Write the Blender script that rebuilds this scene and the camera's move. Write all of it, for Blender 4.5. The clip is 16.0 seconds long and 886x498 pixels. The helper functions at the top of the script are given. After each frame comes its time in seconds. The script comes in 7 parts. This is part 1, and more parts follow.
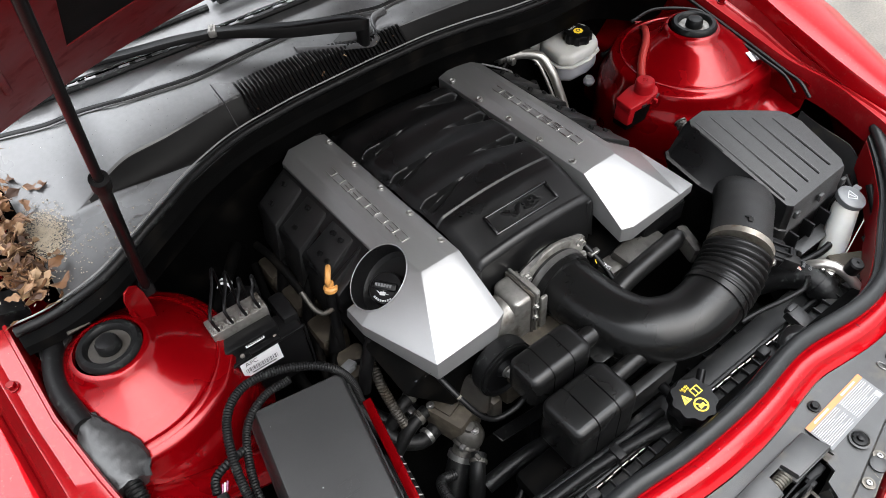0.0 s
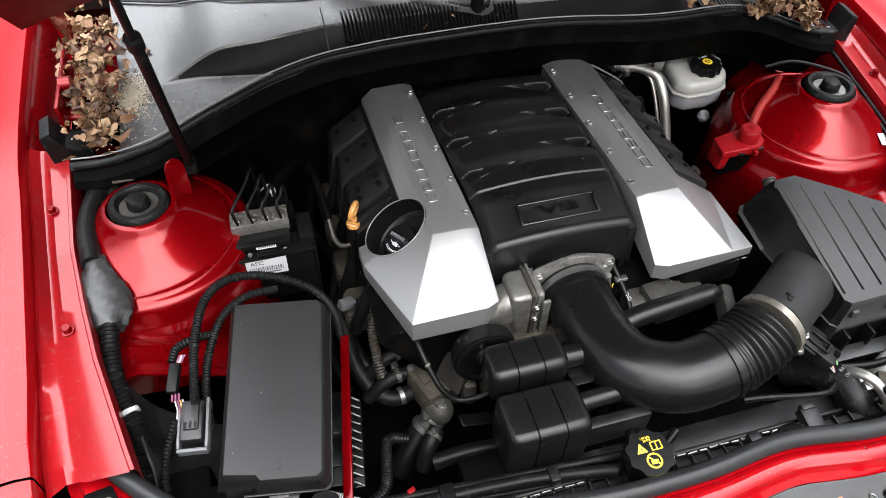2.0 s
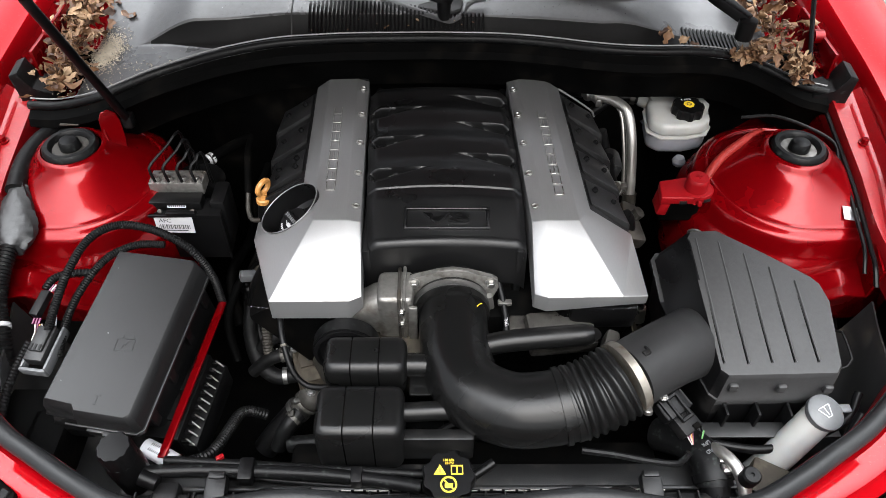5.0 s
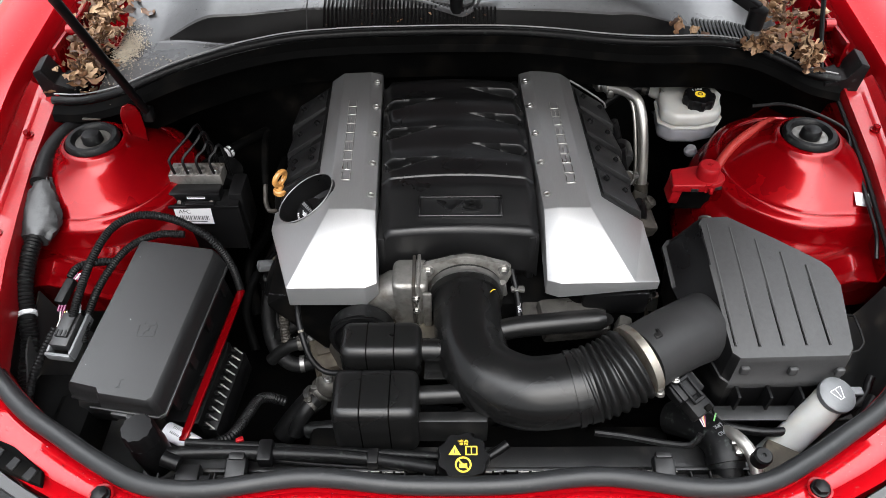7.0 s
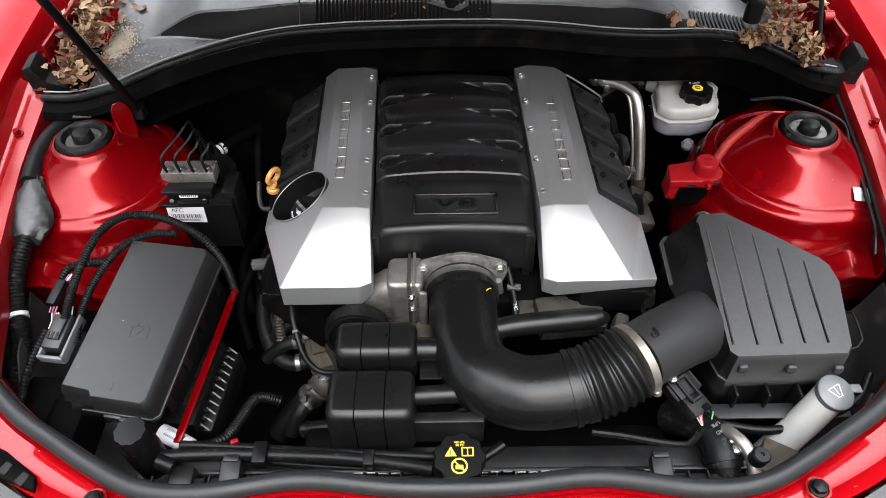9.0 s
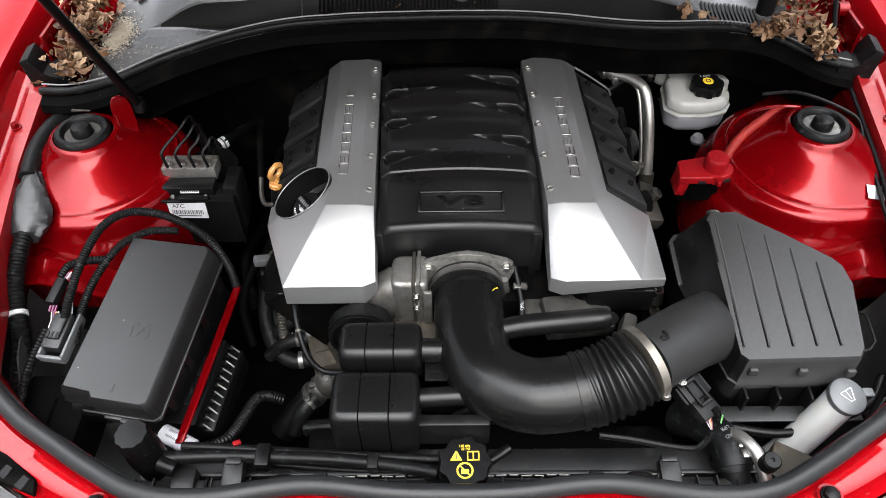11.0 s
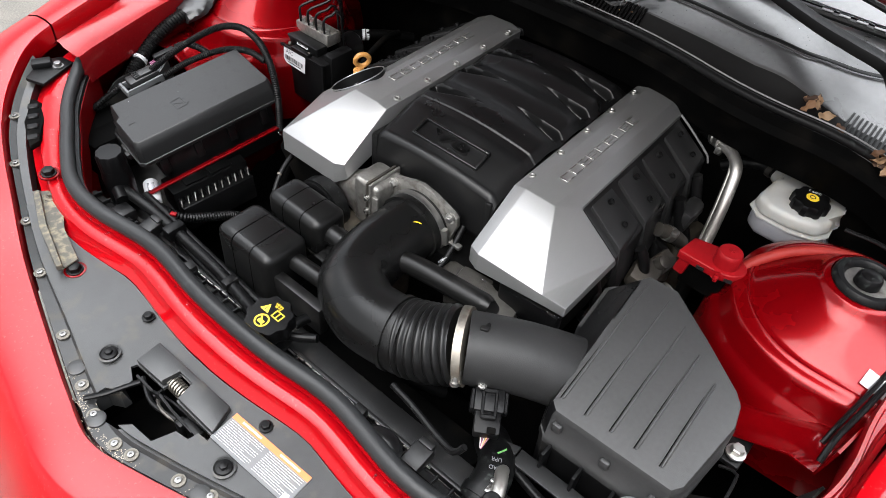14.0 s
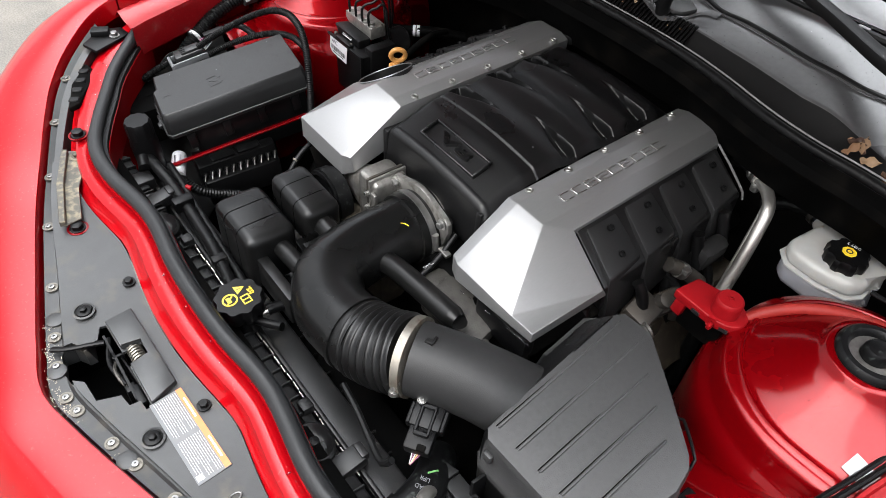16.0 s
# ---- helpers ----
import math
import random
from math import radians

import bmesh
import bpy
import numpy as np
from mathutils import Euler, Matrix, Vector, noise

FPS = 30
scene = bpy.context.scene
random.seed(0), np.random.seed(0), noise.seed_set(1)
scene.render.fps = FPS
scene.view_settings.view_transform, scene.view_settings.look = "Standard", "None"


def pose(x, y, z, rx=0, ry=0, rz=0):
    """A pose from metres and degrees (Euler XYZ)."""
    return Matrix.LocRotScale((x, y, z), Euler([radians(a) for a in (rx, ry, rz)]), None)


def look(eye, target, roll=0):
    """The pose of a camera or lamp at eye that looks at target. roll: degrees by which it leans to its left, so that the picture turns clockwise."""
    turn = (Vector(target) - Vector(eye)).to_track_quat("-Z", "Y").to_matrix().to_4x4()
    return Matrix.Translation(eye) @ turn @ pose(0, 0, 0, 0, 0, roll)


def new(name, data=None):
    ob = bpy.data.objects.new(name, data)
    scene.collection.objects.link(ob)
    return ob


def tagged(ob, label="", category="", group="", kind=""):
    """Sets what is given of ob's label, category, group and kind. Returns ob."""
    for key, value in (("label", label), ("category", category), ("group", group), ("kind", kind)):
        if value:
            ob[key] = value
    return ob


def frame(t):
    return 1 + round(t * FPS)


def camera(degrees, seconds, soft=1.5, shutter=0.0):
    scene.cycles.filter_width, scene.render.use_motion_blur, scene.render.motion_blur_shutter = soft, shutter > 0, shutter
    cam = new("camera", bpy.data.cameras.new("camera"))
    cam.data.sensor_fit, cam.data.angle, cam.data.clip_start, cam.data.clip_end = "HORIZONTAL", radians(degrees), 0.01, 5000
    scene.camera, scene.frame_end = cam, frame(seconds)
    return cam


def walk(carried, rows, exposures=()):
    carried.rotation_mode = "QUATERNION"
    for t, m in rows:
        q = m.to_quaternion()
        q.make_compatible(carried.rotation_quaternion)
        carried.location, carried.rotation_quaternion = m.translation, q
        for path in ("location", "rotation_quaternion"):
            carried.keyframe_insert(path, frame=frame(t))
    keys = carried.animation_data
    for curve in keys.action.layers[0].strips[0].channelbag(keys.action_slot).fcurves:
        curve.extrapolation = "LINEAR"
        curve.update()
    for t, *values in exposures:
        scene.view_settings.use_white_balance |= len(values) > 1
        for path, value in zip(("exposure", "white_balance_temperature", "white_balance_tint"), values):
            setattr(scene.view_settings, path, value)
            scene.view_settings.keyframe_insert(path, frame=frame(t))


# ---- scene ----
cam = camera(63.1, 16.0, 0.6)
PATH = [
    (0, (-0.496, -0.695, 1.626), (0.243, 0.427, 0.144), -5.2),
    (0.5, (-0.492, -0.692, 1.622), (0.234, 0.435, 0.138), -5.4),
    (1, (-0.472, -0.692, 1.617), (0.23, 0.451, 0.133), -4.2),
    (1.5, (-0.413, -0.723, 1.614), (0.159, 0.488, 0.128), -0.4),
    (2, (-0.352, -0.797, 1.598), (0.032, 0.49, 0.116), 1.4),
    (2.5, (-0.272, -0.817, 1.596), (0.028, 0.509, 0.13), 1.3),
    (3, (-0.176, -0.803, 1.595), (0.065, 0.526, 0.121), 1.1),
    (3.5, (-0.097, -0.806, 1.592), (0.037, 0.519, 0.1), 0.8),
    (3.7, (-0.062, -0.823, 1.586), (0.043, 0.513, 0.102), 1.8),
    (5.8, (-0.003, -0.878, 1.578), (-0.021, 0.510, 0.138), -0.9),
    (6, (-0.004, -0.882, 1.577), (-0.027, 0.499, 0.131), -1.2),
    (6.5, (-0.004, -0.895, 1.581), (-0.02, 0.493, 0.141), -0.6),
    (7, (-0.005, -0.897, 1.578), (-0.018, 0.491, 0.138), -0.7),
    (7.5, (-0.005, -0.892, 1.581), (-0.02, 0.489, 0.134), -0.9),
    (8, (-0.001, -0.891, 1.579), (-0.018, 0.489, 0.132), -0.9),
    (8.5, (-0.002, -0.885, 1.58), (-0.014, 0.487, 0.125), -1.0),
    (9, (-0.001, -0.882, 1.579), (-0.009, 0.486, 0.12), -0.9),
    (9.2, (-0.002, -0.878, 1.584), (-0.006, 0.481, 0.117), -0.9),
    (11.3, (-0.005, -0.855, 1.577), (-0.024, 0.481, 0.088), -1.1),
    (11.5, (0.002, -0.857, 1.569), (-0.031, 0.487, 0.088), -1.4),
    (12, (0.094, -0.885, 1.548), (-0.078, 0.488, 0.104), -0.2),
    (12.5, (0.212, -0.9, 1.532), (-0.106, 0.418, 0.061), 2.9),
    (13, (0.304, -0.873, 1.516), (-0.187, 0.422, 0.073), 3.1),
    (13.5, (0.387, -0.843, 1.514), (-0.267, 0.401, 0.091), 3.4),
    (14, (0.512, -0.807, 1.5), (-0.327, 0.33, 0.085), 6.2),
    (14.5, (0.578, -0.775, 1.494), (-0.378, 0.253, 0.07), 6.1),
    (15, (0.577, -0.716, 1.496), (-0.456, 0.24, 0.075), 4.4),
    (15.5, (0.59, -0.679, 1.492), (-0.46, 0.245, 0.062), 5.4),
    (16, (0.614, -0.661, 1.494), (-0.447, 0.246, 0.061), 4.4),
]
walk(cam, [(t, look(eye, target, roll)) for t, eye, target, roll in PATH])

# ---- world, sun, exposure ----
world = bpy.data.worlds.new("overcast_sky")
scene.world = world
world.use_nodes = True
wn, wl = world.node_tree.nodes, world.node_tree.links
sky = wn.new("ShaderNodeTexSky")
sky.sky_type, sky.sun_disc = "NISHITA", False
sky.sun_elevation, sky.sun_rotation = radians(58), radians(180)
sky.air_density, sky.dust_density, sky.ozone_density = 1.0, 6.0, 1.0
# the cloud layer: overcast skies are about three times brighter overhead than at the horizon
where = wn.new("ShaderNodeTexCoord")
axes = wn.new("ShaderNodeSeparateXYZ")
wl.new(where.outputs["Generated"], axes.inputs[0])
lift = wn.new("ShaderNodeMapRange")
lift.interpolation_type = "SMOOTHSTEP"
for i, v in enumerate((0.58, 0.90, 0.17, 1.60), 1):
    lift.inputs[i].default_value = v
wl.new(axes.outputs[2], lift.inputs[0])
cloud = wn.new("ShaderNodeMix")
cloud.data_type, cloud.blend_type = "RGBA", "MULTIPLY"
cloud.inputs[0].default_value = 1.0
cloud.inputs[6].default_value = (17.0, 17.5, 18.2, 1.0)
wl.new(lift.outputs[0], cloud.inputs[7])
soft_cloud = wn.new("ShaderNodeMix")
soft_cloud.data_type = "RGBA"
soft_cloud.inputs[0].default_value = 0.88
wl.new(sky.outputs[0], soft_cloud.inputs[6])
wl.new(cloud.outputs[2], soft_cloud.inputs[7])
wl.new(soft_cloud.outputs[2], wn["Background"].inputs[0])
wn["Background"].inputs[1].default_value = 0.12
sun = new("sun", bpy.data.lights.new("sun", "SUN"))
sun.data.energy, sun.data.angle, sun.data.color = 0.8, radians(50), (1.0, 0.97, 0.93)
sun.matrix_world = look((0.5, -3.3, 4.3), (0, 0, 0.8))
scene.view_settings.exposure = 1.95

# ---- building helpers ----
ORIGIN = {}


def thing(name, label, category, loc, kind="", group=""):
    """An empty at loc that carries the parts of one thing."""
    ob = new(name)
    ob.empty_display_size = 0.02
    ob.location = loc
    ORIGIN[ob.name] = Vector(loc)
    return tagged(ob, label, category, group, kind)


def mesh_of(name, bm, material, smooth=True, angle=38):
    bmesh.ops.recalc_face_normals(bm, faces=bm.faces)
    me = bpy.data.meshes.new(name)
    bm.to_mesh(me)
    bm.free()
    me.materials.append(material)
    if smooth:
        me.polygons.foreach_set("use_smooth", [True] * len(me.polygons))
        me.set_sharp_from_angle(angle=radians(angle))
    return me


def part(name, bm, material, parent, label="", smooth=True, angle=38):
    """Links a bmesh given in world metres as one mesh object under a thing or a part."""
    org = ORIGIN[parent.name]
    bmesh.ops.translate(bm, verts=bm.verts, vec=-org)
    ob = new(name, mesh_of(name, bm, material, smooth, angle))
    ob.parent = parent
    ORIGIN[ob.name] = org
    return tagged(ob, label)


def solo(name, bm, material, label, category, loc, kind="", group="", smooth=True, angle=38):
    """A thing that is one single mesh."""
    bmesh.ops.translate(bm, verts=bm.verts, vec=-Vector(loc))
    ob = new(name, mesh_of(name, bm, material, smooth, angle))
    ob.location = loc
    ORIGIN[ob.name] = Vector(loc)
    return tagged(ob, label, category, group, kind)


def merged(*many):
    """One bmesh out of several."""
    out = bmesh.new()
    for bm in many:
        me = bpy.data.meshes.new("tmp")
        bm.to_mesh(me)
        bm.free()
        out.from_mesh(me)
        bpy.data.meshes.remove(me)
    return out


def placed(bm, m):
    bm.transform(m)
    return bm


def rbox(loc, size, bevel=0.003, seg=2, rot=(0, 0, 0), taper=1.0):
    """A box with rounded edges; taper narrows its top."""
    bm = bmesh.new()
    bmesh.ops.create_cube(bm, size=1)
    for v in bm.verts:
        k = taper if v.co.z > 0 else 1.0
        v.co = Vector((v.co.x * size[0] * k, v.co.y * size[1] * k, v.co.z * size[2]))
    if bevel:
        bmesh.ops.bevel(bm, geom=list(bm.edges), offset=bevel, segments=seg, affect="EDGES", profile=0.5)
    bm.transform(pose(*loc, *rot))
    return bm


def prism(poly, z0, z1, bevel=0.0, seg=2, m=None, top=1.0):
    """A flat outline in x, y drawn up from z0 to z1; top scales the upper outline about its middle."""
    bm = bmesh.new()
    mid = Vector((sum(p[0] for p in poly) / len(poly), sum(p[1] for p in poly) / len(poly)))
    low = [bm.verts.new((p[0], p[1], z0)) for p in poly]
    high = [bm.verts.new((mid.x + (p[0] - mid.x) * top, mid.y + (p[1] - mid.y) * top, z1)) for p in poly]
    bm.faces.new(low[::-1])
    bm.faces.new(high)
    n = len(poly)
    for i in range(n):
        bm.faces.new((low[i], low[(i + 1) % n], high[(i + 1) % n], high[i]))
    if bevel:
        bmesh.ops.bevel(bm, geom=list(bm.edges), offset=bevel, segments=seg, affect="EDGES", profile=0.5)
    if m is not None:
        bm.transform(m)
    return bm


def solid(points, faces, bevel=0.0, seg=2):
    bm = bmesh.new()
    vs = [bm.verts.new(p) for p in points]
    for f in faces:
        bm.faces.new([vs[i] for i in f])
    bmesh.ops.recalc_face_normals(bm, faces=bm.faces)
    if bevel:
        bmesh.ops.bevel(bm, geom=list(bm.edges), offset=bevel, segments=seg, affect="EDGES", profile=0.5)
    return bm


def loft(rings, caps=True, closed=True):
    """A skin over rings of points, all with the same count."""
    bm = bmesh.new()
    rows = [[bm.verts.new(p) for p in ring] for ring in rings]
    n = len(rows[0])
    for a, b in zip(rows, rows[1:]):
        for i in range(n if closed else n - 1):
            bm.faces.new((a[i], a[(i + 1) % n], b[(i + 1) % n], b[i]))
    if caps and closed:
        bm.faces.new(rows[0][::-1])
        bm.faces.new(rows[-1])
    return bm


def sheet(fn, nu, nv, thick=0.0, up=True):
    """A surface fn(u, v) over 0..1, with its thickness under it (or over it)."""
    bm = bmesh.new()
    rows = [[Vector(fn(i / nu, j / nv)) for i in range(nu + 1)] for j in range(nv + 1)]
    tops = [[bm.verts.new(p) for p in r] for r in rows]
    for a, b in zip(tops, tops[1:]):
        for i in range(nu):
            bm.faces.new((a[i], a[i + 1], b[i + 1], b[i]))
    if thick:
        lows = []
        for j, r in enumerate(rows):
            line = []
            for i, p in enumerate(r):
                n = (r[min(i + 1, nu)] - r[max(i - 1, 0)]).cross(rows[min(j + 1, nv)][i] - rows[max(j - 1, 0)][i]).normalized()
                if (n.z > 0) != up:
                    n = -n
                line.append(bm.verts.new(p - n * thick))
            lows.append(line)
        for a, b in zip(lows, lows[1:]):
            for i in range(nu):
                bm.faces.new((a[i + 1], a[i], b[i], b[i + 1]))
        rim = [(0, i) for i in range(nu)] + [(j, nu) for j in range(nv)] + [(nv, i) for i in range(nu, 0, -1)] + [(j, 0) for j in range(nv, 0, -1)]
        for (j0, i0), (j1, i1) in zip(rim, rim[1:] + rim[:1]):
            bm.faces.new((tops[j0][i0], lows[j0][i0], lows[j1][i1], tops[j1][i1]))
    return bm


def curve(points, step=0.01):
    """A smooth line through points (Catmull-Rom), in steps of about that length."""
    p = [Vector(q) for q in points]
    p = [p[0] * 2 - p[1]] + p + [p[-1] * 2 - p[-2]]
    out = []
    for a, b, c, d in zip(p, p[1:], p[2:], p[3:]):
        n = max(1, round((c - b).length / step))
        for k in range(n):
            t = k / n
            out.append(0.5 * (2 * b + (c - a) * t + (2 * a - 5 * b + 4 * c - d) * t * t + (3 * b - a - 3 * c + d) * t ** 3))
    out.append(p[-2])
    return out


def sweep(line, radius, n=12, caps=True, squash=1.0):
    """A round hose along a line; radius is a number or a function of (index, length so far)."""
    t0 = (line[1] - line[0]).normalized()
    side = t0.orthogonal().normalized()
    rings, run = [], 0.0
    for i, p in enumerate(line):
        t = (line[min(i + 1, len(line) - 1)] - line[max(i - 1, 0)]).normalized()
        side = (side - t * side.dot(t)).normalized()
        up = t.cross(side)
        if i:
            run += (p - line[i - 1]).length
        r = radius(i, run) if callable(radius) else radius
        rings.append([p + side * (r * math.cos(a)) + up * (r * squash * math.sin(a)) for a in (2 * math.pi * k / n for k in range(n))])
    return loft(rings, caps)


def hose(points, radius, n=12, step=0.01):
    return sweep(curve(points, step), radius, n)


def loom(points, radius, pitch=0.0045, n=10):
    """A corrugated conduit."""
    line = curve(points, pitch / 2)
    return sweep(line, lambda i, s: radius * (1.0 if i % 2 else 0.84), n)


def lathe(profile, n=32, m=None, caps=True):
    """A turned body: profile of (radius, height)."""
    rings = [[(max(r, 1e-4) * math.cos(2 * math.pi * k / n), max(r, 1e-4) * math.sin(2 * math.pi * k / n), z) for k in range(n)] for r, z in profile]
    bm = loft(rings, caps)
    if m is not None:
        bm.transform(m)
    return bm


def ring(center, radius, tube, m=None, n=32, k=8):
    bm = lathe([(radius + tube * math.cos(a), tube * math.sin(a)) for a in (2 * math.pi * i / k for i in range(k + 1))], n, None, False)
    bmesh.ops.remove_doubles(bm, verts=bm.verts, dist=1e-6)
    bm.transform(Matrix.Translation(center) @ (m if m is not None else Matrix.Identity(4)))
    return bm


def toward(origin, target):
    """A pose at origin whose z axis points to target."""
    q = (Vector(target) - Vector(origin)).to_track_quat("Z", "Y")
    return Matrix.Translation(origin) @ q.to_matrix().to_4x4()


def hexbolt(loc, r, h, m=None, washer=1.45):
    a = lathe([(r * washer, 0), (r * washer, h * 0.25), (r * 1.05, h * 0.3)], 20)
    b = lathe([(r, h * 0.25), (r, h * 0.92), (r * 0.86, h)], 6)
    bm = merged(a, b)
    bm.transform(Matrix.Translation(loc) @ (m if m is not None else Matrix.Identity(4)))
    return bm


def letters(text, size, m, depth=0.0006):
    """Solid letters, lying in x, y of the pose m, centred."""
    cu = bpy.data.curves.new("letters", "FONT")
    cu.body, cu.size, cu.extrude, cu.align_x, cu.align_y = text, size, depth, "CENTER", "CENTER"
    ob = bpy.data.objects.new("letters_tmp", cu)
    scene.collection.objects.link(ob)
    me = bpy.data.meshes.new_from_object(ob.evaluated_get(bpy.context.evaluated_depsgraph_get()))
    bm = bmesh.new()
    bm.from_mesh(me)
    bpy.data.objects.remove(ob)
    bpy.data.curves.remove(cu)
    bpy.data.meshes.remove(me)
    bm.transform(m)
    return bm


def smoothstep(a, b, x):
    t = min(1.0, max(0.0, (x - a) / (b - a)))
    return t * t * (3 - 2 * t)


def lerp_line(points, x):
    """y over x along a broken line."""
    for (x0, y0), (x1, y1) in zip(points, points[1:]):
        if x <= x1:
            return y0 + (y1 - y0) * (x - x0) / (x1 - x0) if x > x0 else (y0 if x <= points[0][0] else y0 + (y1 - y0) * (x - x0) / (x1 - x0))
    return points[-1][1]


def carved(bm, cutter):
    """bm minus cutter, both closed."""
    obs = []
    for b in (bm, cutter):
        me = bpy.data.meshes.new("tmp")
        bmesh.ops.recalc_face_normals(b, faces=b.faces)
        b.to_mesh(me)
        b.free()
        obs.append(new("tmp_solid", me))
    md = obs[0].modifiers.new("cut", "BOOLEAN")
    md.object, md.operation, md.solver = obs[1], "DIFFERENCE", "EXACT"
    me = bpy.data.meshes.new_from_object(obs[0].evaluated_get(bpy.context.evaluated_depsgraph_get()))
    out = bmesh.new()
    out.from_mesh(me)
    for o in obs:
        old = o.data
        bpy.data.objects.remove(o)
        bpy.data.meshes.remove(old)
    bpy.data.meshes.remove(me)
    return out


# ---- materials ----
def material(name, base, rough, metal=0.0, var=0.15, grain=120.0, bump=0.1, bump_scale=600.0, coat=0.0, dirt=None, dirt_scale=9.0, dirt_amount=0.4,
             rough_var=0.12, aniso=0.0, spec=0.5, sss=0.0, stretch=None, trans=0.0, dirt_rough=0.75, coat_rough=0.06):
    """A surface with colour varying at two scales, uneven gloss, fine relief and, where given, patches of dirt."""
    mt = bpy.data.materials.new(name)
    mt.use_nodes = True
    nt, lk = mt.node_tree.nodes, mt.node_tree.links
    b = nt["Principled BSDF"]
    b.inputs["Metallic"].default_value = metal
    b.inputs["Specular IOR Level"].default_value = spec
    b.inputs["Coat Weight"].default_value = coat
    b.inputs["Coat Roughness"].default_value = coat_rough
    b.inputs["Anisotropic"].default_value = aniso
    b.inputs["Transmission Weight"].default_value = trans
    if sss:
        b.inputs["Subsurface Weight"].default_value = sss
        b.inputs["Subsurface Radius"].default_value = (0.02, 0.015, 0.01)
        b.inputs["Subsurface Scale"].default_value = 0.3
    co = nt.new("ShaderNodeTexCoord")
    src = co.outputs["Object"]
    if stretch:
        mp = nt.new("ShaderNodeMapping")
        mp.inputs["Scale"].default_value = stretch
        lk.new(src, mp.inputs[0])
        src = mp.outputs[0]

    def noise_at(scale, detail=4.0):
        n = nt.new("ShaderNodeTexNoise")
        n.inputs["Scale"].default_value, n.inputs["Detail"].default_value = scale, detail
        lk.new(src, n.inputs["Vector"])
        return n.outputs[0]

    def mapped(value, a0, a1, b0, b1):
        r = nt.new("ShaderNodeMapRange")
        for i, v in enumerate((a0, a1, b0, b1), 1):
            r.inputs[i].default_value = v
        lk.new(value, r.inputs[0])
        return r.outputs[0]

    fine, broad = noise_at(grain), noise_at(7.0, 5.0)
    add = nt.new("ShaderNodeMath")
    add.operation = "ADD"
    lk.new(fine, add.inputs[0])
    lk.new(broad, add.inputs[1])
    shade = mapped(add.outputs[0], 0.6, 1.4, 1 - var, 1 + var)
    col = nt.new("ShaderNodeMix")
    col.data_type, col.blend_type = "RGBA", "MULTIPLY"
    col.inputs[0].default_value = 1.0
    col.inputs[6].default_value = (*base, 1)
    lk.new(shade, col.inputs[7])
    colour = col.outputs[2]
    rgh = mapped(broad, 0.3, 0.7, max(0.02, rough - rough_var), min(1.0, rough + rough_var))
    if dirt:
        patch = mapped(noise_at(dirt_scale, 8.0), 0.62 - 0.25 * dirt_amount, 0.86 - 0.3 * dirt_amount, 0.0, 0.9)
        mx = nt.new("ShaderNodeMix")
        mx.data_type = "RGBA"
        lk.new(patch, mx.inputs[0])
        lk.new(colour, mx.inputs[6])
        mx.inputs[7].default_value = (*dirt, 1)
        colour = mx.outputs[2]
        rm = nt.new("ShaderNodeMix")
        lk.new(patch, rm.inputs[0])
        lk.new(rgh, rm.inputs[2])
        rm.inputs[3].default_value = dirt_rough
        rgh = rm.outputs[0]
    lk.new(colour, b.inputs["Base Color"])
    lk.new(rgh, b.inputs["Roughness"])
    if bump:
        bp = nt.new("ShaderNodeBump")
        bp.inputs["Strength"].default_value, bp.inputs["Distance"].default_value = bump, 0.0006
        lk.new(noise_at(bump_scale, 3.0), bp.inputs["Height"])
        lk.new(bp.outputs[0], b.inputs["Normal"])
    return mt


RED = material("red_car_paint", (0.26, 0.0010, 0.0035), 0.32, 0.25, 0.05, 900, 0.02, 900, coat=0.55, coat_rough=0.04, spec=0.04, rough_var=0.04, dirt=(0.22, 0.07, 0.06), dirt_scale=220, dirt_amount=0.0)
# the body red again, its colour darkened for the shade under the hood
RED_BAY = material("red_paint_bay_darkened", (0.138, 0.0003, 0.0016), 0.28, 0.45, 0.08, 700, 0.03, 700, coat=0.38, coat_rough=0.09, spec=0.04, rough_var=0.05)
# matte dark red with the shade under the raised hood painted in
RED_SHADE = material("shade_dark_inner_red", (0.11, 0.0012, 0.0030), 0.5, 0, 0.15, 60, 0.1, 500, spec=.12, dirt=(0.05, 0.004, 0.004), dirt_scale=30, dirt_amount=0.3)
RED_PLASTIC = material("red_plastic", (0.17, 0.003, 0.005), 0.42, 0, 0.12, 200, 0.15, 500, spec=.14)
TAPE = material("shiny_black_tape", (0.013, 0.0132, 0.0136), 0.36, 0, 0.2, 60, 0.5, 120, spec=0.45)
STAINED = material("stained_bare_bracket", (0.055, 0.050, 0.040), 0.55, 0.3, 0.35, 90, 0.3, 400, dirt=(0.20, 0.17, 0.11), dirt_scale=90, dirt_amount=0.55)
CAST_DARK = material("oily_cast_metal", (0.055, 0.052, 0.047), 0.5, 0.55, 0.4, 60, 0.4, 400, dirt=(0.012, 0.011, 0.010), dirt_scale=45, dirt_amount=0.5)
RED_RUBBER = material("faded_red_rubber", (0.19, 0.014, 0.011), 0.55, 0, 0.2, 60, 0.2, 300, spec=.2)
BLACK = material("satin_black_plastic", (0.0030, 0.0030, 0.0032), 0.38, 0, 0.25, 150, 0.15, 900, spec=0.15, dirt=(0.025, 0.024, 0.023), dirt_scale=16, dirt_amount=0.12)
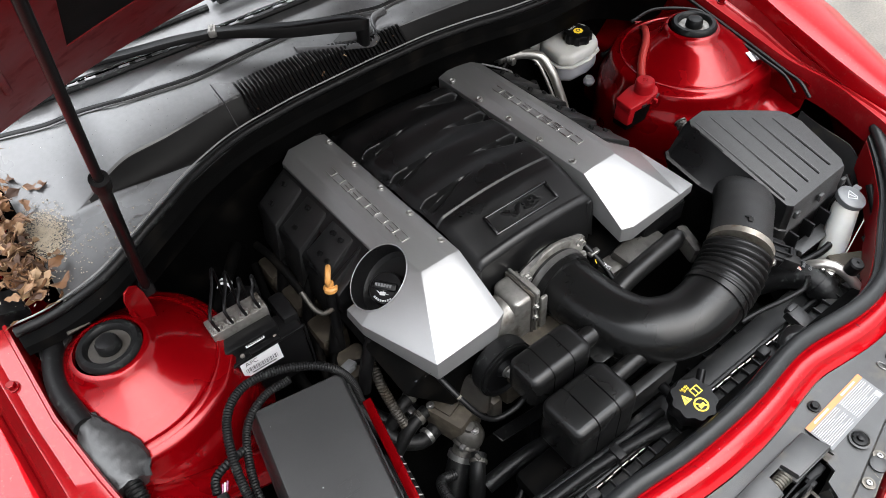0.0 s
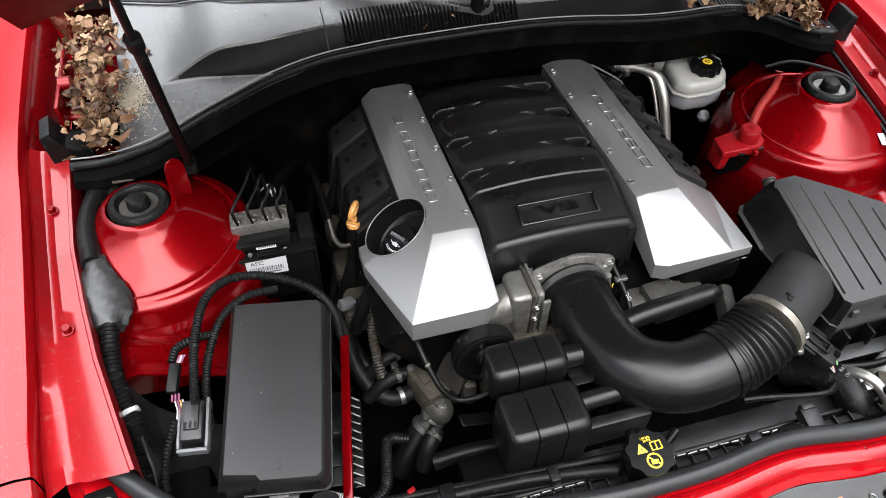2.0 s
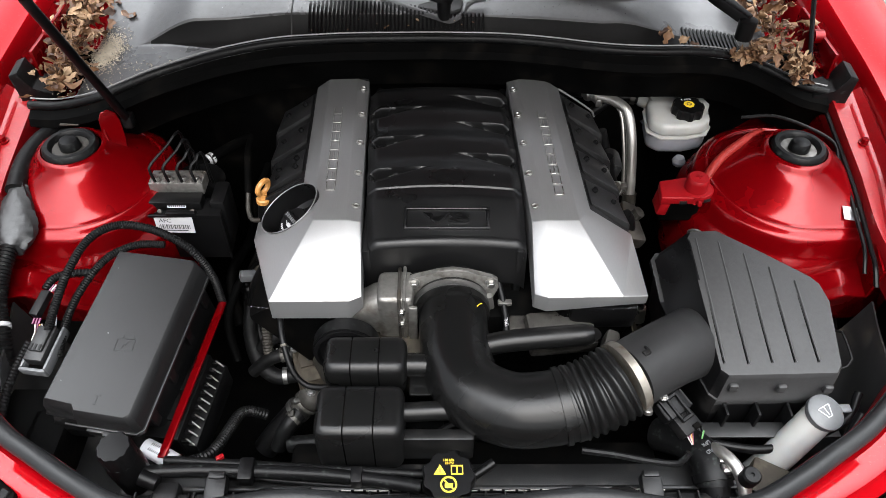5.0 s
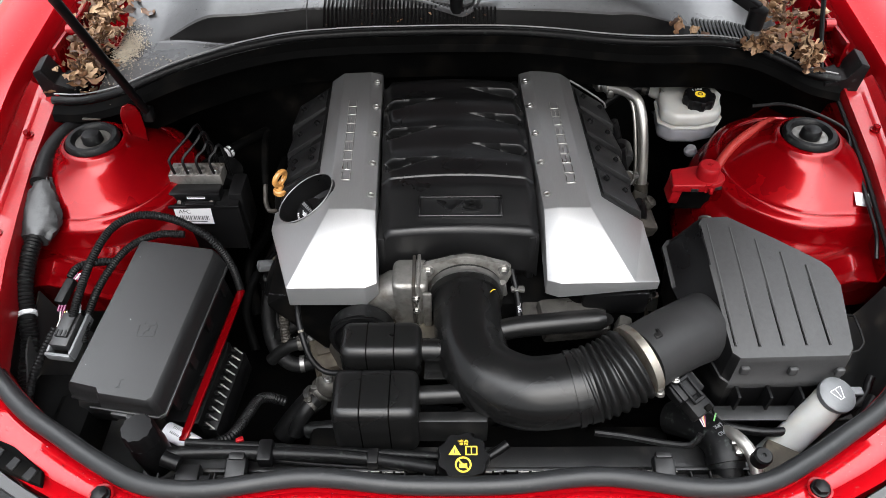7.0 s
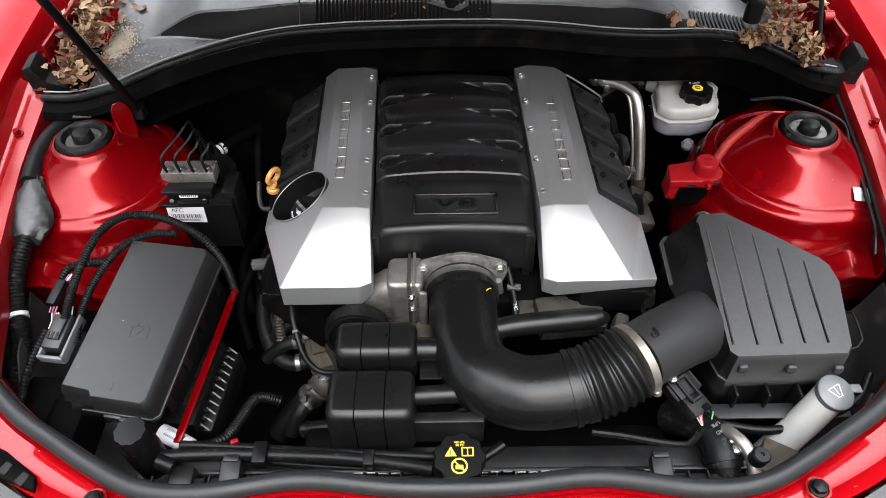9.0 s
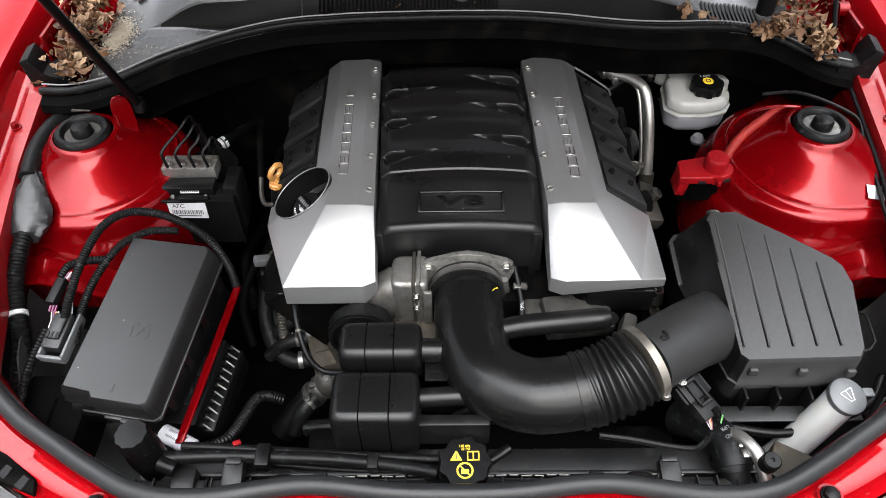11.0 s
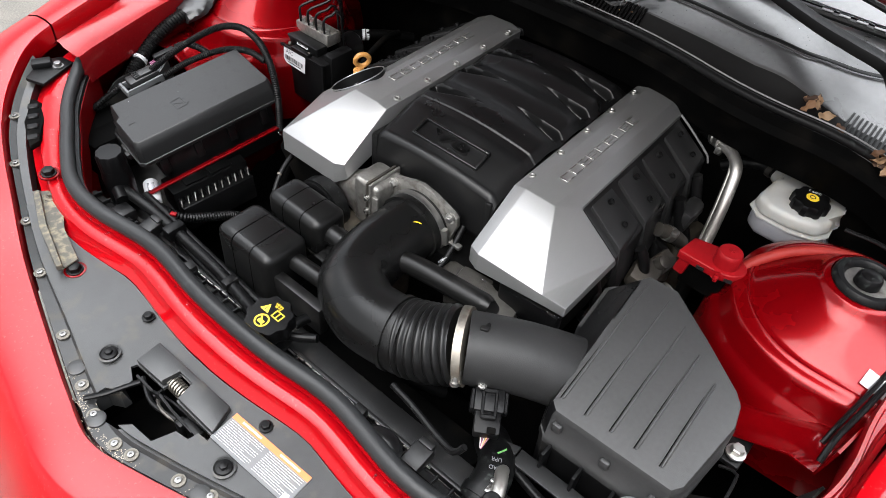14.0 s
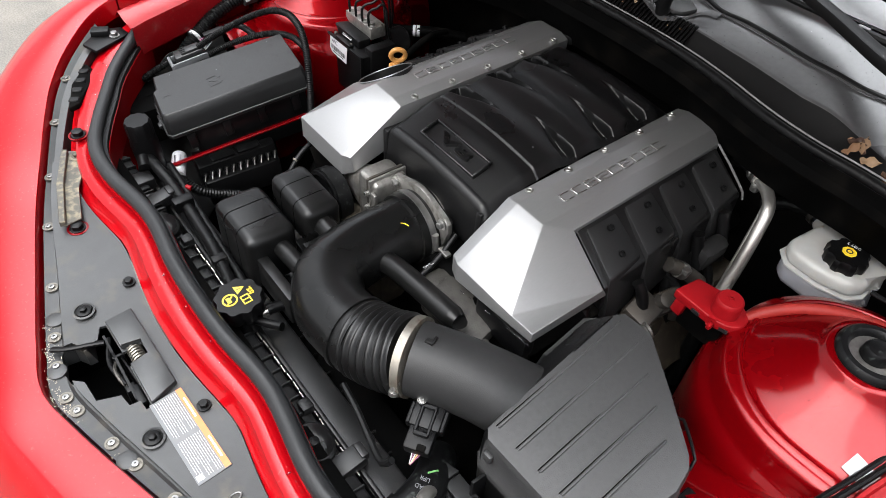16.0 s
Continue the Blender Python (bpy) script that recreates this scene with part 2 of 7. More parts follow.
# grime over a near-black base that carries the bay's deep shade
BLACK_DARK = material("grimy_shade_black", (0.0010, 0.0010, 0.0010), 0.7, 0, 0.3, 60, 0.3, 300, dirt=(0.005, 0.0043, 0.0036), dirt_scale=22, dirt_amount=0.35, spec=0.03)
MANIFOLD = material("moulded_black_nylon", (0.0040, 0.0040, 0.0042), 0.34, 0, 0.2, 220, 0.2, 1400, spec=0.32)
TUBE = material("smooth_black_duct", (0.0042, 0.0042, 0.0042), 0.30, 0, 0.15, 90, 0.06, 900, spec=0.24, dirt=(0.03, 0.028, 0.026), dirt_scale=13, dirt_amount=0.07)
GREY = material("dark_grey_plastic", (0.0078, 0.0079, 0.0082), 0.43, 0, 0.16, 260, 0.25, 1300, spec=0.40, dirt=(0.012, 0.012, 0.0118), dirt_scale=90, dirt_amount=0.05, rough_var=.06)
FILTER_GREY = material("grey_filter_box_plastic", (0.0230, 0.0230, 0.0233), 0.50, 0, 0.22, 180, 0.3, 1100, spec=0.34, dirt=(0.016, 0.016, 0.0158), dirt_scale=90, dirt_amount=0.05, rough_var=.05)
NECK_BLACK = material("dull_black_neck_plastic", (0.0125, 0.0125, 0.0127), 0.5, 0, 0.2, 180, 0.25, 1100, spec=0.24)
LATCH_GREY = material("worn_grey_panel_plastic", (0.0160, 0.0163, 0.0166), 0.46, 0, 0.3, 70, 0.25, 900, dirt=(0.055, 0.048, 0.037), dirt_scale=34, dirt_amount=0.26)
# darker copy of the cowl plastic, with the riser's shade in its colour
COWL = material("shade_painted_cowl_plastic", (0.0045, 0.0043, 0.0043), 0.55, 0, 0.25, 90, 0.15, 900, spec=0.10)
# pale colour that paints the highlight along the seal's lip
LIP_HIGHLIGHT = material("pale_lip_highlight", (0.16, 0.16, 0.16), 0.35, 0, 0.3, 120, 0.1, 600, spec=.5)
RUBBER = material("black_rubber", (0.0035, 0.0035, 0.0037), 0.42, 0, 0.25, 80, 0.2, 500, spec=.14, dirt=(0.04, 0.047, 0.043), dirt_scale=140, dirt_amount=0.12)
SEAL = material("dusty_grey_seal_rubber", (0.010, 0.0105, 0.011), 0.40, 0, 0.2, 70, 0.15, 500, dirt=(0.03, 0.03, 0.03), dirt_scale=160, dirt_amount=0.06, spec=.24)
SILVER = material("satin_silver_cover", (0.250, 0.250, 0.252), 0.38, 0.70, 0.05, 900, 0.012, 900, rough_var=0.04, stretch=(1, 0.06, 1))
ALU = material("cast_aluminium", (0.23, 0.223, 0.21), 0.46, 0.85, 0.3, 120, 0.4, 500, dirt=(0.07, 0.058, 0.045), dirt_scale=45, dirt_amount=0.45)
GRIMY_ALU = material("grimy_aluminium", (0.055, 0.051, 0.046), 0.5, 0.7, 0.3, 60, 0.4, 300, dirt=(0.05, 0.04, 0.03), dirt_scale=20, dirt_amount=0.5)
PIPE = material("bare_aluminium_pipe", (0.40, 0.385, 0.36), 0.38, 0.9, 0.18, 60, 0.1, 300)
STEEL = material("zinc_steel", (0.36, 0.355, 0.34), 0.32, 0.95, 0.15, 150, 0.08, 500)
MILKY = material("milky_white_plastic", (0.30, 0.298, 0.285), 0.42, 0, 0.10, 40, 0.08, 400, sss=0.25, dirt=(0.36, 0.33, 0.27), dirt_scale=12, dirt_amount=0.12)
YELLOW = material("yellow_print", (0.75, 0.52, 0.03), 0.5, 0, 0.08)
AMBER = material("aged_amber_plastic", (0.42, 0.20, 0.055), 0.4, 0, 0.15, 90)
WHITE = material("white_label_paper", (0.40, 0.40, 0.415), 0.5, 0, 0.05, 200, 0.03)
PRINT_GREY = material("grey_label_print", (0.42, 0.43, 0.44), 0.55, 0, 0.1)
PRINT_BLACK = material("black_print", (0.02, 0.02, 0.02), 0.55, 0, 0.1)
ORANGE = material("faded_orange_print", (0.44, 0.12, 0.03), 0.5, 0, 0.1)
DARK_STEEL = material("dull_dark_steel", (0.19, 0.188, 0.185), 0.36, 0.9, 0.2, 150, 0.1, 500)
FELT = material("black_felt", (0.0035, 0.003, 0.003), 0.9, 0, 0.3, 300, 0.4, 700, spec=0.1)
LABEL_GREY = material("grey_label_sheet", (0.085, 0.088, 0.092), 0.5, 0, 0.1)
CAP_GREY = material("pale_grey_cap_plastic", (0.075, 0.078, 0.082), 0.45, 0, 0.12, 200, 0.2, 900)
BADGE = material("glossy_black_nylon", (0.0045, 0.0045, 0.0048), 0.28, 0, 0.1, 220, 0.1, 1400, spec=0.42)
FLUID = material("grey_fluid_tank_plastic", (0.16, 0.16, 0.175), 0.4, 0, 0.1, 40, 0.08, 400, sss=0.2)
COWL_TOP = material("pale_cowl_plastic", (0.046, 0.046, 0.0475), 0.34, 0, 0.22, 140, 0.25, 900, spec=0.55, dirt=(0.075, 0.073, 0.070), dirt_scale=60, dirt_amount=0.12)
DUSTY_RED = material("dusty_red_paint", (0.19, 0.003, 0.005), 0.45, 0.1, 0.2, 300, 0.05, 700, coat=0.6, coat_rough=0.16, spec=0.1, dirt=(0.20, 0.035, 0.03), dirt_scale=120, dirt_amount=0.15, dirt_rough=.7)
DUSTY = material("dusty_pale_washer", (0.13, 0.12, 0.10), 0.65, 0.2, 0.4, 200, 0.4, 500, dirt=(0.05, 0.045, 0.04), dirt_scale=200, dirt_amount=0.5)
PANEL = material("satin_black_side_panel", (0.008, 0.008, 0.0083), 0.42, 0, 0.2, 220, 0.2, 1300, spec=0.34)
MOULD = material("dull_moulded_nylon", (0.006, 0.006, 0.0062), 0.42, 0, 0.25, 120, 0.25, 900, spec=0.3, dirt=(0.03, 0.028, 0.025), dirt_scale=50, dirt_amount=0.15)
STAINED_BAND = material("stained_steel_band", (0.20, 0.185, 0.16), 0.42, 0.85, 0.3, 90, 0.1, 500, dirt=(0.12, 0.08, 0.05), dirt_scale=60, dirt_amount=0.35)
RUST = material("dusty_brown_metal", (0.028, 0.022, 0.015), 0.7, 0.3, 0.3, 60, 0.3, 300, dirt=(0.07, 0.06, 0.043), dirt_scale=60, dirt_amount=0.45)
DUST = material("dry_litter_dust", (0.36, 0.31, 0.24), 0.9, 0, 0.35, 120, 0.6, 300)
GREEN = material("green_print", (0.05, 0.16, 0.04), 0.5, 0, 0.1)
PINK = material("magenta_wire", (0.10, 0.012, 0.05), 0.4, 0, 0.1)
ASPHALT = material("pale_worn_asphalt", (0.078, 0.071, 0.061), 0.85, 0, 0.6, 150, 0.8, 160)


def glass_material():
    mt = bpy.data.materials.new("windscreen_glass")
    mt.use_nodes = True
    b = mt.node_tree.nodes["Principled BSDF"]
    b.inputs["Base Color"].default_value = (0.86, 0.89, 0.89, 1)
    b.inputs["Roughness"].default_value = 0.03
    b.inputs["Transmission Weight"].default_value = 1.0
    b.inputs["IOR"].default_value = 1.5
    return mt


GLASS = glass_material()

DROP = bpy.data.materials.new("clear_water_drop")
DROP.use_nodes = True
DROP.node_tree.nodes["Principled BSDF"].inputs["Roughness"].default_value = 0.02
DROP.node_tree.nodes["Principled BSDF"].inputs["Transmission Weight"].default_value = 1.0
DROP.node_tree.nodes["Principled BSDF"].inputs["IOR"].default_value = 1.33
# ---- ground ----
ground = solo("ground", sheet(lambda u, v: (-60 + 120 * u, -60 + 120 * v, 0.0), 8, 8, 0.1), ASPHALT,
              "pale worn asphalt parking surface under the car", "ground", (0, 0, 0), "structure")

# ---- car body ----
car = thing("car", "bright red car body with its engine bay open", "car", (0, 0, 0.0))

# matching points along the front: hood seal, outer edge of the opening (right half; mirrored for the left)
SEAL_HALF = [(0, -.526, .803), (.07, -.524, .803), (.17, -.515, .803), (.28, -.529, .802), (.35, -.524, .804), (.41, -.497, .807),
             (.465, -.465, .810), (.517, -.433, .814), (.572, -.385, .821), (.608, -.345, .828)]
EDGE_HALF = [(0, -.713, .770), (.07, -.698, .770), (.175, -.667, .775), (.29, -.63, .783), (.385, -.592, .795), (.47, -.557, .805),
             (.54, -.522, .816), (.605, -.472, .831), (.66, -.405, .851), (.674, -.345, .866)]
BAND = [.25, .26, .28, .42, .55, .62, .66, .68, .70, .70]


def both(half):
    return [Vector((-x, y, z)) for x, y, z in half[:0:-1]] + [Vector(p) for p in half]


SEAL_PTS, EDGE_PTS, BAND_F = both(SEAL_HALF), both(EDGE_HALF), BAND[:0:-1] + BAND


def along(points, n=96):
    line = curve(points, 0.004)
    return [line[round(i * (len(line) - 1) / n)] for i in range(n + 1)]


N_FRONT = 96
seal_line, edge_line = [], []
for i in range(N_FRONT + 1):
    k = i / N_FRONT * (len(SEAL_PTS) - 1)
    a = min(int(k), len(SEAL_PTS) - 2)
    f = k - a


    def cr(p):
        p0, p1, p2, p3 = p[max(a - 1, 0)], p[a], p[a + 1], p[min(a + 2, len(p) - 1)]
        return 0.5 * (2 * p1 + (p2 - p0) * f + (2 * p0 - 5 * p1 + 4 * p2 - p3) * f * f + (3 * p1 - p0 - 3 * p2 + p3) * f ** 3)


    seal_line.append(cr(SEAL_PTS))
    edge_line.append(cr(EDGE_PTS))
band_line = [lerp_line([(j, b) for j, b in enumerate(BAND_F)], i / N_FRONT * (len(SEAL_PTS) - 1)) for i in range(N_FRONT + 1)]

# red support rail between the hood seal and the grey panel
rail = []
for s, e, b in zip(seal_line, edge_line, band_line):
    d = e - s
    flat = Vector((d.x, d.y, 0)).normalized()
    w = Vector((d.x, d.y, 0)).length * b
    tilt = d.z / Vector((d.x, d.y, 0)).length
    prof = [(-.016, -.07), (-.016, -.012), (-.012, -.008), (.010, -.008), (.016, -.003), (w * .55, -.002), (w * .72, -.006), (w * .80, -.016), (w, -.022), (w, -.05)]
    rail.append([s + flat * o + Vector((0, 0, h + tilt * max(o, 0) * 0.6)) for o, h in prof])
part("front_rail", loft(rail, False, False), RED, car, "red painted front rail under the hood seal")

# grey panel with the latch opening, and the dark border strip out to the bumper skin
I0, I1 = 27, 69
strip_bm = []
for i, (s, e, b) in enumerate(zip(seal_line, edge_line, band_line)):
    if abs(e.x) > .656:
        continue
    d = e - s
    z_at = lambda f: s.z + d.z * f - .024 * (1 - f) - .004
    strip_bm.append([(s.x + d.x * f, s.y + d.y * f, z) for f, z in
                     ((max(b, .72) - .03, z_at(.8) - .03), (max(b, .72), z_at(.8) - .006), (.86, z_at(.86) - .007), (.88, z_at(.88) - .012), (.985, z_at(.985) - .010), (1.0, z_at(1.0) - .03))])


def panel_fn(u, v):
    i = I0 + u * (I1 - I0)
    a = min(int(i), N_FRONT - 1)
    t = i - a
    s, e = seal_line[a].lerp(seal_line[a + 1], t), edge_line[a].lerp(edge_line[a + 1], t)
    b = band_line[a] * (1 - t) + band_line[a + 1] * t
    f = b + .01 + (.84 - b) * v
    p = s.lerp(e, f)
    z = s.z + (e.z - s.z) * f - .022 * (1 - f)
    return Vector((p.x, p.y, z - .002))


pbm = bmesh.new()
NU, NV = 60, 12
grid_v = [[pbm.verts.new(panel_fn(i / NU, j / NV)) for i in range(NU + 1)] for j in range(NV + 1)]
for j in range(NV):
    for i in range(NU):
        quad = (grid_v[j][i], grid_v[j][i + 1], grid_v[j + 1][i + 1], grid_v[j + 1][i])
        pbm.faces.new(quad)
bmesh.ops.delete(pbm, geom=[v for v in pbm.verts if not v.link_faces], context="VERTS")
bmesh.ops.recalc_face_normals(pbm, faces=pbm.faces)
ext = bmesh.ops.extrude_face_region(pbm, geom=list(pbm.faces))
bmesh.ops.translate(pbm, verts=[v for v in ext['geom'] if isinstance(v, bmesh.types.BMVert)], vec=(0, 0, -.004))
LATCH_OPENING = [(-.053, -.633), (-.050, -.626), (.001, -.6245), (.001, -.600), (.023, -.600), (.025, -.6245), (.090, -.6245), (.091, -.631), (.076, -.632), (.074, -.644),
                 (.056, -.647), (.046, -.672), (.014, -.674), (.001, -.687), (-.026, -.690), (-.052, -.683), (-.050, -.668), (-.036, -.660), (-.035, -.642)]
pbm = carved(pbm, prism(LATCH_OPENING, .70, .80))
part("border_strip", carved(loft([[Vector(p) for p in r] + [Vector(r[-1]) - Vector((0, 0, .004)), Vector(r[0]) - Vector((0, 0, .004))] for r in strip_bm]), prism(LATCH_OPENING, .66, .84)), LATCH_GREY, car, "dusty grey strip along the bumper edge")
part("latch_panel", pbm, LATCH_GREY, car, "grey plastic panel round the hood latch")

# outer skin: fenders and bumper
SKIN_HALF = [(.715, .62, .972, .235), (.712, .30, .948, .235), (.705, .12, .937, .235), (.694, 0, .924, .235), (.684, -.12, .910, .235), (.676, -.24, .892, .23),
             (.673, -.33, .872, .235), (.662, -.408, .852, .21), (.608, -.476, .832, .185), (.542, -.526, .817, .182), (.472, -.561, .806, .178), (.387, -.596, .796, .176),
             (.292, -.634, .784, .162), (.177, -.671, .776, .152), (.072, -.702, .772, .128), (0, -.717, .772, .118)]


def skin_tuck(y):
    """The driver side fender edge leans a little further in along the middle."""
    return .034 * smoothstep(-.02, -.20, y) * smoothstep(-.46, -.36, y)


full = [(-x, y, z, w) for x, y, z, w in SKIN_HALF] + [(x - skin_tuck(y), y, z, w) for x, y, z, w in SKIN_HALF[-2::-1]]
pts = curve([Vector(p[:3]) for p in full], 0.012)
widths = [lerp_line([(k, p[3]) for k, p in enumerate(full)], i / (len(pts) - 1) * (len(full) - 1)) for i in range(len(pts))]
skin = []
for i, p in enumerate(pts):
    t = pts[min(i + 1, len(pts) - 1)] - pts[max(i - 1, 0)]
    out = Vector((t.y, -t.x, 0)).normalized() * -1
    if out.dot(Vector((p.x, p.y + 0.1, 0))) < 0:
        out = -out
    w = widths[i]
    f = smoothstep(-.42, -.55, p.y)
    soft = [(-.002, -.035), (-.002, -.004), (.0, 0), (.08, .003), (.20, .002), (.38, -.009), (.60, -.036), (.80, -.080), (.94, -.135), (1.0, -.20), (1.0, -.33), (.94, -.5), (.9, -.6)]
    crisp = [(-.002, -.035), (-.002, -.004), (.0, 0), (.12, .001), (.40, -.002), (.44, -.0045), (.66, -.045), (.86, -.10), (.97, -.15), (1.0, -.20), (1.0, -.33), (.94, -.5), (.9, -.6)]
    prof = [(a[0] * (1 - f) + b[0] * f, a[1] * (1 - f) + b[1] * f) for a, b in zip(soft, crisp)]
    skin.append([p + out * (w * o if o > 0 else o) + Vector((0, 0, h)) for o, h in prof])
cut_a = min(range(len(pts)), key=lambda i: (pts[i] - Vector((-.61, -.36, .86))).length)
cut_b = len(pts) - 1 - cut_a
seam = lambda a, b, f: [p.lerp(q, f) for p, q in zip(a, b)]
part("fender", loft(skin[:cut_a] + [seam(skin[cut_a - 1], skin[cut_a], .74)], False, False), RED, car, "glossy red passenger side fender")
part("fender", loft([seam(skin[cut_b + 1], skin[cut_b], .74)] + skin[cut_b + 1:], False, False), RED, car, "glossy red driver side fender")
part("bumper", loft(skin[cut_a:cut_b + 1], False, False), RED, car, "glossy red pointed front bumper skin")


def flange_x(y):
    return lerp_line([(-.40, .560), (-.35, .574), (-.22, .609), (-.14, .625), (-.04, .641), (.10, .647), (.62, .66)], y)


def flange_z(y):
    return lerp_line([(-.40, .846), (-.35, .852), (-.16, .860), (-.04, .870), (.10, .893), (.14, .900), (.62, .93)], y)


corner = part("corner_bracket", prism([(-.572, -.440), (-.606, -.452), (-.640, -.410), (-.628, -.378), (-.600, -.374)], .8235, .8300, .002), BLACK, car, "black plastic corner bracket")
part("corner_bolt", hexbolt((-.603, -.398, .830), .006, .008), DARK_STEEL, corner)
part("corner_boss", rbox((-.622, -.415, .834), (.020, .030, .012), .003, 2, (0, 0, -25)), BLACK, corner)
for sx in (-1, 1):
    rows = []
    for y in [-.375 + k / 40 * .515 for k in range(41)]:
        x, z = flange_x(y) + (.026 * smoothstep(-.12, -.28, y) if sx > 0 else 0), flange_z(y)
        xo = lerp_line([(q[1], q[0]) for q in SKIN_HALF[::-1]], y) - .001 - (skin_tuck(y) if sx > 0 else 0)
        zo = lerp_line([(q[1], q[2]) for q in SKIN_HALF[::-1]], y)
        rows.append([(sx * px, y, pz) for px, pz in ((x + .002, z - .05), (x, z - .003), (x + .002, z + .004), (x + .006, z + .004), (x + .008, z), (x + (xo - x) * .52, z),
                                                     (x + (xo - x) * .60, z + .0035), (x + (xo - x) * .72, z + .0040), (xo - .006, zo - .026), (xo, zo - .03))])
    part("fender_flange", loft([[Vector(q) for q in r] for r in rows], False, False), DUSTY_RED, car, "dusty red fender flange")
    for y in (.03, -.17):
        part("flange_bolt", hexbolt((sx * (flange_x(y) + .028), y, flange_z(y)), .006, .009), RED_BAY, car)
    # gutter behind the flange, down to the hinge
    rows = []
    for k in range(25):
        y = .14 + k / 24 * .46
        xo = lerp_line([(q[1], q[0]) for q in SKIN_HALF[::-1]], y)
        zo = lerp_line([(q[1], q[2]) for q in SKIN_HALF[::-1]], y)
        rows.append([Vector((sx * px, y, pz)) for px, pz in ((xo, zo - .03), (xo - .015, zo - .05), (xo - .02, zo - .10), (xo - .075, zo - .13), (xo - .10, zo - .14))])
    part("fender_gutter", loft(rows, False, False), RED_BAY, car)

    # inner wall and strut tower
    def apron(u, v, sx=sx):
        y = -.213 + u * .473
        x0, z0 = flange_x(y) + .004, flange_z(y) - .012
        w = 1 - .62 * smoothstep(-.09, .0, y)
        prof = [(x0, z0), (x0 - .004, z0 - .05), (x0 - .035, .795), (x0 - .035 - .065 * w, .765), (x0 - .035 - .135 * w, .74), (x0 - .035 - .16 * w, .70), (x0 - .035 - .165 * w, .60)]
        k = v * (len(prof) - 1)
        a = min(int(k), len(prof) - 2)
        f = k - a
        x, z = prof[a][0] * (1 - f) + prof[a + 1][0] * f, prof[a][1] * (1 - f) + prof[a + 1][1] * f
        fold = .008 * math.exp(-((y + .165) / .012) ** 2) + .006 * math.exp(-((y + .21) / .01) ** 2)
        return Vector((sx * x, y, z + fold * smoothstep(.1, .4, v)))


    def liner(u, v, sx=sx):
        y = -.40 + u * .190
        x0, z0 = flange_x(max(y, -.34)) + .002 + (.026 if sx > 0 else 0), flange_z(y) - .070 - .05 * smoothstep(-.32, -.40, y)
        x = x0 - .012 - (.05 + .10 * smoothstep(.25, .9, v)) * v
        return Vector((sx * x, y, z0 - .22 * v + .006 * math.sin(7 * v + 5 * u)))


    # grey material paints the sky's reflection on the black liner
    part("wheel_liner", sheet(liner, 24, 24, 0.003), LATCH_GREY, car, "black plastic wheel arch liner greyed for sky sheen")


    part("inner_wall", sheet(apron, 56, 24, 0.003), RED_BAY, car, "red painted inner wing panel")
    prof = [(.043, -.006), (.044, 0), (.0485, -.0008), (.0515, -.0035), (.0540, -.0080), (.0580, -.0125), (.070, -.0215), (.085, -.0320), (.100, -.0425), (.1150, -.0528), (.1185, -.0556), (.1200, -.0560),
            (.1215, -.0545), (.1238, -.0546), (.1252, -.0566), (.130, -.0590), (.137, -.0625), (.1395, -.0650), (.1415, -.0720), (.146, -.090), (.1485, -.097), (.154, -.102), (.159, -.118), (.161, -.15), (.163, -.22)]
    bm = lathe(prof, 72, None, False)
    for v in bm.verts:
        low = smoothstep(-.02, -.06, v.co.z)
        # towards the wing and the front the cone runs out into a flat shelf
        r = math.hypot(v.co.x, v.co.y)
        square = (r / max(abs(v.co.x), abs(v.co.y))) ** .8 if sx * v.co.x > 0 > v.co.y else 1.0
        k = 1 + (square - 1) * low
        v.co.x, v.co.y = v.co.x * k, v.co.y * k
    bm.transform(pose(sx * .555, .004, .893))
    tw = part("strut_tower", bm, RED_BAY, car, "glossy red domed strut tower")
    part("strut_ring", lathe([(.018, -.010), (.020, -.006), (.026, -.004), (.0285, .003), (.031, .0055), (.037, .0055), (.0402, .002), (.041, -.003), (.039, -.006)], 44, pose(sx * .5535, 0, .897)), RUBBER, tw, "black rubber strut mount ring")
    part("strut_plate", lathe([(.030, -.004), (.024, -.003), (.016, -.004)], 36, pose(sx * .5535, 0, .898)), ALU if sx > 0 else GRIMY_ALU, tw)
    part("strut_cap", lathe([(.0155, -.006), (.015, .006), (.0125, .010), (.006, .012), (.001, .012)], 28, pose(sx * .5535, 0, .898)), RUBBER, tw, "round black rubber cap")
    # rubber bump stop on the wing
    prof = [(-.030, 0), (.026, 0), (.030, .050), (.014, .056), (.004, .024), (-.028, .016)]
    solo("hood_bump_stop", placed(prism([(sx * x, z) for x, z in prof][::sx], -.024, .024, .0025), pose(sx * .648, .143, .892, 90, 0, sx * -6)), RUBBER,
                "worn black foam bump stop on the wing", "bump stop", (sx * .655, .14, .895), group="hood bump stops")

# bay floor, firewall and lower front, with deep bay shade in their near-black colour
part("firewall", merged(rbox((0, .262, .670), (1.34, .02, .46), .004), rbox((0, .235, .62), (.5, .05, .25), .02)), BLACK_DARK, car, "firewall coloured near-black for the bay shade")
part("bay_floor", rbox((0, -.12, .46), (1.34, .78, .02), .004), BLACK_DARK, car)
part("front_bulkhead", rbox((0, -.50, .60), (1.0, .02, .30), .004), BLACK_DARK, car)
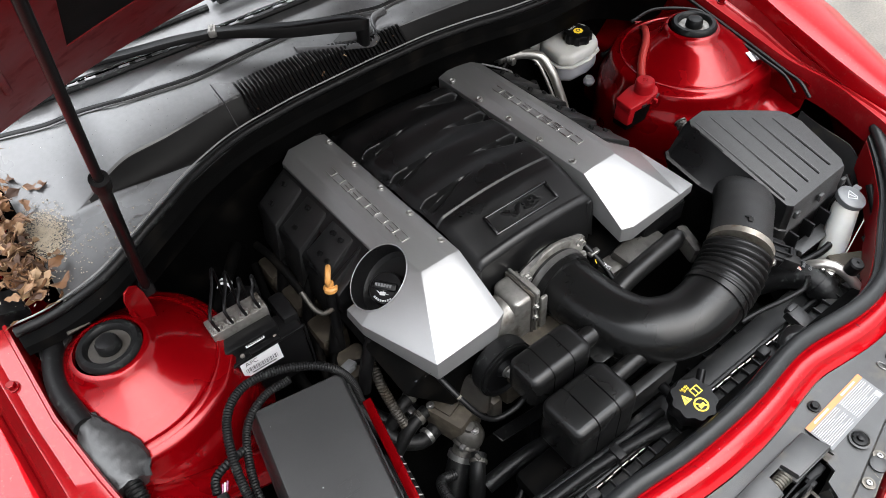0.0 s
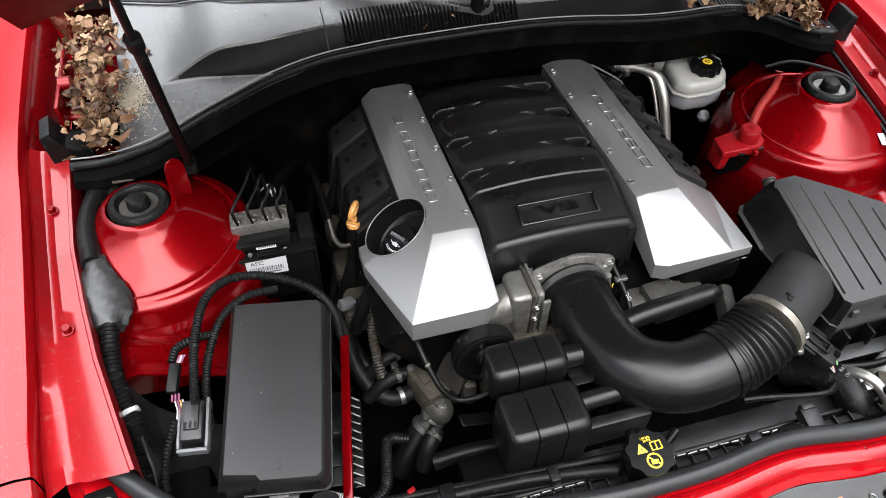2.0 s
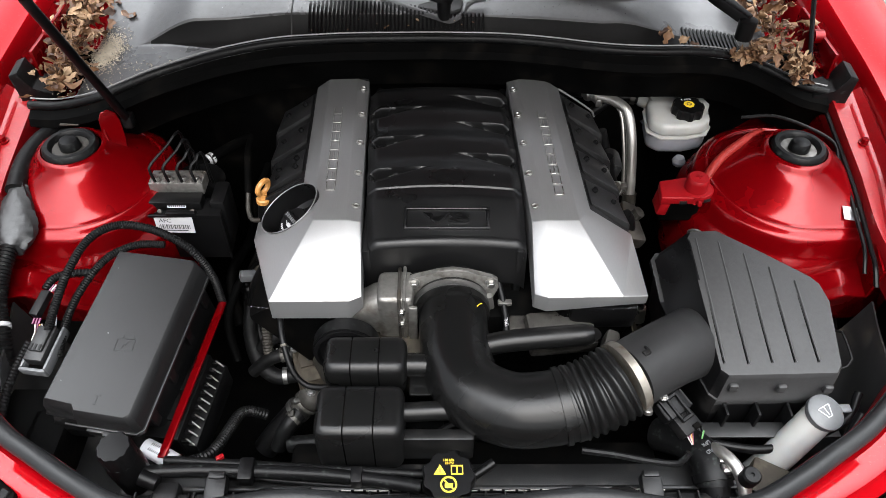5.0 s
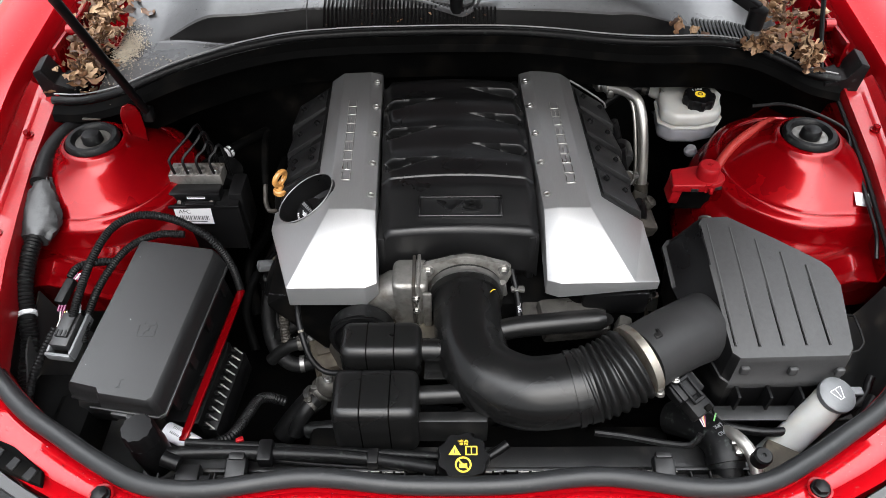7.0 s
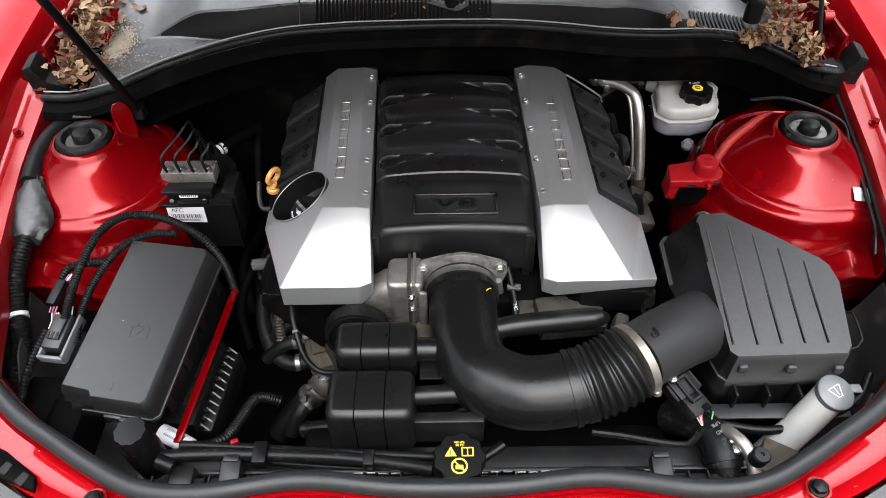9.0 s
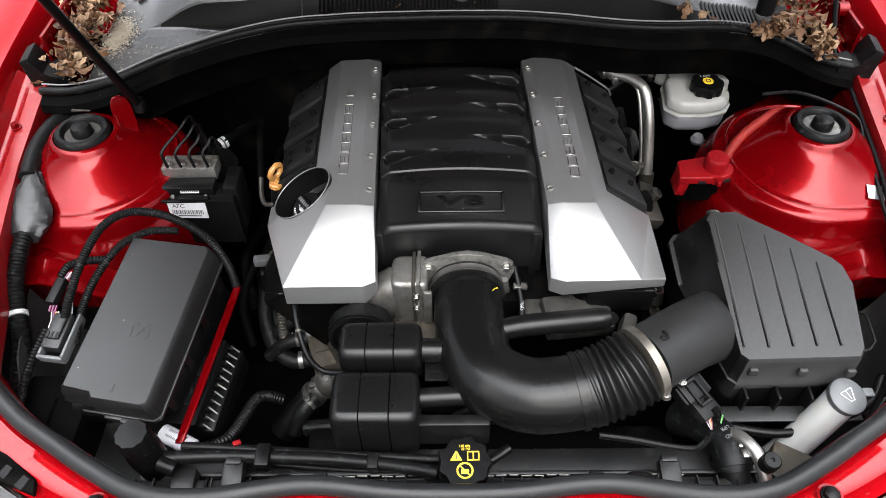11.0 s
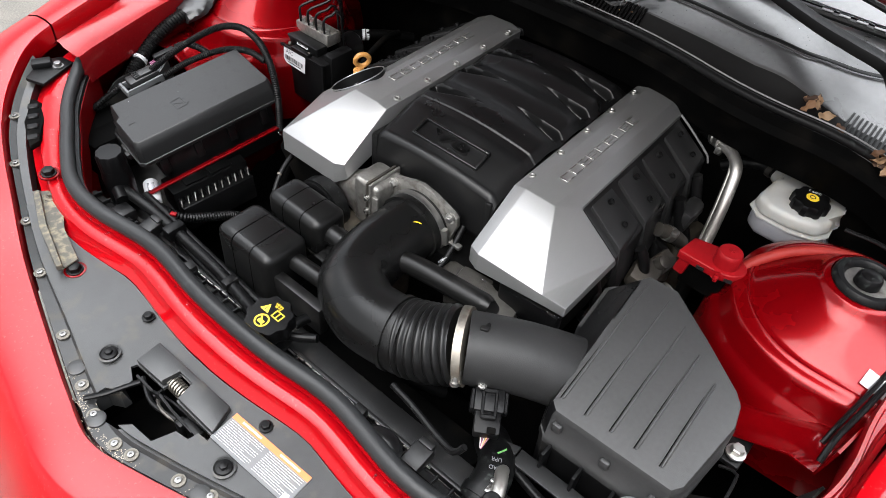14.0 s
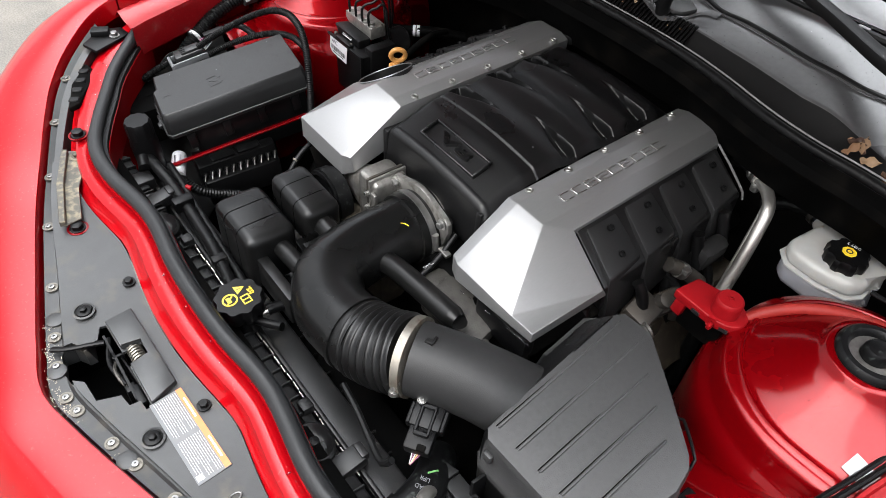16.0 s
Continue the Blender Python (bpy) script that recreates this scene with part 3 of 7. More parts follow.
# ---- hood seal, cowl, windscreen, hood ----
seal_top = [p + Vector((0, 0, .006)) for p in seal_line]
hood_seal = thing("hood_seal", "soft grey-black rubber hood seal along the front rail", "rubber seal", (0, -.526, .795))
part("bulb", sweep(seal_top, lambda i, s: .0112, 14, True, 0.9), SEAL, hood_seal)
part("grip_channel", loft([[p + n_ * o + Vector((0, 0, h)) for o, h in ((-.004, -.006), (-.0145, -.010), (-.016, -.024), (-.0135, -.026), (-.004, -.012))] for p, n_ in ((q, Vector((e.x - q.x, e.y - q.y, 0)).normalized()) for q, e in zip(seal_top, edge_line))]), SEAL, hood_seal, "folded rubber grip channel")

COWL_LINE = [(-.66, .085), (-.59, .078), (-.52, .075), (-.46, .088), (-.40, .118), (-.35, .150), (-.29, .176), (-.237, .189), (-.15, .199), (-.01, .203), (.10, .201), (.18, .190), (.24, .176), (.30, .165),
             (.36, .163), (.42, .165), (.47, .176), (.51, .186), (.55, .178), (.59, .150), (.62, .130), (.66, .120)]


def cowl_y(x):
    return lerp_line(COWL_LINE, x)


def cowl_seal_z(x):
    return .962 - .05 * smoothstep(.40, .62, abs(x))


line = [Vector((x, cowl_y(x), cowl_seal_z(x))) for x in [i * .01 for i in range(-64, 65)]]
line = curve(line[::4], .012)
cowl_seal = thing("cowl_seal", "long black rubber weather strip along the cowl edge", "rubber seal", (0, .2, .95))
part("bulb", sweep(line, .0068, 12), RUBBER, cowl_seal)
part("lip", sweep([p + Vector((0, .010, .0055)) for p in line], .0013, 8), LIP_HIGHLIGHT, cowl_seal, "thin lip painted pale as a highlight")
rows = [[p + Vector((0, -.004, -.006)), p + Vector((0, -.018, -.014)), p + Vector((0, -.022, -.026)), p + Vector((0, -.012, -.034)), p + Vector((0, .004, -.05)), p + Vector((0, .02, -.10))] for p in line]
part("channel", loft(rows, False, False), BLACK_DARK, cowl_seal)

FACE_LOW = [(-.60, .20), (-.508, .224), (-.45, .222), (-.384, .211), (-.30, .200), (-.242, .195), (-.15, .202), (0, .206), (.18, .196), (.30, .180), (.42, .184), (.50, .205), (.60, .185)]
FACE_TOP = [(-.60, .235), (-.508, .226), (-.45, .238), (-.35, .243), (-.25, .258), (0, .262), (.19, .247), (.275, .236), (.36, .239), (.42, .248), (.47, .248), (.52, .238), (.60, .215)]


def glass_y(x):
    return .375 + .16 * x * x


def cowl_z(x, y):
    low, top = lerp_line(FACE_LOW, x), lerp_line(FACE_TOP, x)
    rise = .038 * smoothstep(-.51, -.40, x) if x < 0 else .038 * smoothstep(.46, .30, x)
    z = .928 - .018 * smoothstep(.46, .62, abs(x)) + .06 * max(0, y - .12)
    z += rise * min(1.0, max(0.0, (y - low) / (top - low + .001))) ** 2.2
    z += .20 * max(0, y - top)
    dish = .012 * math.exp(-((x - .035) / .05) ** 2) * smoothstep(.245, .285, y)
    return min(z, 1.006 - .05 * x * x) - dish


def cowl_top(x, y):
    """Height of the panel, with its rear edge lifted to the glass."""
    y0 = cowl_y(x) + .012
    gap = 1.012 - .05 * x * x - cowl_z(x, glass_y(x))
    return cowl_z(x, y) + max(0, gap) * smoothstep(.55, 1.0, (y - y0) / (glass_y(x) - y0))


def cowl_bands(x):
    y0 = cowl_y(x) + .012
    low = max(lerp_line(FACE_LOW, x) + .004, y0 + .001)
    return y0, low, max(lerp_line(FACE_TOP, x), low + .002), glass_y(x)


def cowl_fn(u, v):
    x = -.575 + u * 1.15
    y = lerp_line(list(zip((0, .25, .5, 1), cowl_bands(x))), v)
    return Vector((x, y, cowl_top(x, y)))


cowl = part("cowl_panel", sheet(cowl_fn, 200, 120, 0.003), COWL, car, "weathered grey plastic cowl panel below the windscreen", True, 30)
# only the riser face keeps the shade-painted copy, the rest is pale
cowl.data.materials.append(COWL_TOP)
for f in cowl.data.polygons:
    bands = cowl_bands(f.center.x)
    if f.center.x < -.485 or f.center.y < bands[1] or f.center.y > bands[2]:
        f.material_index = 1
part("panel_joint", sweep([Vector((-.245, y, cowl_top(-.245, y) + .0004)) for y in (.20, .215, .23, .245, .26, .28, .30)], .0012, 6), PRINT_BLACK, cowl)
JOINT = [(-.56, .392), (-.467, .362), (-.39, .329), (-.257, .319), (-.17, .325), (-.03, .328), (.035, .324), (.083, .307), (.18, .300), (.25, .291), (.32, .292), (.374, .316), (.432, .345), (.50, .365)]
groove = [Vector((x, lerp_line(JOINT, x), cowl_top(x, lerp_line(JOINT, x)))) for x in (-.56 + .02 * k for k in range(51))]
groove = curve(groove[::2], .012)
trim = part("rear_trim", sweep([q + Vector((0, .006, .0012)) for q in groove], .0052, 10, True, .7), RUBBER, cowl, "black rubber trim strip across the cowl")
part("trim_edge", sweep([q + Vector((0, -.0015, .0022)) for q in groove], .0016, 6), COWL_TOP, trim)
for x0, x1, reach in ((-.214, .085, .026), (.425, .520, .020)):
    x = x0
    while x <= x1:
        fade = 1 - .80 * smoothstep(-.14, .09, x) if x < .2 else 1
        ys = [lerp_line(FACE_LOW, x) + .004, lerp_line(FACE_TOP, x), lerp_line(FACE_TOP, x) + reach * fade]
        tops = [Vector((x, y, cowl_z(x, y))) for y in ys]
        hs = (.004, .005, .003)
        pts12 = [q + Vector((dx, 0, 0)) for dx in (-.0017, .0017) for q in tops] + [q + Vector((dx, 0, h)) for dx in (-.0017, .0017) for q, h in zip(tops, hs)]
        part("grille_slat", solid(pts12, [(0, 1, 7, 6), (1, 2, 8, 7), (3, 9, 10, 4), (4, 10, 11, 5), (6, 7, 10, 9), (7, 8, 11, 10), (0, 6, 9, 3), (2, 5, 11, 8), (0, 3, 4, 1), (1, 4, 5, 2)]), BLACK, cowl)
        x += .0068

# raised rim of the well round the wiper pivot
well = [(-.095, .300), (-.045, .276), (-.005, .262), (.022, .257), (.038, .262), (.046, .276), (.052, .296), (.064, .308), (.085, .306)]
well = curve([Vector((x, y, cowl_top(x, y))) for x, y in well], .006)
part("pivot_well_rim", loft([[q + Vector((0, o, h)) for o, h in ((-.012, -.001), (-.004, .0035), (.0, .0040), (.0025, .001), (.004, -.012))] for q in well], True, False), COWL_TOP, cowl, "raised rim of the wiper well")
part("pivot_well", prism([(-.03, .276), (.0, .266), (.028, .263), (.040, .272), (.046, .300), (.02, .318), (-.04, .310)], .972, .9785, .002), PRINT_BLACK, cowl)

screen = thing("windscreen", "curved windscreen with rain spots above the cowl", "windscreen", (0, .35, 1.0), "structure")
part("pane", sheet(lambda u, v: Vector((-.66 + 1.32 * u, glass_y(-.66 + 1.32 * u) - .003 + .75 * v, 1.028 - .05 * (-.66 + 1.32 * u) ** 2 + .40 * v - .06 * (v * (1 - v)))), 40, 16, .005), GLASS, screen)
# grey sheet added over the pane, painting in the dashboard's reflection
part("dash_tone_band", sheet(lambda u, v: Vector((-.62 + 1.24 * u, glass_y(-.62 + 1.24 * u) - .002 + .085 * v, 1.0315 - .05 * (-.62 + 1.24 * u) ** 2 + .0395 * v)), 40, 4, .0015), COWL_TOP, screen, "grey band laid on the glass for the dashboard tone in it")
part("lower_molding", sweep([Vector((x, glass_y(x) - .009, 1.022 - .05 * x * x)) for x in [i * .02 - .62 for i in range(63)]], .006, 8), RUBBER, screen)
for k in range(46):
    x = -.60 + .026 * k
    if k % 5 != 4:
        part("molding_clip", placed(rbox((0, 0, 0), (.017, .0045, .0016), .0006, 1), pose(x, glass_y(x) - .0105, 1.0285 - .05 * x * x, 25, 0, math.degrees(math.atan(.32 * x)))), COWL_TOP, screen)
part("dashboard", sheet(lambda u, v: Vector((-.66 + 1.32 * u, glass_y(-.66 + 1.32 * u) + .02 + .7 * v, .985 - .05 * (-.66 + 1.32 * u) ** 2 + .06 * v)), 20, 8, .02), GREY, screen, "grey dashboard top seen through the glass")
# plain unseen cabin shell, added behind the glass to block sky light from the rear
part("roof", sheet(lambda u, v: Vector((-.66 + 1.32 * u, 1.16 + 1.25 * v, 1.40 + .05 * math.sin(math.pi * v) - .10 * (2 * u - 1) ** 2)), 24, 16, .02), RED, car)
part("cabin_back", rbox((0, 2.38, .78), (1.40, .03, .36), .01), BLACK_DARK, car)
part("cabin_floor", rbox((0, 1.40, .60), (1.40, 2.0, .02), .01), BLACK_DARK, car)
for sx in (-1, 1):
    part("door", rbox((sx * .70, 1.45, .78), (.05, 1.9, .42), .02), RED, car)
    part("windscreen_pillar", sweep([Vector((sx * .66, glass_y(.66), 1.0)), Vector((sx * .63, .80, 1.22)), Vector((sx * .60, 1.18, 1.38))], .022, 10), BLACK, car)

hood = thing("hood", "raised red hood with dark inner panels", "car hood", (0, .27, 1.14))
H_ANG = radians(42)


def hood_pt(x, d, h=0.0):
    y0 = .352 - .35 * x * x
    return Vector((x, y0 - d * math.cos(H_ANG) - h * math.sin(H_ANG), 1.111 + d * math.sin(H_ANG) - h * math.cos(H_ANG) - .09 * x * x))


def hood_len(x):
    """Length of the hood at x: its front edge follows the nose of the car."""
    return .41 - .35 * x * x - lerp_line([(p[0], p[1]) for p in EDGE_HALF], min(abs(x), .673))


part("outer_panel", sheet(lambda u, v: hood_pt(-.668 + 1.336 * u, hood_len(-.668 + 1.336 * u) * v, -.02 - .012 * math.sin(math.pi * v)), 40, 24, .004), RED, hood)
ib = bmesh.new()
HU, HV = 56, 48
hv = [[ib.verts.new(hood_pt(x, .008 + (hood_len(x) - .016) * j / HV, .012)) for x in (-.655 + 1.31 * i / HU for i in range(HU + 1))] for j in range(HV + 1)]
for j in range(HV):
    for i in range(HU):
        x, v = abs(-.655 + 1.31 * (i + .5) / HU), (j + .5) / HV
        if x > .42 or v < .17 or v > .87:
            ib.faces.new((hv[j][i], hv[j][i + 1], hv[j + 1][i + 1], hv[j + 1][i]))
bmesh.ops.delete(ib, geom=[v for v in ib.verts if not v.link_faces], context="VERTS")
ext = bmesh.ops.extrude_face_region(ib, geom=list(ib.faces))
bmesh.ops.translate(ib, verts=[v for v in ext['geom'] if isinstance(v, bmesh.types.BMVert)], vec=(0, .008, .009))
part("inner_frame", ib, RED_SHADE, hood, "inner hood frame in red darkened for shade")
part("liner", sheet(lambda u, v: hood_pt(-.44 + .88 * u, hood_len(-.44 + .88 * u) * (.15 + .75 * v), .004), 30, 20, .006), FELT, hood, "black felt hood liner")
for sx in (-1, 1):
    part("frame_bead", sweep(curve([hood_pt(sx * .50, hood_len(.50) * v, .0125) for v in (.17, .35, .55, .75)], .02), .005, 8), RED_SHADE, hood)

# ---- engine ----
def xm(y):
    return .0082 - .029 * y


def eng(h, y, z, s=1):
    return Vector((xm(y) + s * h, y, z))


block = thing("engine_block", "grimy dark engine block and heads", "engine", (0, -.02, .47))
part("block", rbox((.01, .0, .62), (.34, .46, .30), .02), BLACK_DARK, block)
for s in (-1, 1):
    part("cylinder_head", placed(rbox((0, 0, 0), (.10, .44, .14), .01), pose(.008 + s * .20, -.01, .74, 0, s * 35, 0)), BLACK_DARK, block)
    for k in range(4):
        y = -.12 + k * .085
        part("plug_boot", hose([(.008 + s * .262, y, .775), (.008 + s * .285, y - .012, .735), (.008 + s * .30, y - .018, .69)], .010, 10), BLACK, block, "black rubber spark plug boot")
        part("exhaust_port", rbox((.008 + s * .285, y + .03, .68), (.05, .06, .05), .01), RUST, block, "dusty metal exhaust flange")

# intake manifold
manifold = thing("intake_manifold", "black moulded intake manifold with runner ribs", "intake manifold", (.01, 0, .76))


def mani_z(h, y):
    z = .893 - .62 * h * h - .06 * smoothstep(.15, .26, y)
    w = .5 + .5 * math.tanh((-y - .105) / .010)
    z -= .30 * max(0.0, -y - .100) * w
    # wedge-shaped gaps between the runners, widening outwards
    for yk in (.144, .070, -.008) if h > 0 else (.110, .033, -.043):
        a = smoothstep(.010, .105, abs(h)) * (1.0 - smoothstep(.101, .111, abs(h)))
        width = .003 + .023 * a ** 1.2
        d = (yk - y) / width
        if -.2 < d < 1.1:
            z -= .019 * a * smoothstep(-.06, .08, d) * (1 - smoothstep(.84, 1.02, d))
    z += .0022 * math.cos(2 * math.pi * (y - .02) / .075) * smoothstep(-.09, -.05, y) * smoothstep(.2, .16, y)
    z -= .0030 * smoothstep(-.082, -.086, y + .10 * h * h)
    z -= .012 * smoothstep(.098, .118, abs(h))
    return z


def mani_fn(u, v):
    t = v * 1.18
    if t <= 1:
        y = .235 - t * .400
        h = (-1 + 2 * u) * (.1180 - .006 * t)
        return eng(h, y, mani_z(h, y))
    k = (t - 1) / .18
    h = (-1 + 2 * u) * (.1120 + .001 * k)
    a = min(1.0, 2.4 * k) * math.pi / 2
    return eng(h, -.165 - .012 * math.sin(a) - .008 * max(0, k - .42), mani_z(h, -.165) - .012 * (1 - math.cos(a)) - .11 * max(0, k - .42))


part("shell", sheet(mani_fn, 72, 460, .004), MANIFOLD, manifold, "", True, 60)
part("front_wall", rbox((.013, -.160, .785), (.205, .020, .09), .006), MANIFOLD, manifold)
for hs in (-1, 1):
    part("side_wall", rbox((.008 + hs * .108, .02, .805), (.012, .40, .10), .004), MANIFOLD, manifold)
tilt = pose(.0132, -.1395, mani_z(0, -.1395) + .0012, 16.7, 0, 0)
badge = part("badge_plate", merged(*(placed(b, tilt) for b in (rbox((0, .0155, 0), (.120, .0040, .0062), .0014, 2), rbox((0, -.0155, 0), (.120, .0040, .0062), .0014, 2),
                                                                 rbox((.058, 0, 0), (.0040, .033, .0062), .0014, 2), rbox((-.058, 0, 0), (.0040, .033, .0062), .0014, 2)))), BADGE, manifold, "raised rectangular badge frame")
bm = merged(*(letters("V8", .030, pose(dx, dy, 0), .0034) for dx in (-.0010, .0, .0010) for dy in (-.0008, .0008)))
bm.transform(tilt @ Matrix.Diagonal((1.9, .72, 1, 1)))
part("badge_letters", bm, BADGE, badge, "raised black V8 letters")
for h in (-.05, .02):
    part("rear_cap", lathe([(.010, 0), (.010, .012), (.006, .014)], 16, Matrix.Translation(eng(-.135 + h * .3, .225 - h * .2, .862))), GREY, manifold)

# engine covers
covers = []
for s, side in ((-1, "passenger"), (1, "driver")):
    cov = thing("engine_cover", "brushed silver coil cover with a faceted white front" if s > 0 else "brushed silver coil cover with a round oil filler opening", "engine cover", eng(.19, 0, .78, s), group="engine covers")
    covers.append(cov)
    P = {"a0": (.119, .207, .876), "a1": (.139, .207, .882), "a2": (.187, .207, .880), "a3": (.208, .195, .871),
         "p1": (.1196, -.146, .879), "p1b": (.139, -.147, .8835), "p2": (.186, -.146, .8825), "p3": (.209, -.111, .871),
         "p4": (.277, -.115, .824), "p5": (.274, -.236, .825), "p6": (.239, -.239, .827), "p7": (.136, -.240, .826), "p8": (.118, -.232, .824),
         "b0": (.119, .207, .82), "b3": (.208, .195, .82), "q3": (.209, -.100, .815), "q4": (.277, -.104, .808), "q5": (.274, -.236, .8095), "q7": (.136, -.240, .797), "q8": (.118, -.232, .797),
         "q6": (.239, -.239, .8095), "q1": (.1196, -.146, .82)}
    if s < 0:
        P.update({"p4": (.2798, -.0894, .8226), "p5": (.2803, -.1286, .8241), "p6": (.243, -.249, .829), "p7": (.136, -.243, .8225), "p8": (.1186, -.238, .8265),
                  "q4": (.2798, -.085, .802), "q5": (.2803, -.1286, .802), "q6": (.243, -.249, .7935), "q7": (.136, -.243, .786)})
    names = list(P)
    ix = {n: i for i, n in enumerate(names)}
    F = ["a0 a1 p1b p1", "a1 a2 p2 p1b", "a2 a3 p3 p2", "p1 p1b p7 p8", "p1b p2 p6 p7", "p2 p3 p4 p6", "p4 p5 p6", "p8 p7 q7 q8", "p7 p6 q6 q7", "p6 p5 q5 q6", "p5 p4 q4 q5",
         "p4 p3 q3 q4", "p3 a3 b3 q3", "a3 a2 a1 a0 b0 b3", "a0 p1 q1 b0", "p1 p8 q8 q1", "b0 q1 q3 b3", "q1 q8 q7 q6 q3", "q3 q6 q5 q4"]
    if s < 0:
        F[5:7] = ["p2 p3 p5 p6", "p3 p4 p5"]
    bm = solid([eng(*P[n], s) for n in names], [[ix[n] for n in f.split()] for f in F])
    bmesh.ops.bevel(bm, geom=[e for e in bm.edges if len(e.link_faces) == 2 and e.calc_face_angle(0) > .12 and max(v.co.z for v in e.verts) > .82], offset=.0014, segments=2, affect="EDGES", profile=0.5)
    if s < 0:
        hole_c = Vector((-.2155, -.1001, .8616))
        hz = Vector((-.6, -.1, 1)).normalized()
        hy = (Vector((0, 0, 1)) - hz * hz.z).normalized()
        axis = Matrix.Translation(hole_c) @ Matrix((hy.cross(hz), hy, hz)).transposed().to_4x4()
        hole_m = axis @ Matrix.Diagonal((1.0, 1.25, 1, 1))
        bm = carved(bm, lathe([(.040, -.05), (.040, .05)], 56, hole_m))
        shell = part("shell", bm, SILVER, cov, "", True, 20)
        shell.data.materials.append(MANIFOLD)
        inv = hole_m.inverted()
        for f in shell.data.polygons:
            q = inv @ (f.center + ORIGIN[cov.name])
            if q.x * q.x + q.y * q.y < .0406 ** 2 and abs((inv.to_3x3() @ f.normal).normalized().z) < .4:
                f.material_index = 1
        well = part("filler_well", lathe([(.0398, .0005), (.0394, -.034), (.034, -.040), (.001, -.040)], 56, hole_m, False), MANIFOLD, cov)
        part("filler_rim", sweep([hole_m @ Vector((.0402 * math.cos(q), .0402 * math.sin(q), .0008)) for q in (2 * math.pi * k / 72 for k in range(73))], .0009, 8), SILVER, cov, "thin bright rim round the filler opening")
        cap = thing("oil_filler_cap", "black oil filler cap with white print", "oil cap", hole_c + Vector((.01, 0, -.035)))
        cap_m = toward(hole_c + Vector((.008, -.004, -.030)), hole_c + Vector((-.36, -.28, .86)))
        part("cap", lathe([(.025, -.01), (.025, .006), (.023, .010), (.001, .0105)], 36, cap_m), BLACK, cap)
        part("grip", placed(rbox((0, .002, .014), (.036, .012, .010), .003), cap_m), BLACK, cap)
        # oil can symbol over a curved row of small print
        marks = [rbox((-.002, -.0085, .0108), (.0085, .0052, .0009), .0004, 1), rbox((-.0088, -.0072, .0108), (.0062, .0013, .0009), .0003, 1, (0, 0, -32)),
                 rbox((.0046, -.0085, .0108), (.0040, .0013, .0009), .0003, 1), rbox((-.002, -.0048, .0108), (.0013, .0030, .0009), .0003, 1), rbox((-.002, -.0034, .0108), (.0046, .0012, .0009), .0003, 1)]
        for k in range(8):
            q = radians(-128 + 11 * k)
            marks.append(rbox((-.001 + .0188 * math.cos(q), .0188 * math.sin(q), .0108), (.0024, .0030, .0009), .0003, 1, (0, 0, math.degrees(q) + 90)))
        part("print", merged(*(placed(b, cap_m) for b in marks)), WHITE, cap)
        part("grip_print", merged(*(placed(rbox((-.012 + .0042 * k, .002, .0192), (.0030, .0048, .0006), 0), cap_m) for k in range(6))), LABEL_GREY, cap)
    else:
        part("shell", bm, SILVER, cov, "", True, 20)
    if s > 0:
        part("rear_trim", sweep(curve([eng(.208, .194, .8705, s), eng(.24, .191, .851, s), eng(.273, .187, .828, s), eng(.277, .186, .818, s)], .008), .0018, 8), SILVER, cov, "thin silver rear edge")
    base_y = [(-.104, -.032), (-.030, .040), (.042, .112), (.114, .184)]
    yf = -.106 if s > 0 else -.058
    part("side_panel", solid([eng(*p, s) for p in ((.208, yf, .867), (.208, .190, .867), (.272, .186, .824), (.276, yf - .004, .821), (.208, yf, .79), (.208, .190, .79), (.272, .186, .78), (.276, yf - .004, .78))],
                                     [(0, 1, 2, 3), (7, 6, 5, 4), (0, 4, 5, 1), (1, 5, 6, 2), (2, 6, 7, 3), (3, 7, 4, 0)], .003), MANIFOLD, cov, "black ribbed side panel")
    for k, (y0, y1) in enumerate(base_y):
        if s < 0 and k == 0:
            y0 = -.050
        lift = .007
        pts8 = [(.214, y0 + .010, .866 + .002), (.214, y1 - .004, .866), (.268, y1 - .002, .829 + .002), (.276, y0, .826 + lift), (.218, y0 + .012, .78), (.218, y1 - .004, .78), (.280, y1 - .002, .752), (.288, y0, .752)]
        cb = part("coil_block", solid([eng(*p, s) for p in pts8], [(0, 1, 2, 3), (7, 6, 5, 4), (0, 4, 5, 1), (1, 5, 6, 2), (2, 6, 7, 3), (3, 7, 4, 0)], .0035), PANEL, cov)
        nrm = Vector((s * .55, 0, .83))
        for hh, yy, zz in ((.228, y0 + .045, .8625), (.258, y0 + .040, .8425)):
            c = eng(hh, yy, zz, s)
            part("panel_bolt", lathe([(.0045, -.004), (.0045, .0015), (.003, .002), (.0028, .0006), (.001, .0006)], 14, toward(c, c + nrm)), BLACK, cb)
    for k, y in enumerate((.178, .105, .031, -.042, -.115)):
        c = eng(.1275, y, .8795 + .0008, s)
        bolt = part("cover_bolt", lathe([(.0062, -.002), (.0062, .0006), (.0050, .0010), (.0044, .0020), (.0034, .0022), (.0026, .0008), (.001, .0006)], 24, Matrix.Translation(c) @ pose(0, 0, 0, 0, -s * 11, 0)), STEEL, cov)
    # raised outlined marks in a row where the maker's lettering stands
    for k in range(9):
        y = -.085 + k * .0232 if s > 0 else .110 - k * .0232
        wl = (.018, .018, .018, .020, .018, .018, .015, .018, .018)[k]
        z = .8832 + .0004
        m = Matrix.Translation(eng(.166, y, z, s)) @ pose(0, 0, 0, 0, 0.6 * s, 0)
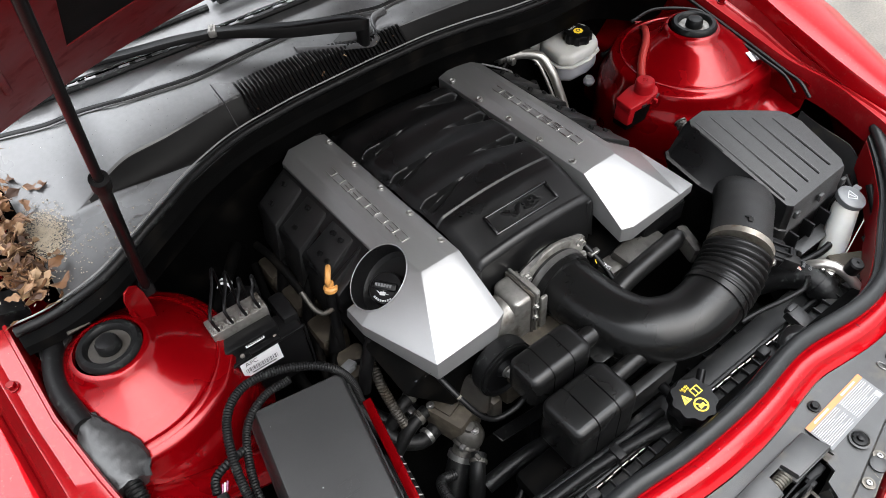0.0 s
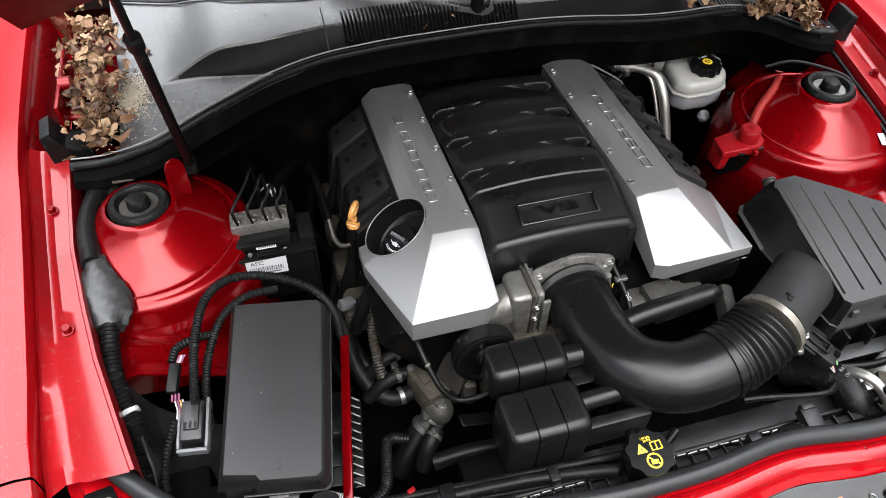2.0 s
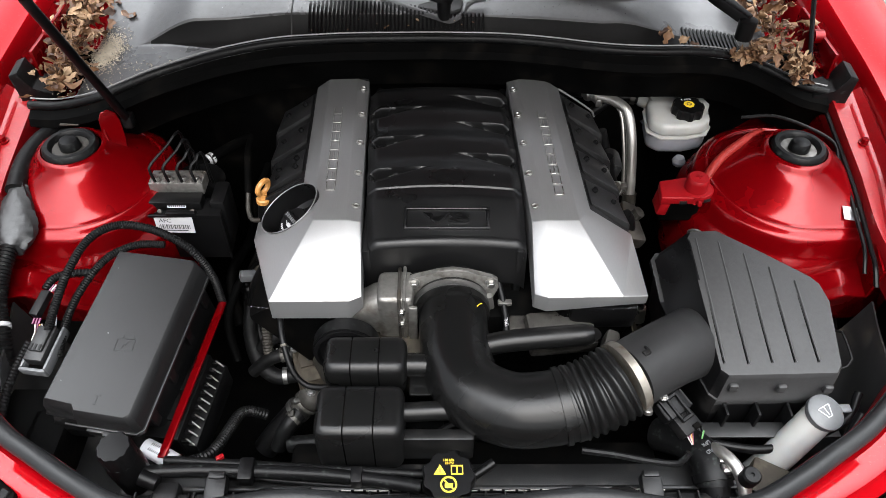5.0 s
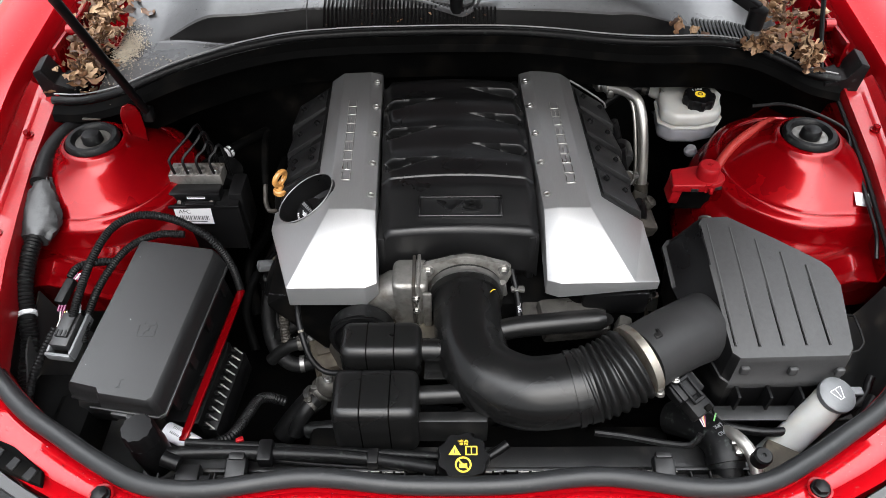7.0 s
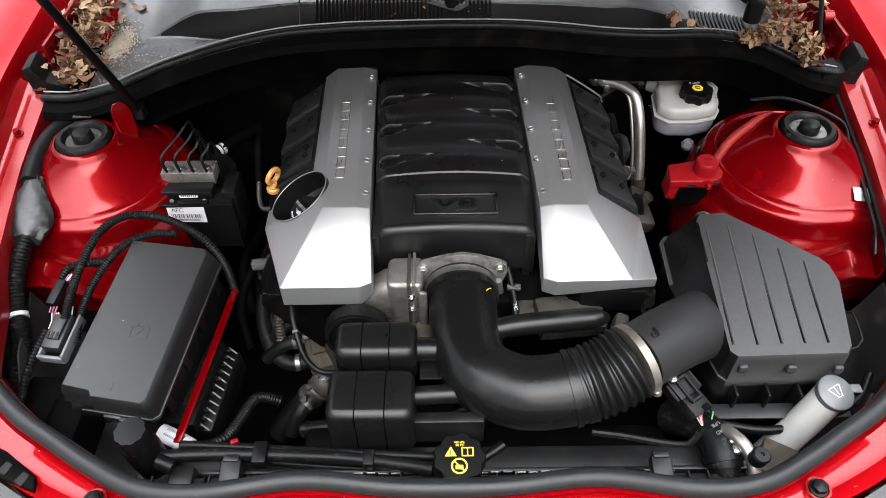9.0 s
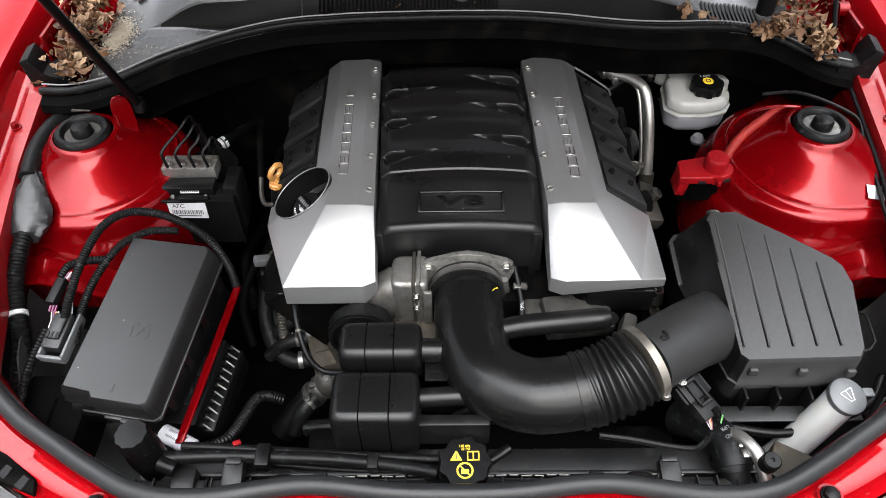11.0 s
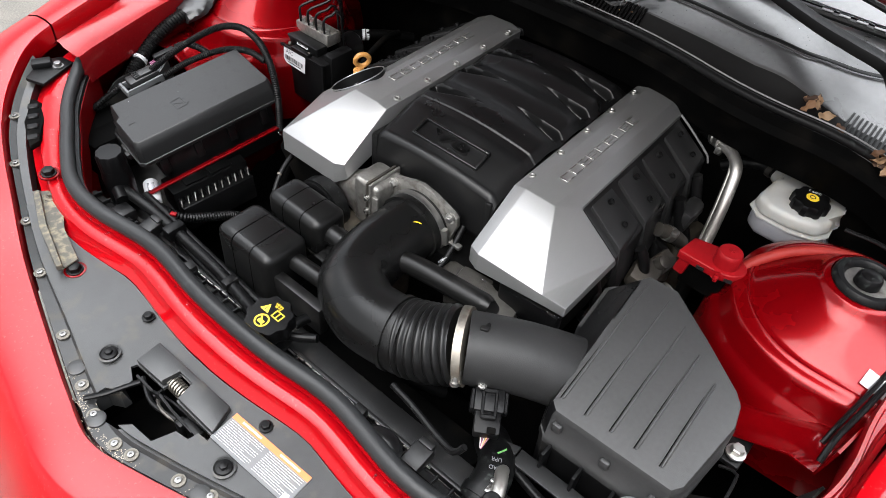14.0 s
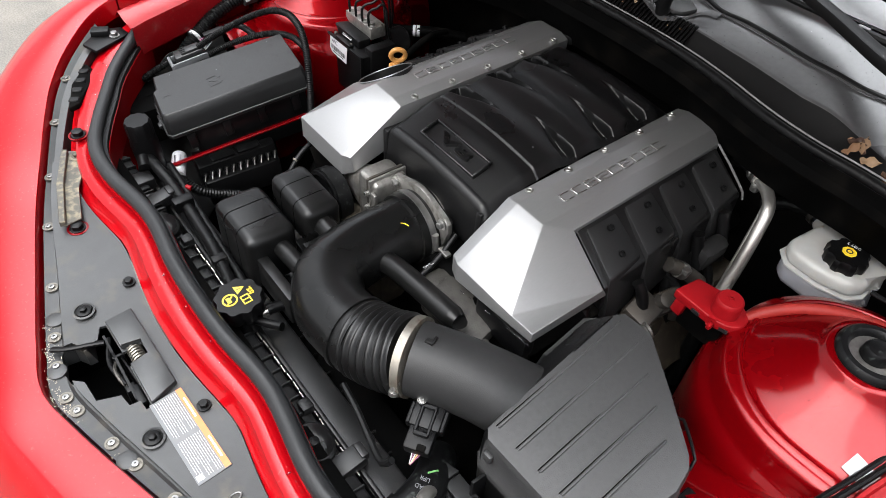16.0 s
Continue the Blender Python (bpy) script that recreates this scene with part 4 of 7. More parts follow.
        bars = [rbox((-.0062, 0, 0), (.0012, wl, .0014), .0003, 1), rbox((.0062, 0, 0), (.0012, wl, .0014), .0003, 1), rbox((0, -wl / 2, 0), (.0135, .0012, .0014), .0003, 1)]
        if k in (2, 3, 5, 7):
            bars.append(rbox((0, .0005, 0), (.0012, wl * .8, .0014), .0003, 1))
        part("emblem_mark", merged(*(placed(b, m) for b in bars)), STEEL, cov)

# throttle body
throttle = thing("throttle_body", "cast aluminium throttle body with flange bolts", "throttle body", (.02, -.20, .70))
TC = Vector((.021, -.19, .775))
arch = [(-.066, .030), (-.064, .045), (-.056, .0515), (-.040, .0545), (-.022, .0635), (0, .0675), (.022, .0635), (.040, .0545), (.056, .0515), (.064, .045), (.066, .030), (.052, -.01), (.056, -.046), (-.056, -.046), (-.052, -.01)]
fl = placed(prism(arch, 0, .008, .0015), Matrix.Translation(TC + Vector((0, -.006, 0))) @ pose(0, 0, 0, 90, 0, 0))
part("flange", fl, ALU, throttle, "arched cast flange plate")
part("gasket", placed(prism([(x * .97, z * .97) for x, z in arch], 0, .003), Matrix.Translation(TC + Vector((0, -.0025, 0))) @ pose(0, 0, 0, 90, 0, 0)), BLACK, throttle)
for a, b in ((-.052, -.036), (-.054, .0415), (.052, -.036), (.054, .0415)):
    part("flange_bolt", hexbolt((0, 0, 0), .0058, .008, toward(TC + Vector((a, -.014, b)), TC + Vector((a, -1, b)))), STEEL, throttle)
part("bore", lathe([(.046, 0), (.046, .03)], 36, toward(TC + Vector((0, .03, 0)), TC + Vector((0, -1, 0)))), ALU, throttle)


def snout(x, z, ry, rz):
    return [Vector((x, -.212 + ry * math.copysign(abs(math.cos(a)) ** .7, math.cos(a)), z + rz * math.copysign(abs(math.sin(a)) ** .7, math.sin(a)))) for a in (2 * math.pi * q / 32 for q in range(32))]


part("motor_housing", merged(prism([(-.084, -.236), (-.076, -.240), (-.034, -.240), (-.034, -.184), (-.076, -.184), (-.084, -.190)], .727, .821, .007, 3),
                             loft([snout(-.078, .772, .026, .042), snout(-.090, .771, .026, .039), snout(-.108, .768, .024, .028), snout(-.128, .765, .020, .019), snout(-.142, .763, .016, .015), snout(-.148, .763, .010, .010)])), ALU, throttle, "cast actuator housing")
part("gear_cover", rbox((-.046, -.212, .774), (.005, .064, .103), .002), ALU, throttle)
part("gear_cover", rbox((-.053, -.212, .774), (.005, .062, .101), .002), GRIMY_ALU, throttle)
part("cover_rib", rbox((-.034, -.243, .775), (.012, .006, .070), .002), ALU, throttle)
for z in (.80, .775):
    part("housing_bolt", hexbolt((0, 0, 0), .004, .006, toward((-.0495, -.243, z), (-.0495, -1, z))), STEEL, throttle)

# intake duct
duct = thing("intake_duct", "smooth black plastic intake duct with ribbed bellows", "intake duct", (.12, -.38, .72))
DUCT = [(.021, -.196, .776), (.022, -.25, .778), (.027, -.318, .781), (.046, -.365, .786), (.090, -.391, .790), (.134, -.394, .796), (.166, -.390, .801)]
part("elbow", hose(DUCT, lambda i, r: .0482 - .006 * r, 40, .006), TUBE, duct)
part("elbow_collar", hose([(.021, -.203, .776), (.0215, -.232, .777)], .0525, 40, .004), TUBE, duct)
part("seam_ring", hose([(.150, -.3925, .7985), (.157, -.3915, .7997)], .0492, 40, .003), TUBE, duct)
part("seam_ring", hose([(.161, -.391, .8003), (.172, -.3885, .8022)], .0478, 40, .003), TUBE, duct)
BEL = curve([(.168, -.3895, .8015), (.200, -.381, .811), (.229, -.3685, .822)], .0012)
part("bellows", sweep(BEL, lambda i, r: .0448 + .0046 * (0.5 + 0.5 * math.sin(2 * math.pi * r / .0100)) ** 0.6, 44), TUBE, duct)
AX = Vector((.885, .440, .15)).normalized()
CC = Vector((.2336, -.3666, .8236))
band = part("hose_clamp", sweep([CC - AX * .0055, CC - AX * .0050, CC + AX * .0050, CC + AX * .0055], lambda i, r: (.0455, .0478, .0478, .0455)[i], 44), STAINED_BAND, duct, "stained steel worm drive clamp")
worm = Vector((.2545, -.4085, .8170))
part("clamp_screw", merged(hose([worm + Vector((-.003, .006, .016)), worm], .0042, 12), lathe([(.0058, 0), (.0058, .005), (.003, .006)], 14, toward(worm, worm + Vector((.002, -.006, -.02)))), rbox(worm + Vector((-.002, .004, .010)), (.010, .006, .010), .001, 1)), STEEL, band)
part("neck_clip", placed(merged(rbox((0, 0, 0), (.010, .007, .006), .001, 1), rbox((.004, .004, .001), (.004, .010, .004), .001, 1)), pose(.2520, -.3600, .8660, 0, 0, 27)), BLACK, duct)
band2 = part("hose_clamp", sweep([Vector((.021, -.209, .776)), Vector((.021, -.2095, .776)), Vector((.021, -.2185, .776)), Vector((.021, -.219, .776))], lambda i, r: (.0525, .0548, .0548, .0525)[i], 44), DARK_STEEL, duct, "steel hose clamp at the throttle")
part("clamp_screw", hose([(.073, -.214, .80), (.077, -.214, .775)], .005, 12), STEEL, band2)
part("side_pipe", hose([(.055, -.292, .785), (.10, -.287, .792), (.200, -.282, .799), (.210, -.2815, .800)], lambda i, s: .0150 - .006 * smoothstep(.151, .160, s), 20, .004), TUBE, duct)

# resonator boxes
reso = thing("intake_resonator", "twin black moulded resonator chambers on the intake duct", "resonator", (-.09, -.36, .72))


for x0, x1, y0, y1, z0, z1 in ((-.148, -.040, -.350, -.292, .752, .817), (-.152, -.042, -.436, -.362, .715, .808)):
    w = (x1 - x0) / 3
    bodies = []
    for k in range(3):
        xa, xb = x0 + k * w + (.0009 if k else 0), x0 + (k + 1) * w - (.0009 if k < 2 else 0)
        bodies.append((xa, xb))
    ch = part("chamber", rbox(((x0 + x1) / 2, (y0 + y1) / 2, (z0 + z1) / 2), (x1 - x0 - .005, y1 - y0 - .005, z1 - z0 - .005), .012, 4), BLACK_DARK, reso)
    for k, (xa, xb) in enumerate(bodies):
        bm = rbox(((x0 + x1) / 2, (y0 + y1) / 2, (z0 + z1) / 2), (x1 - x0, y1 - y0, z1 - z0), .014, 4)
        bmesh.ops.bisect_plane(bm, geom=bm.verts[:] + bm.edges[:] + bm.faces[:], plane_co=(xa, 0, 0), plane_no=(-1, 0, 0), clear_outer=True) if k else None
        bmesh.ops.bisect_plane(bm, geom=bm.verts[:] + bm.edges[:] + bm.faces[:], plane_co=(xb, 0, 0), plane_no=(1, 0, 0), clear_outer=True) if k < 2 else None
        part("chamber_shell", bm, TUBE, ch)
part("neck_pipe", hose([(-.045, -.322, .787), (-.01, -.322, .786), (.0, -.322, .786)], .016, 20), TUBE, reso)
part("neck_pipe", hose([(-.046, -.388, .778), (.02, -.386, .780), (.06, -.386, .780)], .0125, 20), TUBE, reso)
part("neck_web", rbox((-.012, -.345, .772), (.05, .030, .004), .001), TUBE, reso)
part("neck_web", rbox((.0, -.418, .752), (.09, .016, .05), .003), TUBE, reso)

# ---- air filter box ----
airbox = thing("air_filter_box", "dark grey ribbed air filter box with its neck", "air filter box", (.43, -.27, .70))


def lid_z(x, y):
    return .8725 + .24 * (y + .176) - .035 * (x - .36)


TOP = [(.3435, -.172), (.351, -.161), (.387, -.158), (.448, -.192), (.504, -.226), (.5145, -.237), (.5215, -.262), (.512, -.350), (.504, -.361), (.362, -.367), (.353, -.360), (.350, -.305), (.3465, -.235)]
mid = Vector((.43, -.275))


def lid_ring(grow, dz, out):
    """One outline of the box; out pushes the wall beside the engine further out."""
    return [Vector((mid.x + (x - mid.x) * grow - out * smoothstep(.40, .345, x) * smoothstep(-.35, -.26, y), mid.y + (y - mid.y) * grow, lid_z(x, y) + dz)) for x, y in TOP]


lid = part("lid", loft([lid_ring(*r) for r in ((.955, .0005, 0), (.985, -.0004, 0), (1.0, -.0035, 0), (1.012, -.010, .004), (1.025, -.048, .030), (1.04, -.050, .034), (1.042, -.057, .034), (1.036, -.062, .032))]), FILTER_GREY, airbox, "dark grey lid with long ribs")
for k, (xa, ya, xb, yb) in enumerate(((.356, -.171, .361, -.351), (.387, -.176, .392, -.351), (.4190, -.194, .423, -.349), (.4495, -.214, .453, -.348), (.480, -.233, .4835, -.347))):
    a, b = Vector((xa, ya, lid_z(xa, ya) + .0006)), Vector((xb, yb, lid_z(xb, yb) + .0006))
    part("lid_rib", sweep([a, a.lerp(b, .015), a.lerp(b, .985), b], lambda i, r: (.0006, .0018, .0018, .0006)[i], 8), FILTER_GREY, lid)
    # thin dark line painted beside each rib as its shaded side
    part("rib_shade_line", sweep([a + Vector((-.0026, 0, -.0004)), b + Vector((-.0026, 0, -.0004))], .0006, 6), BLACK_DARK, lid)
# the louvred wall beside the engine is coloured black to paint in its shade
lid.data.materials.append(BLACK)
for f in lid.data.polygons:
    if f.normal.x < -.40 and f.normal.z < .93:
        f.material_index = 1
for x in (.372, .434, .494):
    part("rim_notch", rbox((x, -.371, lid_z(x, -.366) - .020), (.012, .007, .014), .003), FILTER_GREY, lid)
base_rings = []
for grow, z, out in ((1.03, -.063, .030), (1.02, -.075, .026), (1.0, -.15, .02), (.95, -.19, .01)):
    base_rings.append(lid_ring(grow, z, out))
part("base", loft(base_rings), BLACK, airbox, "black lower box")
for k in range(4):
    x = .372 + k * .042
    part("base_fin", rbox((x, -.378, lid_z(x, -.372) - .090), (.004, .020, .07), .001), BLACK, airbox)
part("front_bracket", merged(rbox((.435, -.392, .738), (.18, .022, .004), .001), prism([(.343, -.403), (.343, -.380), (.318, -.388), (.325, -.40)], .736, .741, .001)), GREY, airbox, "grey plastic bracket")
nrings = []
for c, side_, up_, k in (((.236, -.3655, .8235), .0438, .0438, 0), ((.270, -.343, .8215), .0436, .0436, 0), ((.298, -.3255, .818), .0440, .0440, .05), ((.324, -.309, .8115), .0455, .0430, .1), ((.350, -.291, .8015), .0480, .0400, .15), ((.41, -.250, .788), .0520, .0330, .15)):
    ax = Vector((.83, .545, 0)).normalized().lerp(Vector((1, .15, 0)), k).normalized()
    rt = ax.cross(Vector((0, 0, 1)))
    nrings.append([Vector(c) + rt * side_ * math.copysign(abs(math.cos(a)) ** (1 - .25 * k), math.cos(a)) + Vector((0, 0, up_ * math.copysign(abs(math.sin(a)) ** (1 - .3 * k), math.sin(a)) - .010 * k + .24 * k * side_ * rt.y * math.cos(a))) for a in (2 * math.pi * q / 48 for q in range(48))])
part("neck", loft([[nrings[i][j].lerp(nrings[i + 1][j], f) for j in range(48)] for i in range(5) for f in (0, .25, .5, .75)] + nrings[-1:]), NECK_BLACK, airbox)
for (x0, y0), (x1, y1) in (((.452, -.192), (.500, -.222)), ((.528, -.275), (.531, -.325))):
    a, b = Vector((x0, y0, lid_z(x0, y0) - .052)), Vector((x1, y1, lid_z(x1, y1) - .052))
    o = (b - a).cross(Vector((0, 0, 1))).normalized()
    o = o if o.dot(Vector((1, .6, 0))) > 0 else -o
    part("wire_clip", hose([a, a + o * .014 + Vector((0, 0, .006)), a.lerp(b, .12) + o * .020 + Vector((0, 0, .012)), a.lerp(b, .88) + o * .020 + Vector((0, 0, .012)), b + o * .014 + Vector((0, 0, .006)), b], .0019, 8), BLACK, airbox, "bent black wire clip")
for k in range(3):
    y = -.215 - k * .034
    part("side_louvre", rbox((.336, y, lid_z(.336, y) - .034), (.012, .020, .006), .0015, 1, (0, -35, 12)), BLACK, airbox)
part("vent_port", lathe([(.0095, -.012), (.0095, .004), (.0108, .005), (.0108, .007), (.0092, .008), (.0092, .012), (.0108, .013), (.0108, .015), (.0092, .016), (.0092, .021), (.0104, .022), (.0104, .025), (.0075, .026), (.007, .018)], 22, toward((.366, -.156, .838), (.374, -.126, .850))), CAST_DARK, airbox, "ribbed dull metal breather stub")

# ---- fuse box ----
fuse = thing("fuse_box", "dark grey fuse box with a long moulded lid", "fuse box", (-.412, -.288, .72))
FM = pose(-.412, -.288, .822, 8.5, 0, -9.8)
rings = []
outline = [(-.058, .118), (.052, .118), (.058, .112), (.058, -.112), (.052, -.118), (-.014, -.118), (-.020, -.111), (-.058, -.1085)]
for grow, z in ((.965, 0), (1.0, -.002), (1.06, -.018), (1.085, -.036), (1.12, -.038), (1.12, -.042)):
    rings.append([FM @ Vector((x * grow - (.005 * smoothstep(0, -.03, z) if x < 0 else 0), y * (1 - (1 - grow) * .4), z)) for x, y in outline])
flid = part("lid", loft(rings), GREY, fuse, "grey lid with faint symbols")
part("lid_bead", sweep([FM @ Vector(p) for p in ((-.064, .124, -.037), (.058, .124, -.037), (.0645, .118, -.037), (.0645, -.116, -.037), (.057, -.123, -.037), (-.038, -.123, -.037))], .0016, 8), GREY, flid)
part("symbol", merged(*(placed(b, FM @ pose(.012, -.022, -.0001, 0, 0, 6)) for b in (rbox((0, .008, 0), (.024, .0010, .0013), 0), rbox((0, -.009, 0), (.024, .0010, .0013), 0), rbox((.0118, 0, 0), (.0010, .017, .0013), 0), rbox((-.0118, 0, 0), (.0010, .017, .0013), 0), rbox((-.007, .0105, 0), (.005, .0045, .0013), 0), rbox((.007, .0105, 0), (.005, .0045, .0013), 0), rbox((.002, .002, 0), (.0012, .008, .0013), 0, 1, (0, 0, -30)), rbox((-.002, -.003, 0), (.0012, .008, .0013), 0, 1, (0, 0, -30)), rbox((0, -.0005, 0), (.007, .0012, .0013), 0, 1, (0, 0, 10))))), GREY, flid)
part("symbol", merged(*(placed(b, FM @ pose(.008, -.098, -.0001)) for b in (rbox((0, .004, 0), (.008, .0012, .0013), 0), rbox((0, -.003, 0), (.002, .010, .0013), 0), rbox((0, -.007, 0), (.006, .002, .0013), 0)))), GREY, flid)
part("lower_step", placed(solid([(-.064, -.104, -.030), (-.016, -.107, -.020), (-.014, -.124, -.046), (-.060, -.126, -.056), (-.064, -.104, -.075), (-.016, -.107, -.075), (-.014, -.124, -.075), (-.060, -.126, -.075)],
                               [(0, 1, 2, 3), (7, 6, 5, 4), (0, 4, 5, 1), (1, 5, 6, 2), (2, 6, 7, 3), (3, 7, 4, 0)], .002), FM), BLACK, fuse, "sloping black cable exit")
part("base", placed(rbox((0, .012, -.085), (.112, .20, .09), .008), FM), BLACK, fuse)
for y in (-.09, -.03, .03, .09):
    part("base_clip", placed(rbox((.060, y, -.060), (.006, .014, .03), .002), FM), BLACK, fuse)
part("front_latch", placed(merged(rbox((.005, -.124, -.046), (.03, .008, .014), .002), rbox((.02, -.128, -.04), (.012, .006, .006), .001)), FM), GREY, fuse)
part("tray_edge", placed(rbox((.081, -.018, -.076), (.013, .235, .004), .0015, 2, (0, -20, 0)), FM), RED_BAY, fuse, "red painted tray edge")

# relay unit with bright fins
relay = thing("finned_relay_unit", "black control unit with a row of bright metal fins", "control unit", (-.32, -.32, .62))
RM = pose(-.350, -.316, .686, 4, 0, -8)
part("body", placed(merged(rbox((-.012, 0, 0), (.05, .135, .05), .004), rbox((.018, 0, -.02), (.03, .13, .05), .004)), RM), BLACK, relay)
for k in range(11):
    part("fin", placed(rbox((.025, -.062 + k * .0122, .012), (.016, .0022, .0022), .0007, 1, (0, 12 + 3 * (k % 3), -24 + 4 * (k % 2))), RM), PIPE, relay)
    part("fin_socket", placed(rbox((.017, -.060 + k * .0122, .008), (.010, .0075, .010), .0015, 1), RM), BLACK, relay)
for k in range(2):
    part("body_step", placed(rbox((-.014, -.022 + .045 * k, .026), (.046, .04, .005), .002), RM), BLACK, relay)

# ---- brake pressure unit ----
abs_unit = thing("brake_pressure_unit", "black brake pressure unit with aluminium block and white label", "brake unit", (-.40, -.04, .70))
part("valve_block", carved(rbox((-.400, -.018, .840), (.082, .032, .022), .0015), merged(*(lathe([(.0028, -.004), (.0028, .01)], 12, pose(x, -.008, .851)) for x in (-.428, -.362)))), ALU, abs_unit, "machined aluminium valve block")
part("controller", merged(rbox((-.384, -.050, .772), (.106, .044, .094), .004), rbox((-.400, -.046, .824), (.080, .026, .020), .003), rbox((-.338, -.028, .785), (.024, .054, .09), .006)), BLACK, abs_unit)
part("controller_rim", merged(rbox((-.384, -.073, .8205), (.112, .005, .0045), .0012), rbox((-.3295, -.073, .773), (.0035, .005, .092), .0012), rbox((-.4385, -.073, .773), (.0035, .005, .092), .0012), rbox((-.388, -.070, .8235), (.046, .010, .007), .002)), BLACK, abs_unit)
for x in (-.421, -.371):
    part("rim_screw", lathe([(.0032, -.002), (.0032, .0012), (.0016, .0016)], 14, toward((x, -.068, .8255), (x, -.4, 1.1))), GRIMY_ALU, abs_unit)
LM = pose(-.4015, -.0760, .8045, 84, 0, -1.5)
lab = part("label", placed(rbox((0, 0, 0), (.058, .030, .0008), 0), LM), WHITE, abs_unit, "white barcode label")
part("barcode", merged(*(placed(rbox((-.024 + k * .0021 + .0004 * (k % 3), -.0035, .0006), (.0006 + .0005 * (k % 2), .008, .0004), 0), LM) for k in range(23)), placed(rbox((.001, -.0105, .0006), (.036, .0016, .0004), 0), LM)), PRINT_BLACK, lab)
part("label_text", letters("AFC", .0105, LM @ pose(-.013, .0078, .0004), .0003), PRINT_BLACK, lab)
part("small_label", placed(rbox((0, 0, 0), (.028, .0085, .0008), 0), pose(-.397, -.0585, .829, 70, 0, 0)), WHITE, abs_unit)
part("small_label_print", merged(*(placed(rbox((-.011 + .0032 * k, 0, .0006), (.002, .005, .0004), 0), pose(-.397, -.0585, .829, 70, 0, 0)) for k in range(8))), PRINT_BLACK, abs_unit)
for k in range(4):
    x = -.430 + k * .0205
    part("line_nut", hexbolt((x, -.026, .850), .0054, .008), STEEL, abs_unit)
    dx, dy, dz = ((.030, .055, .050), (.022, .042, .046), (.012, .026, .040), (.008, .020, .038))[k]
    part("brake_line", hose([(x, -.031, .852), (x - .003, -.030, .872), (x - .001, -.024, .880), (x + dx * .7, -.031 + dy * .7, .852 + dz * .85), (x + dx, -.031 + dy, .852 + dz), (x + dx + .004, -.031 + dy + .008, .852 + dz - .008), (x + dx + .004, -.031 + dy + .014, .852 + dz - .06), (x + dx, .03, .75)], .0023, 8, .005), BLACK, abs_unit, "black steel brake line")
part("pump", lathe([(.026, 0), (.026, .05), (.022, .055)], 24, toward((-.375, -.005, .80), (-.375, 1, .80))), BLACK, abs_unit)

# ---- brake fluid reservoir ----
res = thing("brake_fluid_reservoir", "milky white brake fluid reservoir with black cap", "fluid reservoir", (.43, .18, .74))
RES = [(x, y + .012) for x, y in ((.397, .250), (.471, .256), (.484, .243), (.481, .192), (.485, .158), (.472, .136), (.436, .125), (.390, .126), (.371, .145), (.377, .205), (.389, .222))]
part("tank", prism(RES, .8085, .8325, .009, 4, None, .95), MILKY, res, "milky white upper tank")
part("tank_seam", prism([(.43 + (x - .43) * 1.035, .19 + (y - .19) * 1.035) for x, y in RES], .8055, .8085, .001), MILKY, res)
part("lower_tank", prism([(.43 + (x - .43) * .97, .19 + (y - .19) * .97) for x, y in RES], .772, .8055, .010, 3), FLUID, res, "grey fluid-filled lower tank")
part("hose_port", lathe([(.0125, -.012), (.0125, .012), (.010, .016)], 18, toward((.385, .236, .815), (.345, .262, .82))), MILKY, res)
part("hanger_tab", rbox((.435, .262, .826), (.016, .012, .005), .0015), MILKY, res)
part("port_hose", hose([(.372, .242, .816), (.35, .25, .817), (.32, .246, .81), (.29, .24, .79)], .0095, 14), RUBBER, res, "black clutch hose")
part("port_clamp", merged(sweep([Vector((.366, .2445, .8162)), Vector((.358, .2475, .8166))], .0115, 16), rbox((.362, .246, .831), (.008, .005, .008), .001)), GRIMY_ALU, res)
capm = pose(.440, .178, .8325)
n = 48
prof = [[Vector(((.0265 + (.0016 if math.cos(8 * a) > -.2 else -.0016)) * k * math.cos(a), (.0265 + (.0016 if math.cos(8 * a) > -.2 else -.0016)) * k * math.sin(a), z)) for a in (2 * math.pi * i / n for i in range(n))] for k, z in ((.96, 0), (1, .002), (1, .014), (.94, .0175), (.5, .018))]
bcap = part("cap", placed(loft(prof), capm), BLACK, res, "black ribbed cap with yellow disc")
part("disc", lathe([(.0095, .0180), (.0095, .0188), (.001, .0190)], 8, capm), YELLOW, bcap)
part("disc_mark", lathe([(.0045, .0189), (.0045, .0194), (.003, .0194), (.003, .0189)], 14, capm, False), PRINT_BLACK, bcap)
part("cap_text", letters("DOT 3", .0062, capm @ pose(-.002, .0155, .0182, 0, 0, 188), .0003), WHITE, bcap)
part("outlet", hose([(.484, .15, .79), (.50, .148, .79), (.54, .16, .79)], .005, 10), BLACK, res)
part("sensor_bulb", lathe([(.004, 0), (.010, .005), (.012, .012), (.008, .02), (.003, .022)], 20, pose(.432, .130, .752)), FLUID, res)

# ---- battery jump terminal ----
term = thing("battery_terminal_cover", "red plastic jump start terminal cover on its bracket", "terminal cover", (.39, -.03, .78))
lobe = [(.403 + .029 * math.cos(a), -.026 + .024 * math.sin(a)) for a in (math.radians(-100 + 20 * k) for k in range(11))]
part("base_box", prism([(.345, -.050), (.396, -.051)] + lobe + [(.39, -.003), (.350, -.010)], .824, .838, .0025, 3), RED_PLASTIC, term)
part("left_skirt", rbox((.355, -.030, .812), (.016, .034, .030), .003, 2, (0, 8, 0)), RED_PLASTIC, term)
part("round_cap", lathe([(.0175, -.012), (.0172, .010), (.0165, .0145), (.0145, .017), (.001, .018)], 32, pose(.403, -.027, .843)), RED_PLASTIC, term)
